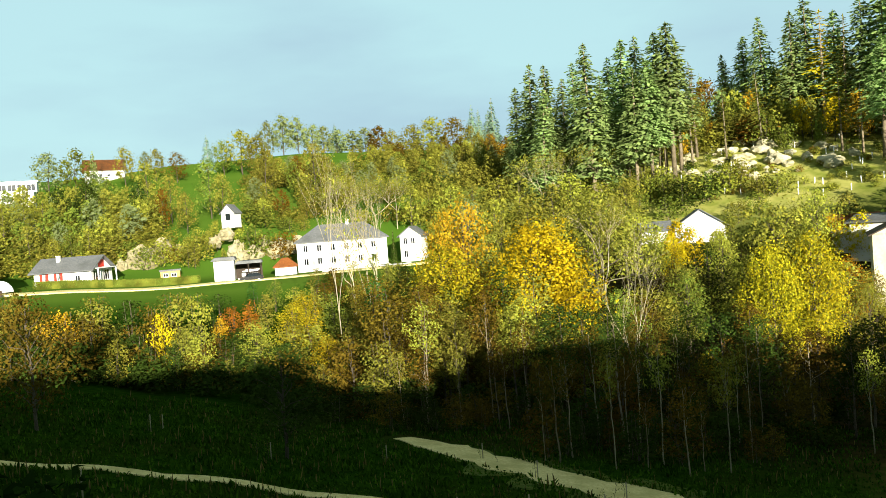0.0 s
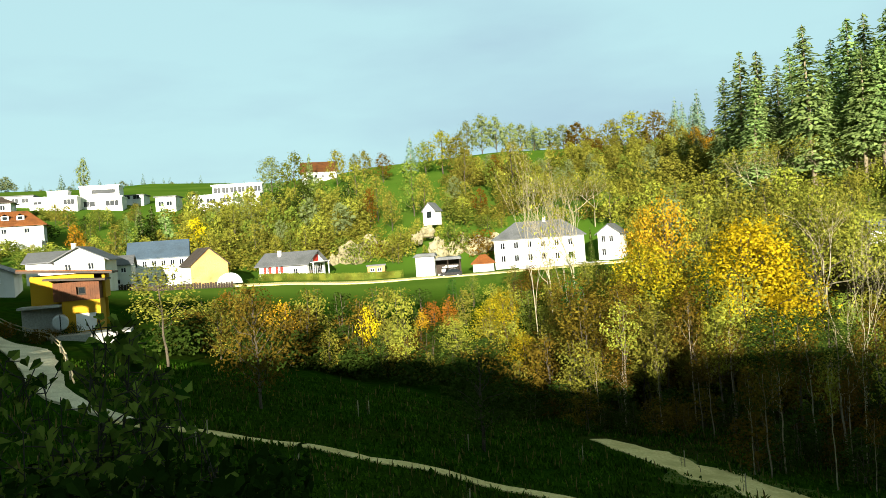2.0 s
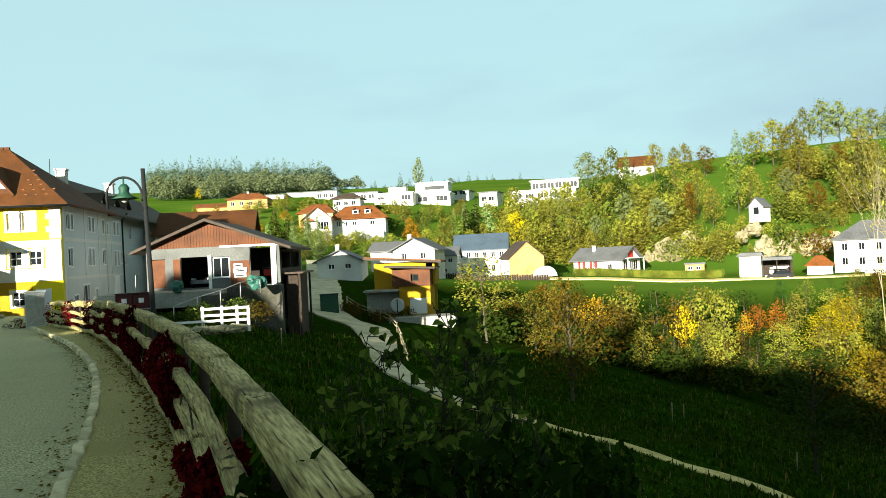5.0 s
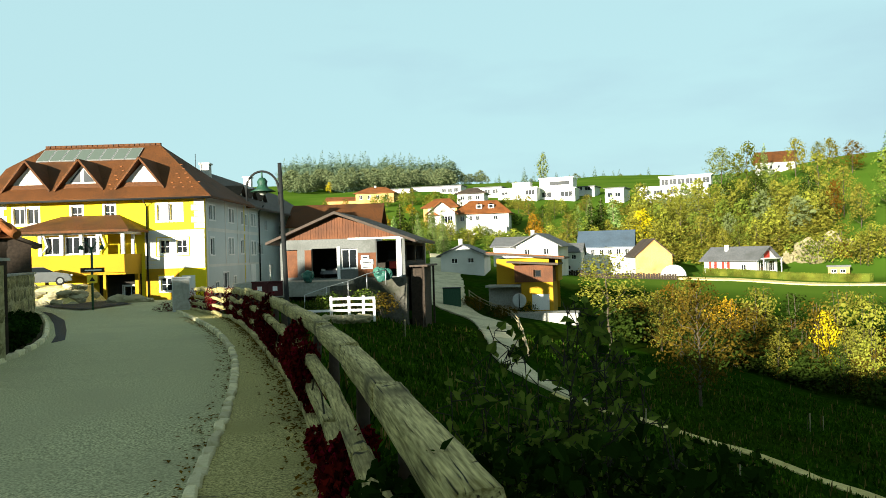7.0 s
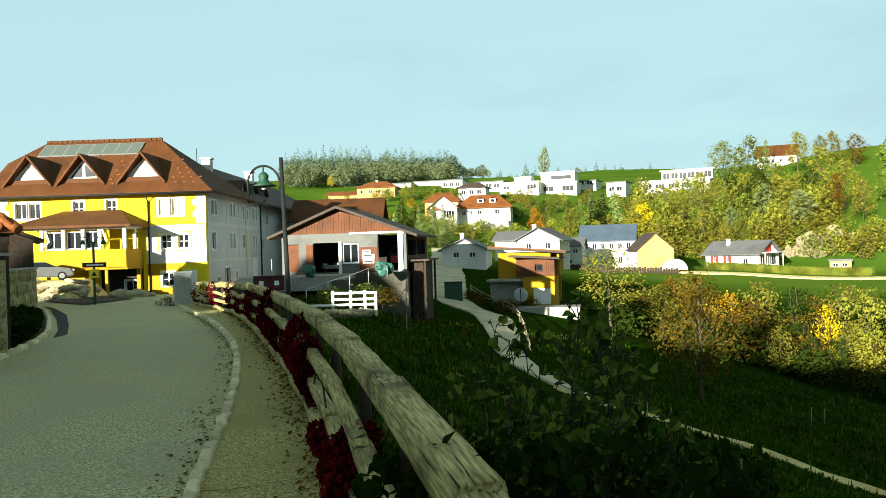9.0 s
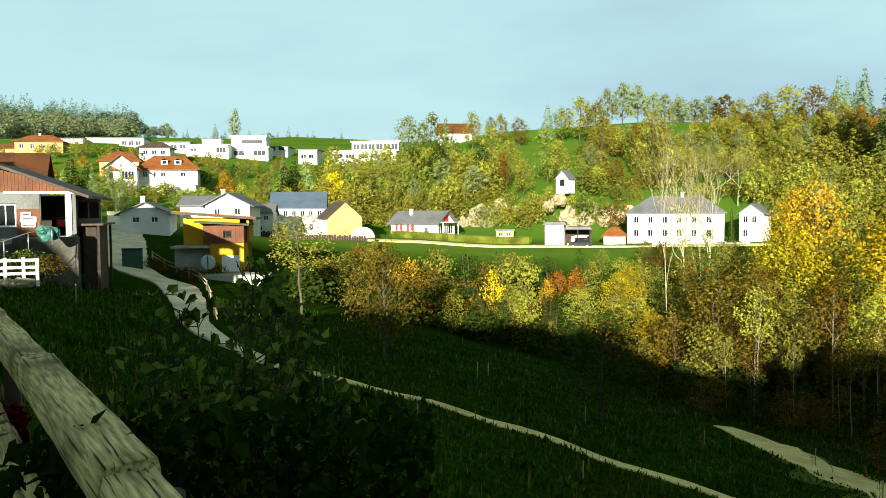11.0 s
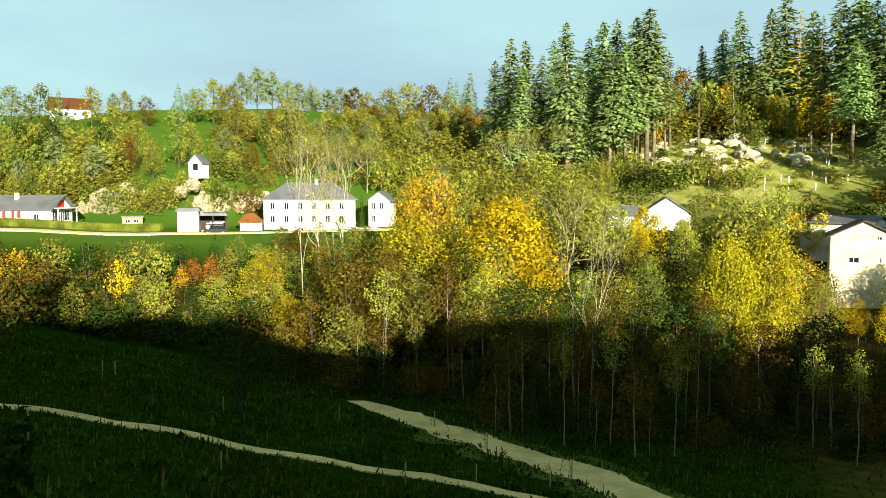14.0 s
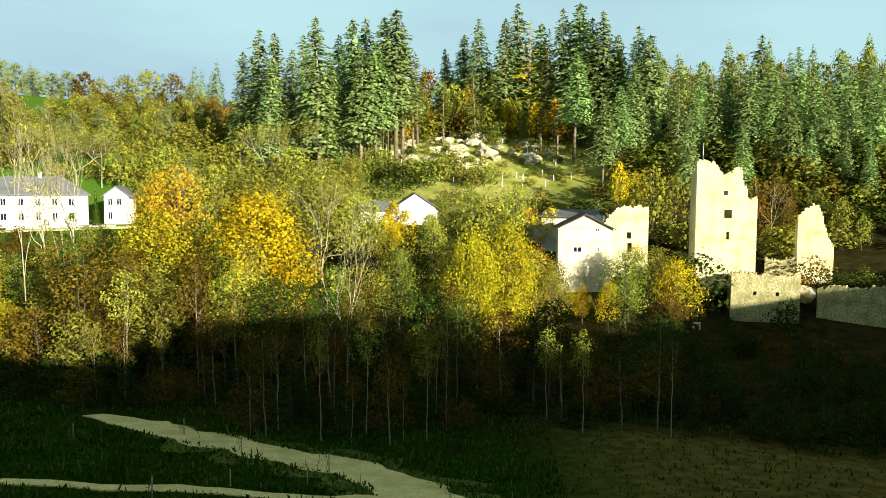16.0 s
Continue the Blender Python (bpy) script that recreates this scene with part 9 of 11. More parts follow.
for p in dirt.data.polygons[:1]:
    if p.normal.z < 0:
        dirt.data.flip_normals()
tagged(dirt, "strip of dark soil and painted shadow along the kerb", "dirt", kind="structure")
left_kerb = smooth_line([(-8.5, -0.6), (-12.5, 1.7), (-13.7, 2.25), (-15.4, 3.42), (-17.4, 4.45), (-19.2, 5.25), (-22.0, 6.17), (-29.0, 8.17), (-37.8, 10.46), (-43, 11.4)], rounds=4)
kerb_row("kerb", left_kerb, 0.5, 0.29, "row of pale kerb stones beside the stone wall")


def log_mesh(rng, length, rw, rh, flat=0.55):
    """A hewn log along x: flattened on top, checked and uneven."""
    bm, sides, n = bmesh.new(), 16, max(5, int(length / 0.12))
    rings = []
    for i in range(n + 1):
        f = i / n
        ring = []
        for k in range(sides):
            a = 2 * math.pi * k / sides
            ca, sa_ = (math.copysign(abs(c) ** 0.68, c) for c in (math.cos(a), math.sin(a)))     # hewn nearly square
            r = 1 + 0.10 * noise.noise((f * length * 1.3, ca * 1.5 + rng.random() * 0.02, sa_ * 1.5)) + 0.012 * rng.normal() + 0.05 * noise.noise((f * length * 6, ca * 3, sa_ * 3))
            z = max(-0.8, min(flat + 0.08 * noise.noise((f * 5, k * 0.7, 2)), sa_ * r))
            if k in (3, 12) and noise.noise((f * length * 2.2, k, 8)) > -0.1:
                z -= 0.10 * np.sign(z)          # drying cracks
            ring.append(bm.verts.new((f * length - length / 2, ca * r * rw, z * rh)))
        rings.append(ring)
    for a, b in zip(rings, rings[1:]):
        for k in range(sides):
            bm.faces.new((a[k], a[(k + 1) % sides], b[(k + 1) % sides], b[k])).smooth = True
    bm.faces.new(rings[0][::-1])
    bm.faces.new(rings[-1])
    bmesh.ops.recalc_face_normals(bm, faces=bm.faces)
    return mesh_of("rail", bm, M["wood_old"])


def weathered_log():
    """Silvered wood: long grain, dark drying cracks that also dent the surface, lichen stains."""
    m = surface("silvered_log", (0.221, 0.184, 0.0612), (0.681, 0.594, 0.259), (0.092, 0.0765, 0.0216), grain=5, stain=2.2, bump=0.0, rough=0.85, stretch=(1.0, 14, 14))
    nt = m.node_tree
    p = nt.nodes["Principled BSDF"]
    col = p.inputs["Base Color"].links[0].from_socket
    crack = noise_fac(nt, 3.2, 8, 0.31, 0.38, stretch=(0.5, 26, 26))
    cross = noise_fac(nt, 2.4, 3, 0.29, 0.33, stretch=(5, 1.5, 1.5))
    low = nt.nodes.new("ShaderNodeMath")
    low.operation = "MULTIPLY"
    nt.links.new(crack, low.inputs[0])
    nt.links.new(cross, low.inputs[1])
    mx = nt.nodes.new("ShaderNodeMix")
    mx.data_type = "RGBA"
    mx.inputs["A"].default_value = (0.03, 0.025, 0.010, 1)
    nt.links.new(low.outputs["Value"], mx.inputs["Factor"])
    nt.links.new(col, mx.inputs["B"])
    nt.links.new(mx.outputs["Result"], p.inputs["Base Color"])
    bn = nt.nodes.new("ShaderNodeBump")
    bn.inputs["Strength"].default_value, bn.inputs["Distance"].default_value = 0.9, 0.02
    nt.links.new(low.outputs["Value"], bn.inputs["Height"])
    nt.links.new(bn.outputs["Normal"], p.inputs["Normal"])
    return m


M["wood_old"] = weathered_log()
fence = empty("log_fence", Matrix(), "weathered grey log rail fence along the footway", "fence")
rngf = np.random.default_rng(4)
FS = np.concatenate([[0], np.cumsum([math.hypot(b[0] - a[0], b[1] - a[1]) for a, b in zip(fence_line, fence_line[1:])])])


def on_fence(t):
    return float(np.interp(t, FS, [p[0] for p in fence_line])), float(np.interp(t, FS, [p[1] for p in fence_line]))


STEP = 1.95
rails_top = [log_mesh(rngf, STEP - 0.025, 0.082, 0.105, 0.8) for _ in range(5)]
rails_mid = [log_mesh(rngf, STEP + 0.10, 0.055, 0.065, 0.8) for _ in range(5)]
post_mesh = [mesh_of("post", tube(bmesh.new(), [(0, 0, -0.5), (0.01, 0, 0.4), (0, 0.01, 0.93)], [0.06, 0.055, 0.05], 9), M["wood_dark"]) for _ in range(2)]
t, k = 0.0, 0
while t < FS[-1] - STEP:
    (x0, y0), (x1, y1) = on_fence(t), on_fence(t + STEP)
    z0, z1 = road_z(x0, y0) + 0.07, road_z(x1, y1) + 0.07
    yaw = math.degrees(math.atan2(y1 - y0, x1 - x0))
    tilt = -math.degrees(math.atan2(z1 - z0, STEP))
    xm, ym, zm = (x0 + x1) / 2, (y0 + y1) / 2, (z0 + z1) / 2
    nx, ny = (y1 - y0) / STEP, -(x1 - x0) / STEP
    for meshes, off, h, j in ((rails_top, 0.0, 0.90, 1.2), (rails_mid, 0.15, 0.62, 2.5), (rails_mid, 0.17, 0.34, 2.5), (rails_mid, 0.2, 0.08, 2.0)):
        if h == 0.10 and k % 5 == 2:
            continue
        o = new("rail", meshes[(k * 3 + int(h * 10)) % 5])
        o.parent = fence
        o.matrix_basis = pose(xm - nx * off, ym - ny * off, zm + h + rngf.normal() * 0.012, rngf.normal() * 6, tilt + rngf.normal() * j * 0.25, yaw + rngf.normal() * j * 0.3 + (180 if k % 2 else 0))
    o = new("post", post_mesh[k % 2])
    o.parent = fence
    o.matrix_basis = pose(x0 + nx * 0.1, y0 + ny * 0.1, z0 - 0.06, rngf.normal() * 1.5, rngf.normal() * 1.5, 40 * k)
    t += STEP
    k += 1


def lobed_leaves(rng, pos, nrm, size, n_col=1.0):
    """Pointed heart-shaped leaves, two folded quads each."""
    n = len(pos)
    nrm = nrm / np.linalg.norm(nrm, axis=1, keepdims=True)
    u = np.cross(nrm, rng.normal(size=(n, 3)))
    u /= np.linalg.norm(u, axis=1, keepdims=True)
    u[:, 2] -= 0.5
    u /= np.linalg.norm(u, axis=1, keepdims=True)
    v = np.cross(nrm, u)
    v /= np.linalg.norm(v, axis=1, keepdims=True)
    s = size[:, None]
    base, tip = pos - u * s * 0.35, pos + u * s * 0.65 - nrm * s * 0.12
    q = np.empty((2 * n, 4, 3))
    for i, sg in enumerate((1, -1)):
        lobe, mid = pos - u * s * 0.42 + v * s * 0.30 * sg + nrm * s * 0.08, pos + u * s * 0.02 + v * s * 0.46 * sg + nrm * s * 0.12
        quad = [base, lobe, mid, tip] if sg > 0 else [base, tip, mid, lobe]
        for j in range(4):
            q[i * n:(i + 1) * n, j] = quad[j]
    return q


def creeper():
    rng = np.random.default_rng(21)
    pos, nrm = [], []
    ds = np.array([math.hypot(*on_fence(t)) for t in np.arange(5.7, FS[-1], 0.05)])
    for d, half, top, n in ((4.5, 0.6, 0.5, 2200), (6.0, 0.4, 0.35, 900), (8.2, 0.6, 0.8, 2600), (9.7, 0.8, 0.75, 2400), (12.6, 0.6, 0.7, 1500), (14.6, 0.7, 0.8, 1700), (18.4, 0.8, 0.85, 1500), (22.5, 0.4, 0.5, 500), (26.0, 0.5, 0.9, 700), (30.0, 0.7, 0.95, 900), (34.5, 0.6, 0.95, 600)):
        mid = 5.7 + 0.05 * int(np.argmin(np.abs(ds - d)))
        for _ in range(n):
            u = rng.normal() * 0.55
            s = mid + u * half
            x, y = on_fence(s)
            x2, y2 = on_fence(s + 0.1)
            l = math.hypot(x2 - x, y2 - y)
            nx, ny = -(y2 - y) / l, (x2 - x) / l
            lim = top * max(0.15, 1 - 0.5 * u * u + 0.5 * noise.noise((s * 2.1, d, 0)))
            h = lim * rng.random() ** 0.9 + 0.02
            swell = 0.24 * math.sin(math.pi * min(1.0, 0.25 + 0.75 * (1 - h / top))) + 0.10
            off = 0.02 + swell * rng.random() ** 0.7
            pos.append((x + nx * off, y + ny * off, road_z(x, y) + 0.08 + h))
            nrm.append((nx + rng.normal() * 0.6, ny + rng.normal() * 0.6, 0.5 + rng.normal() * 0.4))
    pos, nrm = np.array(pos), np.array(nrm)
    e = empty("creeper", Matrix(), "crimson autumn creeper trailing over the log fence", "creeper")
    o = new("leaves", quads_mesh("leaves", lobed_leaves(rng, pos[::6], nrm[::6], 0.03 + 0.04 * rng.random(len(pos[::6]))), M["l_scarlet"]))
    o.parent = e
    dark = np.arange(len(pos)) % 6 > 0
    o = new("leaves", quads_mesh("leaves", lobed_leaves(rng, pos[dark], nrm[dark], 0.03 + 0.035 * rng.random(int(dark.sum()))), M["l_red"]))
    o.parent = e
    bm = bmesh.new()
    for s in np.arange(6, 26, 1.9):
        pts = []
        for i in range(5):
            x, y = on_fence(s + i * 0.35)
            pts.append(Vector((x - 0.12, y - 0.16, road_z(x, y) + 0.1 + 0.6 * abs(math.sin(s * 3 + i * 0.5)))))
        tube(bm, pts, 0.008, 4, cap=False)
    part("stem", bm, M["bark"], e)


creeper()

# fallen leaves and moss against the fence foot
rngd = np.random.default_rng(8)
pts, nr = [], []
for _ in range(2600):
    s = rngd.random() * 30 + 3
    x, y = on_fence(s)
    x2, y2 = on_fence(s + 0.1)
    l = math.hypot(x2 - x, y2 - y)
    off = 0.16 + abs(rngd.normal()) * 0.16
    pts.append((x - (y2 - y) / l * off, y + (x2 - x) / l * off, road_z(x, y) + 0.078 + rngd.random() * 0.02))
    nr.append((rngd.normal() * 0.3, rngd.normal() * 0.3, 1))
for _ in range(1500):
    i = rngd.integers(30, len(kerb_line) - 20)
    x, y = kerb_line[i]
    pts.append((x + rngd.normal() * 0.15, y - 0.1 + rngd.normal() * 0.12, road_z(x, y) + 0.012))
    nr.append((rngd.normal() * 0.2, rngd.normal() * 0.2, 1))
litter = new("fallen_leaves", quads_mesh("fallen_leaves", leaf_quads(np.array(pts), np.array(nr), 0.03 + 0.04 * rngd.random(len(pts)), rngd), M["l_rust"]))
tagged(litter, "small dry fallen leaves along the fence foot", "leaves", kind="stuff")


# a crack across the footway
crack_pts = [(-5.2, 2.33), (-5.04, 2.5), (-4.95, 2.68), (-4.9, 2.9), (-4.79, 3.2)]
verts = []
for i in range(33):
    k, f = min(3, i // 8), i % 8 / 8 if i < 32 else 1.0
    x, y = (crack_pts[k][j] * (1 - f) + crack_pts[k + 1][j] * f for j in (0, 1))
    y += 0.02 * noise.noise((x * 6, y * 6, 0))
    w = 0.007 + 0.006 * abs(noise.noise((x * 9, 4, 0)))
    verts += [(x, y - w, road_z(x, y) + 0.0745), (x, y + w, road_z(x, y) + 0.0745)]
crack = pyd("pavement_crack", verts, [(2 * i, 2 * i + 1, 2 * i + 3, 2 * i + 2) for i in range(32)], M["asphalt_dark"])
tagged(crack, "dark crack running across the worn footway", "crack", kind="structure")


# ---- bramble bush beyond the fence ----
def bramble():
    rng = np.random.default_rng(33)
    e = empty("climbing_shrub", Matrix(), "dark leafy shrub with heart-shaped leaves beyond the fence", "shrub")
    bm, pos, nrm, size = bmesh.new(), [], [], []
    shoots = [(37.7, 3.6, -4.1), (36.8, 3.6, -4.4), (36.0, 3.7, -4.6), (35.4, 3.5, -5.2), (34.6, 3.7, -6.0), (34.0, 3.6, -7.3), (38.2, 3.5, -6.4), (43.1, 3.9, -5.8), (42.2, 3.8, -7.0), (41.0, 3.8, -6.8), (40.0, 3.6, -8.6), (36.4, 3.5, -7.5), (35.2, 3.4, -8.2), (32.6, 3.5, -9.5), (37.5, 3.3, -9.2), (44.8, 3.6, -8.6), (31.3, 3.2, -12.2), (46.5, 3.5, -10.2), (30.3, 3.1, -15.2), (33.6, 3.2, -11.0), (42.2, 3.3, -10.4), (39.4, 3.2, -11.6), (35.0, 3.1, -12.8), (47.5, 3.3, -13.5), (44, 3.1, -14), (37, 3.0, -15), (41, 3.0, -15.5), (33, 3.0, -16)]
    for az, d, top in shoots:
        d += 0.5
        p1 = at(az, d, d * math.tan(radians(top)))
        p0 = at(az + rng.normal() * 2, d - 0.2 + rng.normal() * 0.2, -2.9)
        path = limb_path(rng, p0, p1, 8, 0.02)
        tube(bm, path, [0.008 - 0.0007 * i for i in range(9)], 4, cap=False)
        n = int(48 + 16 * rng.random())
        for i in range(n):
            f = 1 - rng.random() ** 1.2 * 0.75
            q = path[min(7, int(f * 8))].lerp(path[min(8, int(f * 8) + 1)], f * 8 % 1)
            off = Vector(rng.normal(size=3)) * (0.06 + 0.13 * (1 - f))
            tube(bm, [q, q + off], 0.003, 3, cap=False)
            pos.append(q + off)
            nrm.append(np.array([rng.normal() * 0.6, -0.7 + rng.normal() * 0.6, 0.55 + rng.normal() * 0.5]))
            size.append(0.042 + 0.04 * rng.random())
    # lower tangle on the bank, its shade put into darker leaves
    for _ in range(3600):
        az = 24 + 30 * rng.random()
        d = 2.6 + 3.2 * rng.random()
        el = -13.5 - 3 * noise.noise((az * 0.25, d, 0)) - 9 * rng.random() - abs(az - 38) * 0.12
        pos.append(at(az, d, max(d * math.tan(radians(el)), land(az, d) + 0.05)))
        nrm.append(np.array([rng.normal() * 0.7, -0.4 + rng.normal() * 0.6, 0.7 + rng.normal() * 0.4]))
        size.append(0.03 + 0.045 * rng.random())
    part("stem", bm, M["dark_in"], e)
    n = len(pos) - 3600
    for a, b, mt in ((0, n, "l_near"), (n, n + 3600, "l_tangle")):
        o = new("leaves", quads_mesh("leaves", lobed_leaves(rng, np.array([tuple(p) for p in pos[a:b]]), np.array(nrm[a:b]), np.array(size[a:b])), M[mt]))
        o.parent = e


bramble()


# ---- meadow grass, weeds and staked saplings ----
def grass():
    rng = np.random.default_rng(12)
    n = 90000
    az = rng.uniform(-52, 62, n)
    d = 5 + 57 * rng.random(n) ** 0.75
    q = np.empty((n, 4, 3))
    keep = np.zeros(n, bool)
    for i in range(n):
        a, dd = az[i], d[i]
        if a > 55 and dd < 18:
            continue
        p = at(a, dd, land(a, dd) - 0.02)
        if 0.90 * p.x - 0.43 * p.y > 3 and dd < 54 and rng.random() < 0.85:     # mown field
            continue
        h = (0.10 + 0.22 * rng.random()) * (1.2 if noise.noise((p.x * 0.3, p.y * 0.3, 5)) > 0.1 else 0.7)
        w = 0.03 + 0.05 * rng.random()
        t = rng.random() * 6.28
        lean = rng.normal(size=2) * h * 0.35
        ux, uy = math.cos(t) * w, math.sin(t) * w
        q[i] = ((p.x - ux, p.y - uy, p.z), (p.x + ux, p.y + uy, p.z), (p.x + ux * 0.3 + lean[0], p.y + uy * 0.3 + lean[1], p.z + h), (p.x - ux * 0.8 + lean[0] * 0.6, p.y - uy * 0.8 + lean[1] * 0.6, p.z + h * 0.75))
        keep[i] = True
    return q[keep]


def off_tracks(q, lines, half):
    c = q.mean(axis=1)[:, :2]
    ok = np.ones(len(q), bool)
    for line in lines:
        l = np.array(resample(smooth_line(line), 160))
        dist = np.min(np.hypot(c[:, None, 0] - l[None, :, 0], c[:, None, 1] - l[None, :, 1]), axis=1)
        ok &= dist > half
    return q[ok]


gq = grass()
gq = off_tracks(gq, [FOOTPATH], 0.45)
gq = off_tracks(gq, [TRACK], 1.5)
gq = off_tracks(gq, [LOWER_ROAD], 1.8)
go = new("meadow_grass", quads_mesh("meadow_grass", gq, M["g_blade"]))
tagged(go, "unmown green meadow grass on the slope, darkened for shade", "grass", kind="stuff")
dq = gq[np.random.default_rng(3).random(len(gq)) < 0.05]
dc = dq[:, :1, :]
dq = dc + (dq - dc) * np.array([0.6, 0.6, 2.0])
do = new("dry_stalks", quads_mesh("dry_stalks", dq, M["g_dry"]))
tagged(do, "scattered dry grass stalks on the meadow", "grass", kind="stuff")


def sapling(az, d, h, stake=True):
    e = empty("staked_sapling" if stake else "weed_stalk", Matrix.Translation(at(az, d, land(az, d) - 0.05)), "thin young tree tied to a pale stake" if stake else "tall dry weed stalk on the meadow", "sapling" if stake else "weed", "young plants on the meadow")
    rng = np.random.default_rng(int(az * 10 + d * 100) % 9999)
    path = limb_path(rng, (0, 0, 0), (rng.normal() * 0.08, rng.normal() * 0.08, h), 5, 0.02)
    bm = tube(bmesh.new(), path, [0.018, 0.015, 0.012, 0.009, 0.006, 0.004], 4, cap=False)
    for i in range(5):
        f = 0.35 + 0.6 * rng.random()
        q = path[int(f * 5)]
        part("twig", tube(bmesh.new(), [q, q + Vector((rng.normal() * 0.12, rng.normal() * 0.12, 0.16))], 0.005, 3, cap=False), M["bark"], e)
    part("stem", bm, M["bark"], e)
    if stake:
        part("stake", tube(bmesh.new(), [(0.15, 0, 0), (0.16, 0.02, h * 0.7)], 0.03, 6), M["bark_pale"], e, "pale wooden stake")
    n = 30
    pos = np.array([tuple(path[int((0.4 + 0.6 * rng.random()) * 5)]) for _ in range(n)]) + rng.normal(size=(n, 3)) * 0.1
    o = new("leaves", quads_mesh("leaves", leaf_quads(pos, rng.normal(size=(n, 3)), 0.05 + 0.04 * rng.random(n), rng), M["l_green"]))
    o.parent = e


for az, d, h, st in ((33.4, 36, 1.4, True), (32.6, 38, 1.5, True), (28.2, 30, 1.2, False), (26.4, 30, 1.8, True), (21.8, 47, 1.5, True), (21.0, 48, 1.3, True), (14.0, 29, 1.2, True), (14.6, 40, 1.4, False), (13.8, 41, 1.3, True), (5.4, 42, 1.4, True), (-1.8, 44, 1.4, True), (-3.0, 43, 1.3, False), (-5.8, 40, 1.4, True), (-12.2, 37, 1.5, True), (-11.6, 36.5, 1.2, False), (-10.6, 34.5, 1.4, True), (-5.0, 33, 1.2, True), (-4.0, 33.2, 1.0, False), (0.4, 31, 1.4, True), (-21.6, 31, 1.2, False), (19.4, 27, 1.1, False), (24, 26, 1.2, False), (9.5, 30, 1.2, False), (50.0, 46, 1.6, True)):
    sapling(az, d, h, st)


# ---- stone wall with the tiled hut ----
sw = empty("stone_wall", Matrix(), "rubble stone garden wall with pale coping slabs", "wall", kind="structure")
WALL_A, WALL_B, WALL_C = Vector((-8.6, -2.6, 0)), Vector((-16.0, 3.78, 0)), Vector((-26.3, 7.4, 0))


def wall_run(a, b, z_low, z_top, thick, n_stones, seed, back=False):
    d = (b - a).normalized()
    nrm = Vector((d.y, -d.x, 0))
    if nrm.dot(-(a + b) / 2) < 0:
        nrm = -nrm
    l = (b - a).length
    m = Matrix.Translation((a.x, a.y, EYE)) @ Matrix(((d.x, -nrm.x, 0, 0), (d.y, -nrm.y, 0, 0), (0, 0, 1, 0), (0, 0, 0, 1)))
    part("core", boxes((0, 0, z_low, l, thick, z_top)), M["mortar"], sw, m=m)
    rng = np.random.default_rng(seed)
    meshes = []
    for _ in range(10):
        k = rng.integers(5, 8)
        bm = bmesh.new()
        ang = (np.arange(k) + 0.6 * rng.random(k)) / k * 6.283
        rr = 0.85 + 0.3 * rng.random(k)
        lo = [bm.verts.new((math.cos(t) * r * 0.5, 0.03, math.sin(t) * r * 0.5)) for t, r in zip(ang, rr)]
        hi = [bm.verts.new((math.cos(t) * r * 0.44, -0.02 - 0.02 * rng.random(), math.sin(t) * r * 0.44)) for t, r in zip(ang, rr)]
        bm.faces.new(hi)
        for i in range(k):
            bm.faces.new((lo[i], lo[(i + 1) % k], hi[(i + 1) % k], hi[i]))
        bmesh.ops.recalc_face_normals(bm, faces=bm.faces)
        meshes.append(mesh_of("stone", bm, M["stone"]))
    step = math.sqrt(l * (z_top - z_low) / n_stones)
    rows = max(1, int((z_top - z_low) / step))
    for r in range(rows):
        x = step * (0.3 + 0.5 * (r % 2))
        while x < l - step * 0.3:
            w = step * (0.75 + 0.6 * rng.random())
            o = new("stone", meshes[rng.integers(10)])
            o.parent = sw
            o.matrix_basis = m @ pose(x, 0, z_low + (r + 0.5) * (z_top - z_low) / rows + rng.normal() * 0.03, 0, rng.normal() * 25, 0) @ Matrix.Diagonal((w * 1.16, 0.25 + 0.45 * rng.random(), step * (1.0 + 0.3 * rng.random()), 1))
            x += w * 0.95
    return m, l


wm, wl_ = wall_run(WALL_A, WALL_B, -1.9, 0.02, 0.5, 320, 1)
part("coping", boxes((-0.1, -0.12, 0.024, wl_ - 3.2, 0.56, 0.10), (wl_ - 5.2, -0.10, 0.104, wl_ + 0.05, 0.56, 0.16)), M["concrete"], sw, "pale coping slab", m=wm)
wm2, wl2 = wall_run(Vector((-29.5, 5.9, 0)), Vector((-41.9, 11.25, 0)), -2.7, -0.42, 0.45, 110, 2)
part("coping", boxes((0.1, -0.08, -0.416, wl2 + 0.1, 0.5, -0.33)), M["concrete"], sw, "pale coping slab", m=wm2)
# planting bed behind the kerb; dark soil and leaves stand in for black shade
rb = np.random.default_rng(55)
bed_x = np.linspace(-16.7, -39.0, 24)
bed_y = np.interp(-bed_x, [16.7, 17.4, 19.2, 22.0, 29.0, 37.8, 43.0], [4.05, 4.45, 5.25, 6.17, 8.17, 10.46, 11.4])
soil = pyd("planting_bed", [v for x, y in zip(bed_x, bed_y) for v in ((x, y - 0.12, road_z(x, y) + 0.06), (x + 0.7, y - 1.9, road_z(x, y) + 0.10), (x + 1.6, y - 4.5, road_z(x, y) + 0.10))],
           [f for i in range(23) for f in ((3 * i, 3 * i + 1, 3 * i + 4, 3 * i + 3), (3 * i + 1, 3 * i + 2, 3 * i + 5, 3 * i + 4))], M["soil"])
if soil.data.polygons[0].normal.z < 0:
    soil.data.flip_normals()
tagged(soil, "bed of soil behind the roadside kerb, dark for shade", "planting bed", kind="structure")
bp, bn = [], []
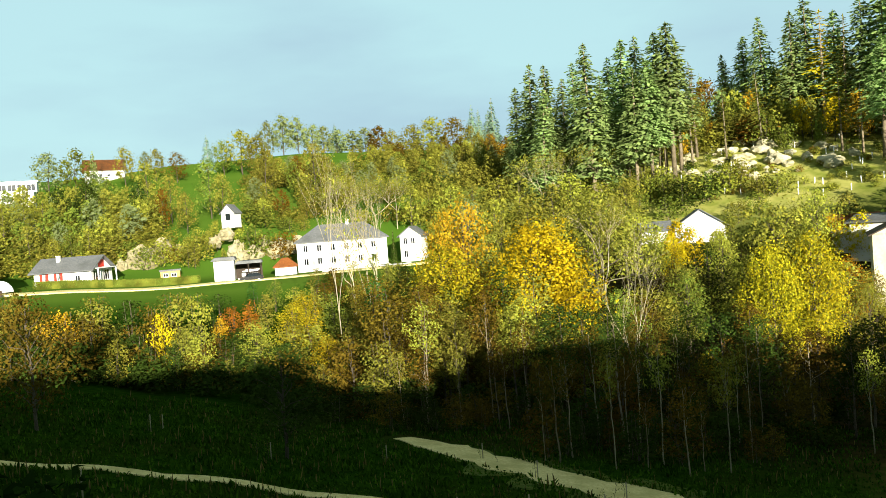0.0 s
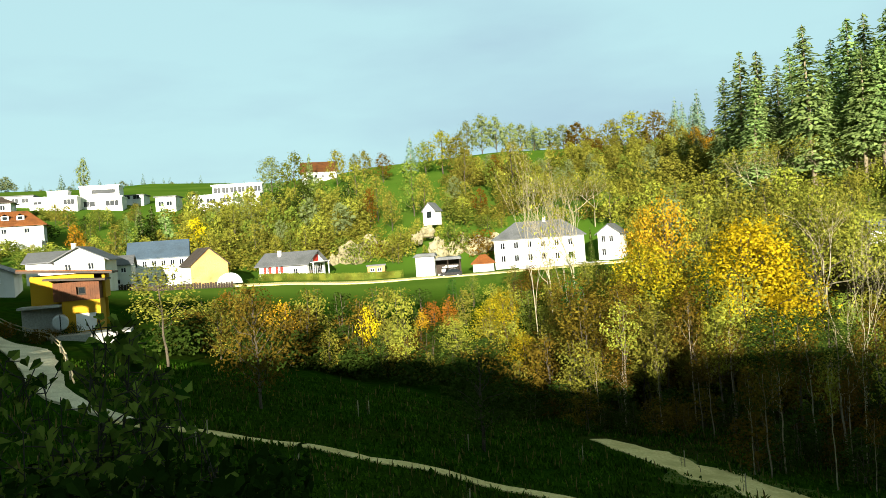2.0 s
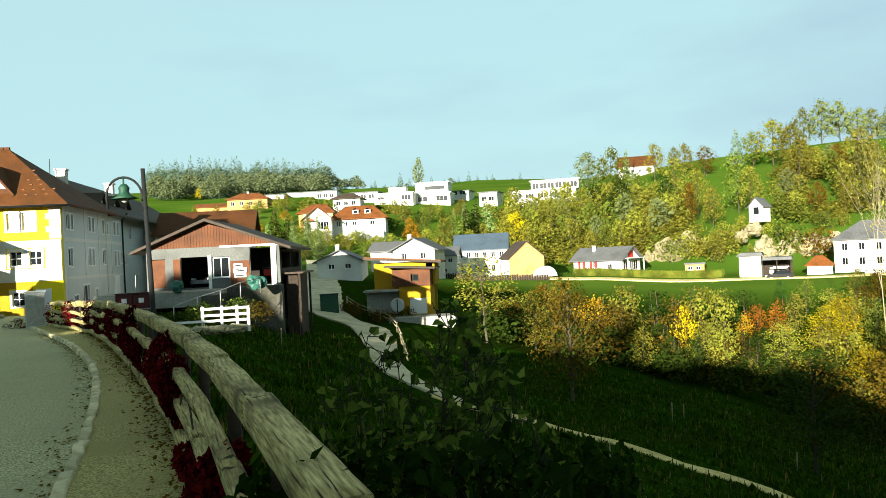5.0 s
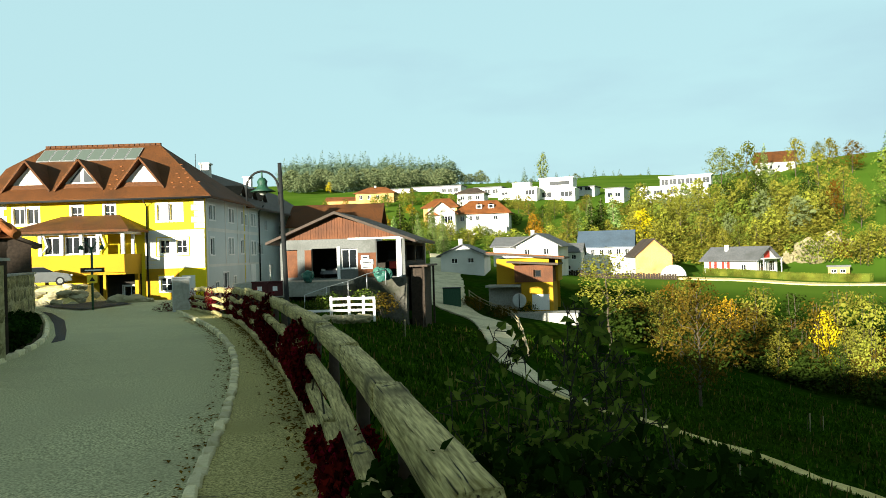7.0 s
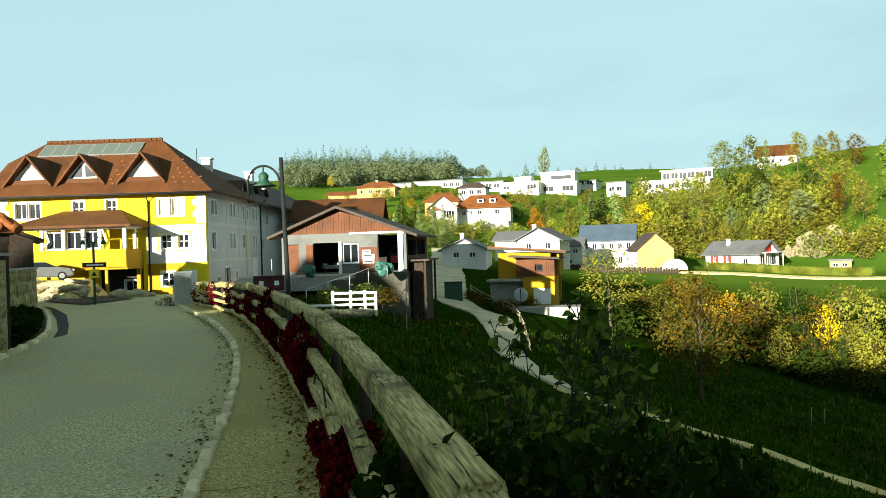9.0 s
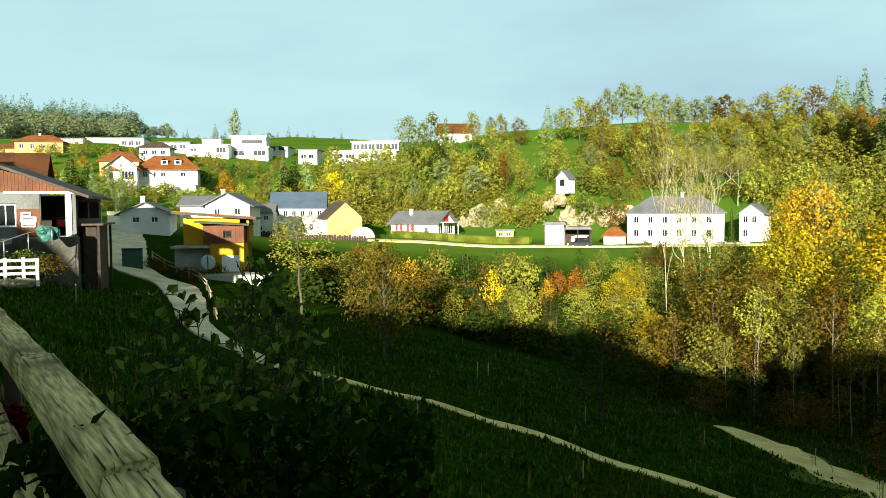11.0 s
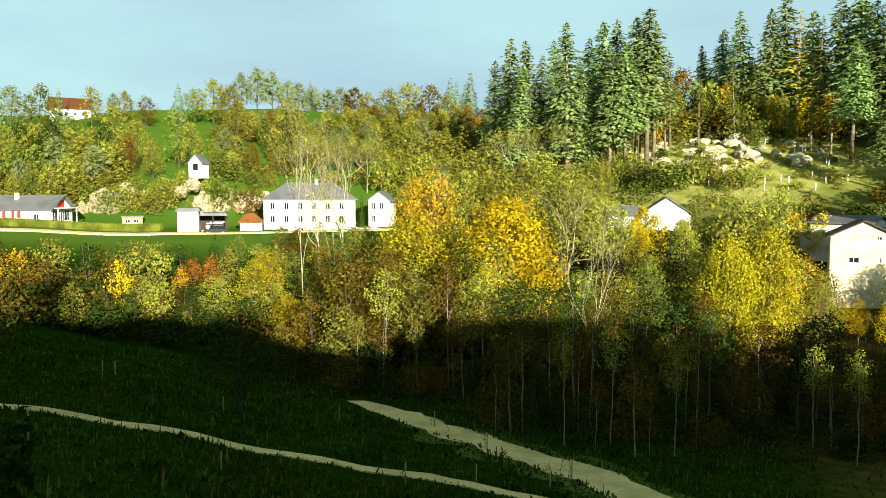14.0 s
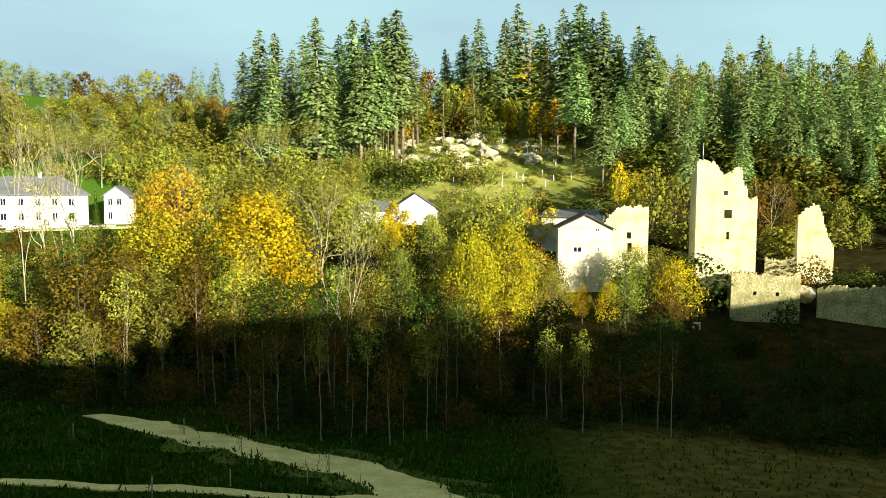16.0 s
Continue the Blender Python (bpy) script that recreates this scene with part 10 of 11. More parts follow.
for _ in range(3600):
    x = -17.0 - 21.0 * rb.random() ** 1.3
    y = float(np.interp(-x, -bed_x, bed_y))
    o = 0.25 + 1.9 * rb.random()
    bp.append((x + 0.35 * o, y - 0.94 * o, road_z(x, y) + 0.08 + rb.random() * 0.30 * min(1.0, o)))
    bn.append((rb.normal(), rb.normal(), 0.8))
bed = new("ground_cover_plant", quads_mesh("ground_cover_plant", leaf_quads(np.array(bp), np.array(bn), 0.10 + 0.1 * rb.random(len(bp)), rb), M["l_tangle"]))
tagged(bed, "low evergreen cover in the roadside bed, darkened for shade", "plants", kind="stuff")
pt = pyd("dark_patch", [(x, y, road_z(x, y) + 0.06) for x, y in ((-41.5, 13.3), (-50.5, 14.2), (-58.1, 15.6), (-60.5, 18.0), (-57.5, 20.0), (-47.0, 18.1))], [(0, 1, 2, 3, 4, 5)], M["asphalt_dark"])
if pt.data.polygons[0].normal.z < 0:
    pt.data.flip_normals()
tagged(pt, "darker patch on the asphalt road", "asphalt patch", kind="structure")
pt2 = pyd("dark_patch", [(x, y, road_z(x, y) + 0.006) for x, y in ((-19.3, 5.5), (-22.2, 6.45), (-29.6, 8.55), (-38.2, 10.8), (-44.5, 12.2), (-40.8, 11.7), (-32.4, 9.75), (-24.4, 7.4), (-20.1, 6.05))], [tuple(range(9))], M["asphalt_dark"])
if pt2.data.polygons[0].normal.z < 0:
    pt2.data.flip_normals()
tagged(pt2, "darker strip on the asphalt by the kerb", "asphalt patch", kind="structure")


def tiled_slope(parent, m, width_low, width_high_a, width_high_b, length, rows, across, seed):
    """Beaver-tail tiles on one roof plane: local x along the eave, y up the slope; the plane is a trapezium."""
    rng = np.random.default_rng(seed)
    bm = bmesh.new()
    outl = [(0, 0.16), (0.05, 0.03), (0.15, 0.0), (0.25, 0.03), (0.30, 0.16), (0.30, 0.46), (0, 0.46)]
    lo, hi = [bm.verts.new((x, y, 0)) for x, y in outl], [bm.verts.new((x, y, 0.035)) for x, y in outl]
    bm.faces.new(lo[::-1])
    bm.faces.new(hi)
    for i in range(7):
        bm.faces.new((lo[i], lo[(i + 1) % 7], hi[(i + 1) % 7], hi[i]))
    me = mesh_of("tile", bm, M["tile_orange"])
    for r in range(rows):
        f = r / rows
        x0, x1 = width_high_a * f, width_low - width_high_b * f
        n = int((x1 - x0) / 0.31)
        for i in range(n):
            o = new("tile", me)
            o.parent = parent
            o.matrix_basis = m @ pose(x0 + i * 0.31 + (0.15 if r % 2 else 0), f * length, 0.02, 4 + rng.normal() * 0.6, 0, rng.normal() * 0.8)
    return me


hutp = at(75.9, 17.2, 0.55)
hut = empty("garden_pavilion", pose(hutp.x, hutp.y, hutp.z, 0, 0, 75.9 + 6), "dark timber pavilion with a hipped orange tile roof", "pavilion")
# local x to the right along the eave, y away from the road; the near corner of the eave is the origin
HW, HD, HR = 4.6, 3.6, 1.05
bm = bmesh.new()
vs = [bm.verts.new(c) for c in ((-HW, 0, 0), (0, 0, 0), (0, HD, 0), (-HW, HD, 0), (-HW + 1.6, HD / 2, HR), (-1.25, HD / 2, HR))]
for f in ((0, 1, 5, 4), (1, 2, 5), (2, 3, 4, 5), (3, 0, 4), (3, 2, 1, 0)):
    bm.faces.new([vs[i] for i in f])
bmesh.ops.recalc_face_normals(bm, faces=bm.faces)
part("roof", bm, M["tile_red"], hut, "orange clay tile roof")
sl_len = math.hypot(HD / 2, HR)
tiled_slope(hut, pose(-HW, 0, 0.0, math.degrees(math.atan2(HR, HD / 2)), 0, 0), HW, 1.6, 1.25, sl_len, 10, 15, 1)
hs = math.hypot(1.25, HR)
tiled_slope(hut, pose(0, 0, 0, 0, 0, 90) @ pose(0, 0, 0, math.degrees(math.atan2(HR, 1.25)), 0, 0), HD, HD / 2, HD / 2, hs, 8, 12, 2)
bm = bmesh.new()
for a, b in (((0, 0, 0.06), (-1.25, HD / 2, HR + 0.06)), ((-1.25, HD / 2, HR + 0.06), (-HW + 1.6, HD / 2, HR + 0.06))):
    a, b = Vector(a), Vector(b)
    for i in range(9):
        p, q = a.lerp(b, i / 9), a.lerp(b, (i + 1.15) / 9)
        tube(bm, [p, q + Vector((0, 0, 0.025))], [0.10, 0.12], 7)
part("ridge_tiles", bm, M["tile_orange"], hut)
part("beam", boxes((-HW + 0.2, 0.15, -0.22, -0.15, 0.32, -0.02), (-0.32, 0.33, -0.22, -0.15, HD - 0.2, -0.02)), M["wood_dark"], hut)
part("post", boxes(*[(x, 0.17, -2.4, x + 0.14, 0.3, -0.22) for x in (-HW + 0.3, -2.4, -0.31)]), M["wood_dark"], hut)
part("screen", boxes(*[(x, 0.22, -1.6, x + 0.52, 0.25, -0.35) for x in (-4.2, -3.64, -2.2, -1.66)]), M["curtain"], hut, "pale canvas screen panels")
part("screen", boxes(*[(-0.26, y, -1.6, -0.23, y + 0.52, -0.35) for y in (0.6, 1.16, 2.2)]), M["curtain"], hut, "pale canvas screen panels")
part("back_wall", boxes((-HW + 0.2, HD - 0.3, -2.4, -0.2, HD - 0.15, -0.02)), M["wood_dark"], hut)
sp = at(75.1, 46.5, -2.6)
shed = empty("shed", pose(sp.x, sp.y, sp.z, 0, 0, 78), "dark timber shed with a grey roof behind the garden wall", "shed")
part("wall", boxes((-5.6, 0, 0, 0, 5.0, 3.7)), M["wood_dark"], shed)
part("roof", prism(bmesh.new(), [(-6.1, 3.60), (-2.8, 4.9), (0.5, 3.55), (0.5, 3.72), (-2.8, 5.08), (-6.1, 3.77)], -0.5, 5.4), M["tile_dark"], shed)
part("gable", prism(bmesh.new(), [(-5.6, 3.703), (0.0, 3.703), (-2.8, 4.85)], 0.0, 5.0), M["wood_dark"], shed)

# ---- lamp, sign, box and cars by the road ----
lp = at(58.3, 18.0, -2.95)
lamp = empty("street_lamp", pose(lp.x, lp.y, lp.z, 0, 0, 58.3) @ pose(0, 0, 0, 0, -1.5, 0), "black iron street lamp with curved arm and bell shade", "street lamp")
part("pole", tube(bmesh.new(), [(0, 0, 0), (0, 0, 1.0), (0, 0, 1.05), (0, 0, 5.15)], [0.085, 0.085, 0.06, 0.045], 10), M["metal_dark"], lamp)
arc = [(-0.36 + 0.36 * math.cos(a) - 0.05, 0, 4.55 + 0.42 * math.sin(a)) for a in [math.pi * i / 14 for i in range(15)]]
part("arm", tube(bmesh.new(), [(-0.04, 0, 4.2)] + arc + [(-0.76, 0, 4.3)], 0.026, 8), M["metal_dark"], lamp)
bm = tube(bmesh.new(), [(-0.41, 0, 4.97), (-0.41, 0, 4.80)], 0.02, 6)
tube(bm, [(-0.41, 0, 4.82), (-0.41, 0, 4.74), (-0.41, 0, 4.66), (-0.41, 0, 4.58), (-0.41, 0, 4.50)], [0.06, 0.12, 0.10, 0.14, 0.30], 16)
part("shade", bm, M["paint_green"], lamp, "dark green bell shade")
part("bulb", tube(bmesh.new(), [(-0.41, 0, 4.52), (-0.41, 0, 4.46), (-0.41, 0, 4.42)], [0.07, 0.08, 0.03], 10), M["curtain"], lamp)

sp_ = at(71.5, 44, -2.4)
sign = empty("sign_post", pose(sp_.x, sp_.y, sp_.z, 0, 0, 71.5), "green signpost with wooden arm, yellow plate and lantern top", "sign")
part("pole", tube(bmesh.new(), [(0, 0, -0.3), (0, 0, 3.3)], 0.06, 8), M["paint_green"], sign)
bm = bmesh.new()
for sg in (-1, 1):
    tube(bm, [(0, 0, 3.1), (sg * 0.25, 0, 3.55), (sg * 0.5, 0, 3.5), (sg * 0.5, 0, 3.35)], 0.03, 6)
    tube(bm, [(sg * 0.5, 0, 3.38), (sg * 0.5, 0, 3.15)], [0.06, 0.16], 10)
part("lantern", bm, M["paint_green"], sign)
part("arm_board", boxes((-0.55, -0.08, 1.95, 0.6, -0.04, 2.2)), M["wood_dark"], sign)
part("writing", boxes((-0.35, -0.09, 2.04, 0.45, -0.082, 2.11)), M["paint_white"], sign)
part("plate", boxes((-0.25, -0.09, 1.4, 0.25, -0.05, 1.85)), M["yellow_sign"], sign)
part("triangle_mark", prism(bmesh.new(), [(-0.14, 1.5), (0.14, 1.5), (0, 1.74)], -0.1, -0.092), M["metal_dark"], sign)

bx = at(65.8, 36.5, -2.26)
cab = empty("junction_box", pose(bx.x, bx.y, bx.z, 0, 0, 65), "grey electrical junction box at the fence end", "junction box")
part("body", boxes((-0.38, 0, -0.2, 0.38, 0.4, 1.5, 0.01)), M["metal_grey"], cab)
part("door", boxes((-0.34, -0.02, 0.1, 0.34, -0.002, 1.4)), M["concrete"], cab)
part("lid", boxes((-0.42, -0.05, 1.503, 0.42, 0.44, 1.56)), M["metal_grey"], cab)
plant("bush", 66.9, 37.5, "l_red", height=0.55, wide=1.6, z=-2.35, where="by the junction box")
for az, d in ((64.0, 37), (63.2, 36), (62.3, 34.5), (61.4, 33.5), (60.4, 32)):
    plant("bush", az, d, "l_red", height=1.1, wide=1.2, z=-2.35, where="behind the fence", group="creeper hedge")
# boulders by the house forecourt


def boulder_mesh(seed, mat="rock"):
    bm = bmesh.new()
    bmesh.ops.create_icosphere(bm, subdivisions=3, radius=0.5)
    for v in bm.verts:
        n = v.co.normalized()
        v.co *= 1 + 0.42 * noise.noise(n * 1.3 + Vector((seed * 7.1, 0, 0))) + 0.16 * noise.noise(n * 3.7 + Vector((0, seed * 3.3, 0))) + 0.06 * noise.noise(n * 9)
    return mesh_of("boulder", bm, M[mat])


M["boulder"] = surface("pale_boulder", (0.33, 0.30, 0.18), (0.52, 0.48, 0.32), (0.18, 0.16, 0.07), grain=2.0, stain=0.9, bump=1.0, bump_scale=4, rough=0.95)
BOULDERS = [boulder_mesh(i, "boulder") for i in range(6)]


def cliff_mesh(seed):
    """Broken rock face: fractured blocks in uneven ledges."""
    bm = bmesh.new()
    bmesh.ops.create_icosphere(bm, subdivisions=4, radius=0.5)
    off = Vector((seed * 5.7, seed * 2.9, 0))
    for v in bm.verts:
        n = v.co.normalized()
        cell = Vector([math.floor(c * 4.2 + 0.8 * noise.noise(n * 2.3 + off)) for c in n])
        v.co *= 0.9 + 0.34 * noise.noise(n * 1.5 + off) + 0.22 * noise.noise(cell * 0.77 + off) + 0.10 * noise.noise(n * 7.0 + off)
        v.co.z += 0.035 * math.sin(v.co.z * 26 + 3 * noise.noise(n * 2 + off))
    return mesh_of("cliff", bm, M["rock"])


CLIFFS = [cliff_mesh(i) for i in range(6)]


def boulder(az, d, w, h, k=0, z=None, label="pale lichened boulder lying in the grass", group="boulders", cat="boulder", rz=0, dep=0.8, sink=0.25, shapes=None):
    zb = land(az, d) if z is None else z
    p = at(az, d, zb + h * (0.5 - sink))
    o = new("boulder", (shapes or BOULDERS)[k % 6])
    o.matrix_basis = pose(p.x, p.y, p.z, 0, 0, az + rz) @ Matrix.Diagonal((w, w * dep, h, 1))
    return tagged(o, label, cat, group)


rk = random.Random(9)
for i in range(30):
    if i < 20:
        u, y = 4.2 + 5.6 * (i + rk.random()) / 20, -8.3 + 1.7 * rk.random()
    else:
        u, y = 8.6 + 1.6 * rk.random(), -7.4 + 3.6 * (i - 20) / 10
    w = rk.uniform(0.6, 1.3)
    o = new("boulder", BOULDERS[i % 6])
    o.matrix_basis = GH_M @ pose(u, y, bank(u, y) + 0.08, 0, 0, rk.random() * 360) @ Matrix.Diagonal((w, w * 0.7, 0.5, 1))
    tagged(o, "pale rock edging the house forecourt", "boulder", "forecourt rocks")
for i, (az, w, h) in enumerate(((69.7, 1.6, 0.9), (68.9, 1.9, 0.8), (68.2, 1.2, 0.6))):
    boulder(az, 54, w, h, i, -2.72, "large pale rock before the house", "forecourt rocks")


def wheel(parent, x, y, r, w=0.2):
    ty = part("tyre", tube(bmesh.new(), [(x, y - w / 2, r), (x, y - w / 2 + 0.03, r), (x, y + w / 2 - 0.03, r), (x, y + w / 2, r)], [r * 0.86, r, r, r * 0.86], 18), M["rubber"], parent)
    part("rim", tube(bmesh.new(), [(x, y - w / 2 - 0.012, r), (x, y + w / 2 + 0.012, r)], [r * 0.58, r * 0.58], 12), M["metal_grey"], ty)


def car(name, m, paint, label, length=4.3, width=1.75, height=1.45, hatch=0.8):
    e = empty(name, m, label, "car")
    L = length
    low = [(0, 0.32), (0.05, 0.6), (0.25, 0.78), (L * 0.26, 0.92), (L * 0.99, 0.95), (L, 0.65), (L - 0.05, 0.3), (L - 0.5, 0.22), (0.5, 0.22)]
    bm = prism(bmesh.new(), low, 0, width)
    bmesh.ops.bevel(bm, geom=[ed for ed in bm.edges if abs(ed.verts[0].co.y - ed.verts[1].co.y) < 0.01], offset=0.07, segments=2, affect="EDGES")
    part("body", bm, paint, e)
    top = [(L * 0.26, 0.90), (L * 0.42, height - 0.03), (L * 0.5, height), (L * 0.8, height - 0.04), (L * (0.9 + 0.1 * hatch), 0.93)]
    bm = bmesh.new()
    a = [bm.verts.new((x, 0.10 + 0.16 * (z - 0.9) / 0.55, z)) for x, z in top]
    b = [bm.verts.new((x, width - 0.10 - 0.16 * (z - 0.9) / 0.55, z)) for x, z in top]
    bm.faces.new(a[::-1])
    bm.faces.new(b)
    for i in range(5):
        bm.faces.new((a[i], a[(i + 1) % 5], b[(i + 1) % 5], b[i]))
    bmesh.ops.recalc_face_normals(bm, faces=bm.faces)
    part("cabin_glass", bm, M["glass"], e, "dark tinted glazing")
    part("roof", boxes((L * 0.43, 0.2, height - 0.035, L * 0.8, width - 0.2, height + 0.015, 0.01)), paint, e)
    for x in (L * 0.19, L * 0.8):
        for y in (0.09, width - 0.09):
            wheel(e, x, y, 0.31)
    for y in (0.12, width - 0.45):
        part("headlight", boxes((-0.01, y, 0.6, 0.1, y + 0.33, 0.74)), M["curtain"], e)
        part("tail_light", boxes((L - 0.06, y, 0.66, L + 0.012, y + 0.33, 0.82)), M["red_paint"], e)
    return e


cp = at(74.9, 59.5, -1.40)
car("car", pose(cp.x, cp.y, cp.z, 0, 0, 74) @ pose(-2.25, -0.9, 0) @ pose(4.5, 1.8, 0, 0, 0, 180), M["silver"], "silver saloon parked in front of the yellow house", 4.0, 1.7, 1.26, 0.3)
c2 = at(14.95, 137.5, -7.0)
car("car", pose(c2.x, c2.y, c2.z, 0, 0, 14.5 + 8), M["black_car"], "black hatchback parked by the carport", 4.2, 1.75, 1.5)


# ---- farmyard and lane ----
br = at(54.2, 43, -3.35)
bar = empty("white_railing", pose(br.x, br.y, br.z, 0, 0, 54.2 - 8), "white-painted wooden railing on a rubble bank", "railing")
for x in (-0.9, 0.1, 0.9, 1.5):
    part("post", boxes((x, 0, -0.3, x + 0.14, 0.14, 1.15 if x < 1 else 0.95)), M["paint_white"], bar)
for z, x0 in ((0.95, -0.9), (0.6, -0.9), (0.3, -2.4)):
    part("rail", boxes((x0, -0.06, z, 1.64, -0.004, z + 0.13)), M["paint_white"], bar)
for i in range(9):
    boulder(56.2 - i * 0.42, 42.4, 0.5 + 0.25 * (i % 3), 0.5, i, -3.55, "pale stone in the rubble bank", "bank stones")
for az, d, s in ((56.9, 53, 0.75), (51.6, 53.5, 0.8), (51.1, 53.8, 0.65)):
    p = at(az, d, -1.62)
    o = new("covered_bale", BOULDERS[int(az) % 6])
    o.matrix_basis = pose(p.x, p.y, p.z + 0.35, 0, 0, az) @ Matrix.Diagonal((s * 1.15, s, s * 1.15, 1))
    o.material_slots[0].link = "OBJECT"
    o.material_slots[0].material = M["tarp"]
    tagged(o, "bale covered in green sheeting by the barn", "bale", "covered bales")
for az in (60.4, 59.3):
    p = at(az, 51.5, -2.55)
    e = empty("waste_bin", pose(p.x, p.y, p.z, 0, 0, az), "dark red wheeled waste container", "bin", "waste bins")
    part("body", boxes((-0.5, 0, 0.1, 0.5, 0.7, 1.0, 0.03)), M["bin_red"], e)
    part("lid", boxes((-0.53, -0.04, 1.003, 0.53, 0.74, 1.08)), M["bin_red"], e)
    part("label_plate", boxes((-0.15, -0.012, 0.45, 0.15, -0.002, 0.75)), M["paint_white"], e)
c3 = at(55.2, 59.5, -1.63)
car("car", pose(c3.x, c3.y, c3.z, 0, 0, 46 + 90) @ pose(0, -0.8, 0), M["black_car"], "dark car parked inside the open barn bay", 4.2, 1.7, 1.4)
tr_ = at(50.6, 60, -1.63)
trac = empty("tractor", pose(tr_.x, tr_.y, tr_.z, 0, 0, 46), "red tractor standing in the barn", "tractor")
part("bonnet", boxes((-0.35, 0, 0.6, 0.35, 1.3, 1.15, 0.04)), M["red_paint"], trac)
part("cab", boxes((-0.55, 1.32, 0.8, 0.55, 2.4, 1.35, 0.04), (-0.5, 1.36, 1.35, 0.5, 2.36, 2.0, 0.03)), M["metal_dark"], trac)
for x in (-0.62, 0.62):
    part("tyre", tube(bmesh.new(), [(x - 0.15, 2.0, 0.6), (x + 0.15, 2.0, 0.6)], 0.6, 16), M["rubber"], trac)
    part("tyre", tube(bmesh.new(), [(x - 0.1, 0.4, 0.36), (x + 0.1, 0.4, 0.36)], 0.36, 14), M["rubber"], trac)
for i, (az, d) in enumerate(((57.0, 46.5), (56.0, 47), (55.0, 47.5), (54.2, 48), (53.4, 48.5), (52.6, 49), (52.0, 48), (51.4, 47.5))):
    plant("bush", az, d, ("l_deep", "l_near", "l_deep", "l_brown")[i % 4], height=1.0 + 0.25 * (i % 3), z=-3.6 + 0.1 * (i % 2), wide=1.4, where="on the bank before the barn", group="bank bushes")
# handrail of the ramp
hr = empty("ramp_handrail", Matrix(), "thin grey metal handrail along the farm ramp", "handrail")
ramp_pts = [at(57.2, 48, -2.3), at(55.6, 49, -1.9), at(54, 50, -1.6), at(52.6, 51.5, -1.2), at(51.2, 53, -1.0)]
part("rail", tube(bmesh.new(), ramp_pts, 0.03, 6), M["metal_grey"], hr)
for p in ramp_pts:
    part("post", tube(bmesh.new(), [p, p - Vector((0, 0, 1.0))], 0.03, 6), M["metal_grey"], hr)
# wooden rail fence down the lane
lf = empty("lane_fence", Matrix(), "pale wooden rail fence along the lower lane", "fence")
lane_edge = sight([(45.0, -3.3), (44.2, -3.9), (43.4, -4.3), (42.6, -4.6), (41.9, -4.95), (41.4, -5.6), (41.1, -6.5), (40.9, -7.4), (40.7, -8.2)], near=36.0, far=100.0)
lane = [Vector((x, y, ground_z(x, y) + 0.1)) for x, y in lane_edge]
for a, b in zip(lane, lane[1:]):
    part("post", tube(bmesh.new(), [a - Vector((0, 0, 0.6)), a + Vector((0, 0, 0.8))], 0.08, 7), M["bark_pale"], lf)
    for h in (0.36, 0.7):
        part("rail", tube(bmesh.new(), [a + Vector((0, 0, h)), b + Vector((0, 0, h))], 0.05, 6), M["bark_pale"], lf)
gb = at(46.3, 77, -5.4)
e = empty("grit_bin", pose(gb.x, gb.y, gb.z, 0, 0, 46), "dark green metal container beside the lane", "container")
part("body", boxes((-0.9, 0, 0, 0.9, 1.2, 1.9, 0.03)), M["paint_green"], e)
part("lid", boxes((-0.95, -0.05, 1.903, 0.95, 1.25, 1.98)), M["metal_dark"], e)
tb = at(41.3, 78, -5.9)
tank = empty("tank", pose(tb.x, tb.y, tb.z, 0, 0, 41), "round pale metal tank under the workshop balcony", "tank")
part("drum", tube(bmesh.new(), [(0, -0.05, 0.9), (0, 0.0, 0.9), (0, 1.6, 0.9)], [0.6, 0.72, 0.72], 20), M["metal_grey"], tank)
part("band", boxes((-0.05, -0.09, 0.2, 0.05, -0.055, 1.6)), M["metal_dark"], tank)
for i, (az, d) in enumerate(((45.2, 79), (44.4, 78), (43.6, 76), (42.8, 75), (42.0, 77), (40.6, 79))):
    plant("bush", az, d, ("l_brown", "l_rust", "l_deep")[i % 3], height=1.1 + 0.3 * (i % 2), z=land(az, d), wide=1.3, where="under the workshop", group="workshop scrub")

# ---- terrace ----
cpp = at(15.0, 142, -6.35)
carport = empty("carport", pose(cpp.x, cpp.y, cpp.z, 0, 0, 12), "white garage with flat roofs and an open carport", "carport")
part("garage_wall", boxes((-4.1, 0, -1, -3.9, 5, 3.3), (-4.1, 5.0, -1, -0.6, 5.2, 3.3), (-0.8, 0.25, -1, -0.6, 5, 3.3), (-3.88, 0, 2.6, -0.6, 0.22, 3.3)), WHITE, carport)
part("garage_door", boxes((-3.85, 0.08, -0.6, -0.85, 0.14, 2.55)), M["paint_white"], carport)
part("garage_roof", prism(bmesh.new(), [(-4.6, 3.32), (-0.2, 3.32), (-0.5, 3.9), (-3.9, 3.9)], -0.5, 5.6), M["slate"], carport)
part("port_roof", prism(bmesh.new(), [(-0.5, 2.5), (4.4, 2.5), (4.2, 3.0), (0.0, 3.0)], -0.6, 5.4), M["slate"], carport)
for x in (4.0, 1.8):
    part("post", boxes((x, -0.3, -1, x + 0.18, -0.12, 2.5)), M["wood_dark"], carport)
part("back_wall", boxes((-0.58, 4.9, -1, 4.2, 5.1, 2.5)), M["wood_dark"], carport)
part("stored_boards", boxes((0.6, 3.4, 0.9, 3.4, 3.7, 1.1), (1.2, 3.2, 1.15, 3.7, 3.4, 1.3), (0.5, 3.2, 0.1, 1.2, 3.7, 0.7)), M["paint_white"], carport)
# clipped hedge
hq = np.random.default_rng(77)
hp = []
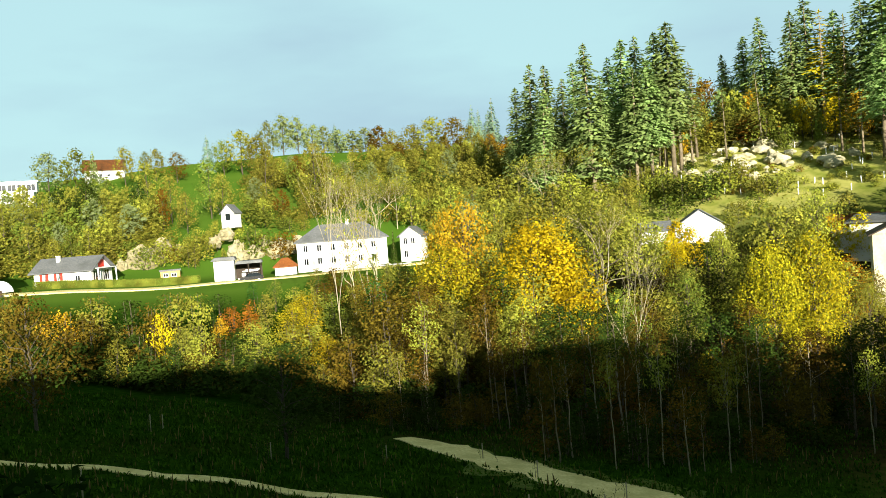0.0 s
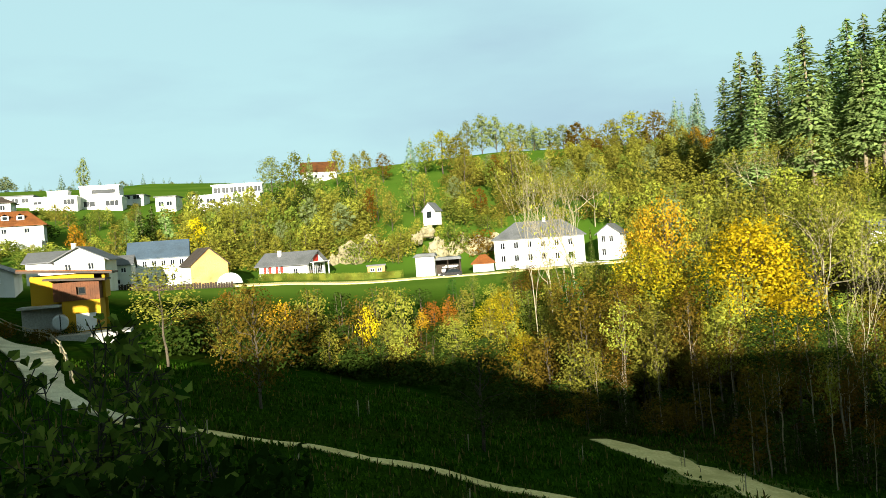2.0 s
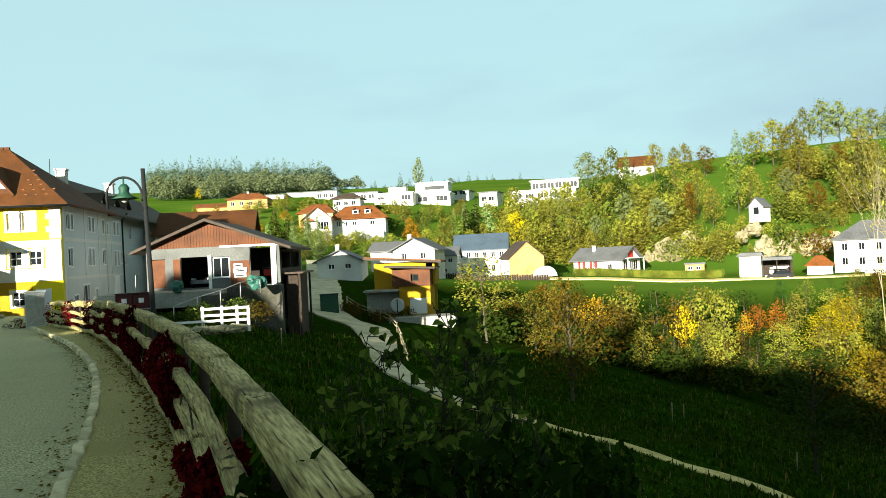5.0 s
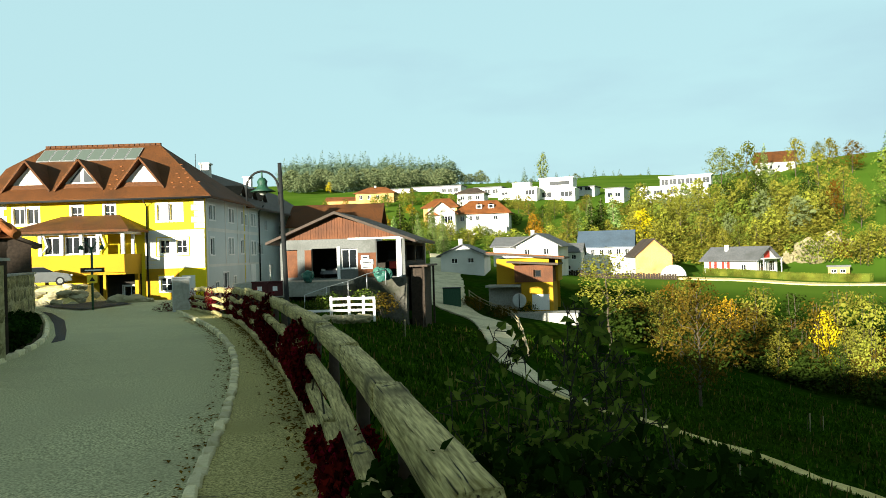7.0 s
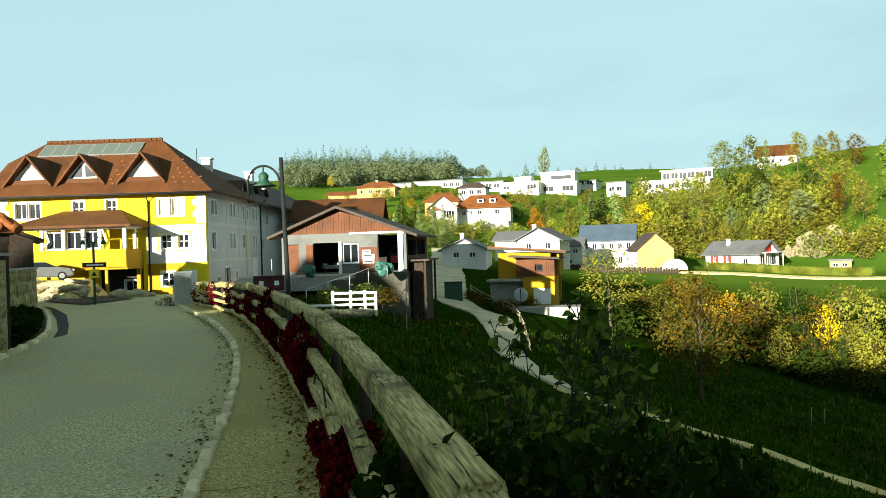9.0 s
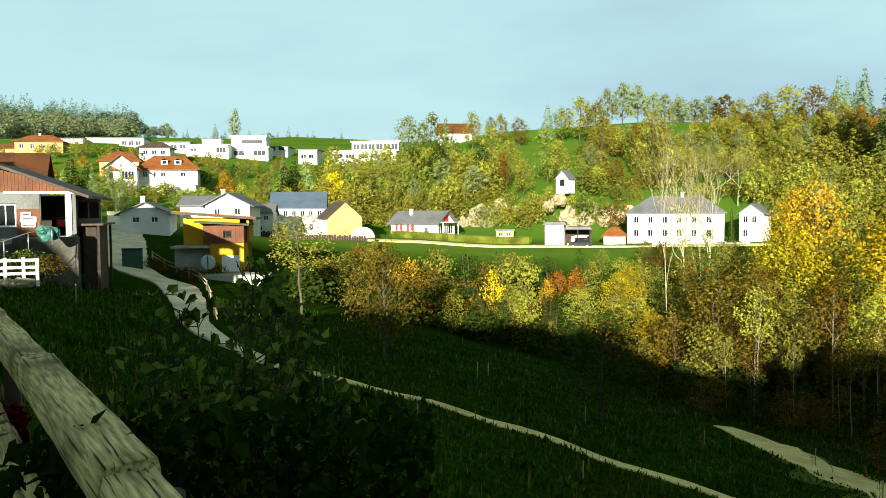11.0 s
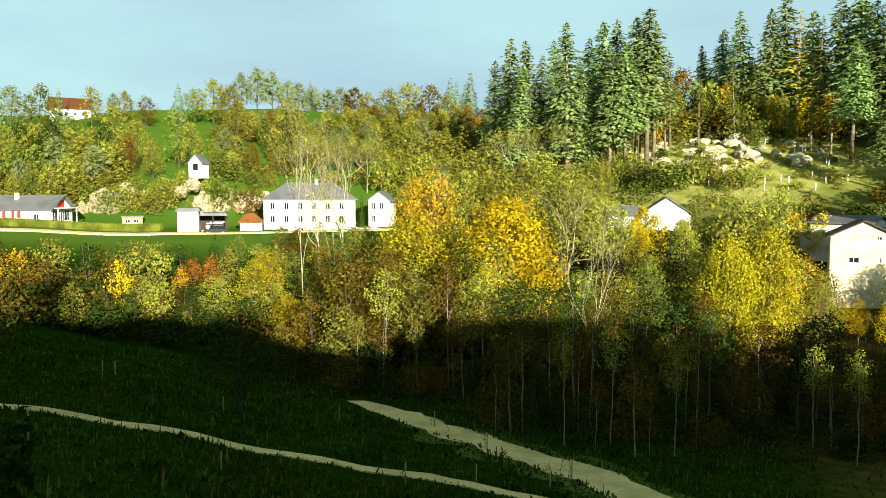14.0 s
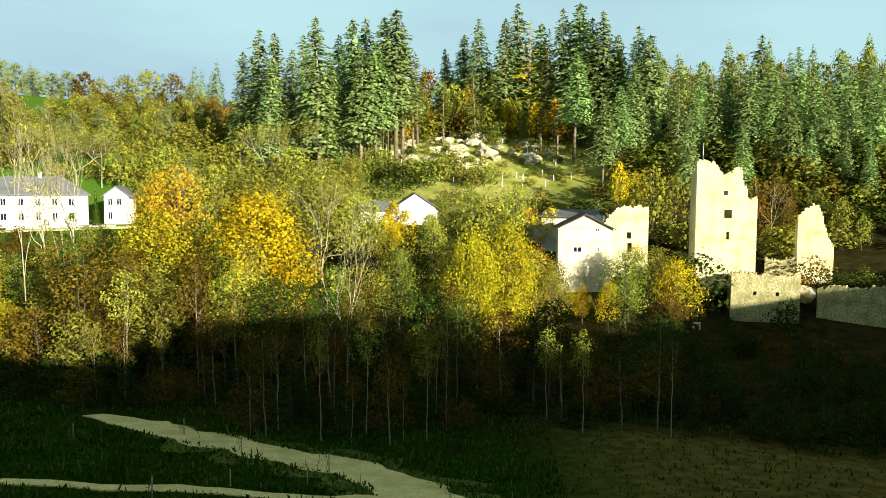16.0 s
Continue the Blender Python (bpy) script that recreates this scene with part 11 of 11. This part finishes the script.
for _ in range(9000):
    az = 17.6 + 10.6 * hq.random()
    dd = 143.2 + 1.0 * hq.random()
    z = land(az, 143.5) + 1.35 * hq.random()
    hp.append(tuple(at(az, dd, z)))
hp = np.array(hp)
hedge = empty("hedge", Matrix(), "long clipped green hedge before the bungalow garden", "hedge")
bm = bmesh.new()
for i in range(22):
    a0, a1 = 17.8 + 10.2 * i / 22, 17.8 + 10.2 * (i + 1) / 22
    q = [at(a0, 143.3, land(a0, 143.5) - 0.4), at(a1, 143.3, land(a1, 143.5) - 0.4), at(a1, 144.1, land(a1, 143.5) - 0.4), at(a0, 144.1, land(a0, 143.5) - 0.4)]
    up = Vector((0, 0, 1.65))
    v = [bm.verts.new(c) for c in q] + [bm.verts.new(c + up) for c in q]
    for f in ((0, 1, 5, 4), (2, 3, 7, 6), (4, 5, 6, 7)):
        bm.faces.new([v[j] for j in f])
part("core", bm, M["l_green"], hedge)
o = new("leaves", quads_mesh("leaves", leaf_quads(hp, hq.normal(size=hp.shape) + np.array([0, -0.6, 0.4]), 0.14 + 0.1 * hq.random(len(hp)), hq), M["l_green"]))
o.parent = hedge
# garden wall before the villa
gw = empty("garden_wall", Matrix(), "long white rendered garden wall below the villa", "wall", kind="structure")
for i in range(8):
    a0, a1 = 8.9 - i * 0.82, 8.9 - (i + 1) * 0.82 + 0.03
    p, q = at(a0, 143.5, 0), at(a1, 143.5, 0)
    d = q - p
    m = pose(p.x, p.y, EYE - 7.3, 0, 0, math.degrees(math.atan2(d.y, d.x)))
    part("panel", boxes((0, 0, -1.2, d.length, 0.25, 1.05)), WHITE, gw, m=m)
    part("coping", boxes((-0.02, -0.05, 1.054, d.length, 0.3, 1.14)), M["concrete"], gw, m=m)
    part("pier", boxes((-0.2, -0.08, -1.2, 0.2, 0.33, 1.25)), WHITE, gw, m=m)
plant("farspruce", 3.6, 148, "l_deep", height=6.6, wide=0.85, z=-6.2, where="beside the villa")
house("garden_shed", 11.6, 147, -6.7, 4.0, 3.5, 1.7, 0, WHITE, M["tile_orange"], 1.3, "garden shed with a pointed orange roof", hip=1.4, over=0.4, category="shed")
house("garden_hut", 19.6, 158, -6.3, 3.6, 2.5, 1.8, 0, M["plaster_apricot"], M["slate"], 0.0, "small flat-roofed pale garden hut", flat=True, over=0.2, category="shed", wins={"front": [(0.5, 0.7, 0.9, 0.7), (2.0, 0.7, 0.9, 0.7)]})
gp = at(30.2, 137, -4.9)
gre = empty("greenhouse", pose(gp.x, gp.y, gp.z, 0, 0, 30), "round-topped translucent plastic greenhouse", "greenhouse")
arc = [(2.1 * math.cos(math.pi * i / 12), 1.75 * math.sin(math.pi * i / 12)) for i in range(13)]
part("cover", prism(bmesh.new(), arc, 0, 5), M["curtain"], gre, "milky plastic cover")
for y in (0, 2.5, 5):
    part("hoop", tube(bmesh.new(), [(x * 1.01, y - 0.02, z * 1.01) for x, z in arc], 0.03, 5), M["metal_grey"], gre)
for i in range(8):
    az = 30.5 + 1.1 * i
    p = at(az, 134, land(az, 134))
    e = empty("garden_fence", pose(p.x, p.y, p.z, 0, 0, az), "dark board fence of a garden plot", "fence", "garden fences")
    for k in range(6):
        part("board", boxes((k * 0.42 - 1.25, 0, -0.2, k * 0.42 - 0.87, 0.05, 0.9 + 0.1 * (k % 2))), M["wood_dark"], e)
    part("rail", boxes((-1.25, 0.054, 0.5, 1.25, 0.1, 0.6)), M["wood_dark"], e)
# red shutters of the bungalow
bung = [o for o in bpy.data.objects if o.name.startswith("bungalow")][0]
for u in (1.05, 2.15, 3.65, 4.75):
    part("shutter", boxes((u, -0.06, 0.85, u + 0.48, -0.004, 2.25)), M["red_paint"], bung, "red wooden shutter")
part("gable_panel", boxes((2.6, -0.05, 2.7, 4.6, -0.004, 4.0)), M["red_paint"], bung, "dark red boarded gable panel", m=pose(10.4, 0, 0, 0, 0, 90))
part("terrace_post", boxes((11.4, 0.4, -1, 11.55, 0.55, 2.5), (11.4, 6.8, -1, 11.55, 6.95, 2.5), (10.42, 0.3, 2.5, 11.7, 7.0, 2.62)), M["paint_white"], bung)
# solar panels on the blue roof
# ---- rock faces and boulders ----
for i, (az, d, w, h, z) in enumerate(((21.2, 168, 6.5, 6.5, -4.6), (19.9, 170, 6, 6, -3.2), (22.6, 169, 4.5, 4.0, -5.0), (18.8, 172, 3.5, 4, -2.6), (14.9, 166, 6, 5.5, -4.4), (13.8, 167, 5, 4.6, -4.8), (12.0, 167, 6.5, 5.6, -4.6), (10.6, 168, 5.5, 5.6, -4.6), (15.6, 172, 5, 3, 0.8), (16.4, 170, 4, 3, -0.6), (13.0, 169, 4.5, 5, -3.4))):
    boulder(az, d, w, h, i, z, "pale weathered rock face above the terrace", "rock faces", "rock", rz=30 * i, dep=0.7, sink=0.15, shapes=CLIFFS)
rr = random.Random(6)
for i in range(64):
    az, d = min(-15.0, max(-28.5, rr.gauss(-21.5, 3.2))), rr.uniform(178, 208)
    s = rr.choice((0.8, 1.0, 1.3, 1.7, 2.2, 2.8))
    boulder(az, d, s * 1.5, s * 0.9, i, None, "large pale boulder on the cleared hillside", "clearing boulders", rz=rr.uniform(0, 180))
for i, (az, d, w, h) in enumerate(((-16.4, 190, 3.6, 3.0), (-17.2, 190, 2.6, 2.4), (-21.4, 190, 4.2, 2.6), (-21.6, 184, 4.6, 2.4), (-22.8, 205, 3.4, 2.6), (-21.4, 208, 2.6, 2.2), (-25.0, 198, 3.6, 2.0), (-25.8, 187, 3.0, 2.2), (-26.6, 195, 3.2, 2.2), (-28.6, 188, 2.2, 1.8), (-20.3, 200, 2.4, 1.8), (-23.6, 192, 2.2, 2.0))):
    boulder(az, d, w, h, i, None, "large pale boulder on the cleared hillside", "clearing boulders", rz=40 * i)
gm = mesh_of("guard", tube(bmesh.new(), [(0, 0, -0.2), (0, 0, 1.3)], 0.10, 7), M["paint_white"])
for i in range(70):
    az, d = rr.uniform(-31, -15), rr.uniform(165, 212)
    p = at(az, d, land(az, d))
    o = new("tree_guard", gm)
    o.matrix_basis = pose(p.x, p.y, p.z, rr.gauss(0, 3), rr.gauss(0, 3), 0)
    tagged(o, "white plastic tube guarding a planted seedling", "tree guard", "tree guards")


# ---- castle ruin ----
def ragged(bm, u0, u1, z0, heights, thick, rng, step=0.2):
    """Broken masonry above z0 whose top follows the heights in small uneven steps."""
    top = []
    for u in np.arange(u0, u1 - 1e-6, step):
        z = float(np.interp(u + step / 2, [h[0] for h in heights], [h[1] for h in heights])) + rng.normal() * 0.12 + 0.35 * noise.noise((u * 1.1, z0, 4))
        z = max(z, z0 + 0.12)
        top += [(u, z), (min(u1, u + step * 0.9), z + rng.normal() * 0.05)]
    prism(bm, [(u0, z0), (u1, z0)] + top[::-1], 0.01, thick - 0.02)
    bmesh.ops.recalc_face_normals(bm, faces=bm.faces)


rngr = np.random.default_rng(15)


def ruin_block(name, az, d, zb, w, dep, rot, z_full, heights, openings, label, mat="ruin", foot=3.0, side_drop=1.5):
    p = at(az, d, zb)
    e = empty(name, pose(p.x, p.y, p.z, 0, 0, az + rot) @ pose(-w / 2, 0, 0), label, "ruin", "castle ruin")
    part("wall", wall_bm(w, z_full, openings, 1.1, foot=foot), M[mat], e)
    bm = bmesh.new()
    ragged(bm, 0, w, z_full, heights, 1.1, rngr)
    part("broken_top", bm, M[mat], e)
    for side, hs in (("right", heights[-1][1] - 0.4), ("left", heights[0][1] - 0.6)):
        m = pose(w, 0, 0, 0, 0, 90) if side == "right" else pose(0, dep, 0, 0, 0, 270)
        part("wall", wall_bm(dep - 1.15, min(z_full, hs) - 0.3, (), 1.0, foot=foot), M[mat], e, m=m @ pose(1.12 if side == "right" else 0.03, 0.02, 0))
        bm = bmesh.new()
        ragged(bm, 0, dep - 1.2, min(z_full, hs) - 0.3, [(0, hs if side == "right" else hs - side_drop), (dep, hs - side_drop if side == "right" else hs)], 1.0, rngr)
        part("broken_top", bm, M[mat], e, m=m @ pose(1.12 if side == "right" else 0.03, 0.02, 0))
    part("wall", wall_bm(w - 0.1, z_full - side_drop, (), 0.9, foot=foot), M[mat], e, m=pose(w - 0.05, dep + 0.9, 0, 0, 0, 180))
    return e


tw = ruin_block("ruined_tower", -41.0, 110, -11.2, 9.3, 8, 8, 10.6, [(0, 16.4), (2.6, 16.2), (3.2, 15.3), (3.6, 14.6), (5.4, 14.6), (5.9, 15.4), (6.9, 15.4), (7.2, 13.0), (7.7, 12.4), (7.9, 11.2), (9.3, 11.0)],
                [(4.3, 8.2, 5.5, 9.4), (4.75, 5.2, 5.2, 6.3)], "tall sunlit ruined keep of pale masonry with broken top", foot=2)
tw.matrix_basis = tw.matrix_basis @ pose(0.75, 0, 0) @ Matrix.Diagonal((0.84, 1, 0.945, 1))
# dark panel on the wall face stands in for a shaded hole
part("opening", boxes((4.2, -0.02, 11.5, 4.8, 0.1, 12.1)), M["dark_in"], tw)
part("pole", tube(bmesh.new(), [(0.9, 0.5, 16), (0.9, 0.5, 18.8)], 0.06, 6), M["metal_grey"], tw)
part("window_frame", boxes((4.25, 0.3, 8.2, 4.4, 0.5, 9.4), (5.4, 0.3, 8.2, 5.52, 0.5, 9.4)), M["ruin_dark"], tw)
ruin_block("ruined_wall", -46.7, 117, -10.6, 4.6, 3, 8, 3.0, [(0, 7.2), (0.8, 8.3), (1.9, 9.0), (2.8, 8.6), (3.3, 6.4), (3.9, 4.6), (4.6, 3.4)], [], "tapering stump of a pale ruined wall", side_drop=0.8)
ruin_block("ruined_wall", -34.2, 110, -8.9, 6.0, 3, 4, 4.2, [(0, 4.6), (0.9, 5.8), (1.8, 6.7), (3.6, 7.0), (5.1, 6.9)], [(3.1, 2.4, 3.7, 3.3), (3.2, 0.5, 3.8, 1.8)], "pale ruined wall beside the white house", side_drop=0.8)
ruin_block("bastion", -43.7, 103, -17.4, 8.0, 7, 6, 7.0, [(0, 7.4), (4.6, 7.3), (5.0, 7.0), (8.0, 7.5)], [(2.6, 4.6, 3.0, 5.1), (5.2, 4.6, 5.6, 5.1)], "mossy round-cornered bastion of the castle ruin", "ruin_dark", 2.0, 0.6)
ruin_block("curtain_wall", -50.0, 104.5, -17.6, 11.5, 3, -10, 5.6, [(0, 5.9), (6, 6.2), (11.5, 7.2)], [], "long mossy curtain wall of the castle", "ruin_dark", 3.0, 0.5)
ruin_block("ruined_wall", -44.6, 113, -10.4, 4.0, 2, 0, 0.5, [(0, 1.6), (2, 1.2), (4, 1.8)], [], "low broken wall between the ruins", "ruin_dark", 2.0, 0.2)
for i in range(10):
    boulder(-39.5 - i * 0.75, 106.5 + (i % 3), 2.6 + (i % 3) * 0.6, 2.0, i, -13.4 + 0.2 * (i % 4), "rock of the castle crag", "crag rocks", rz=37 * i)
vp = at(-39.0, 96, -17.4)
van = empty("white_panel_stand", pose(vp.x, vp.y, vp.z, 0, 0, -39), "white framed stand among the dark trees", "stand")
for b in ((0, 0, 0, 0.2, 0.15, 1.9), (0.204, 0, 1.65, 0.9, 0.15, 1.9), (0.7, 0, 0, 0.9, 0.15, 1.646)):
    part("frame", boxes(b), M["paint_white"], van)
part("shelf", boxes((0.21, -0.2, 0.3, 0.69, 0.15, 0.4)), M["paint_white"], van)
for x in (0.03, 0.73):
    part("leg", boxes((x, 0.02, -1.2, x + 0.14, 0.13, -0.004)), M["wood_dark"], van)
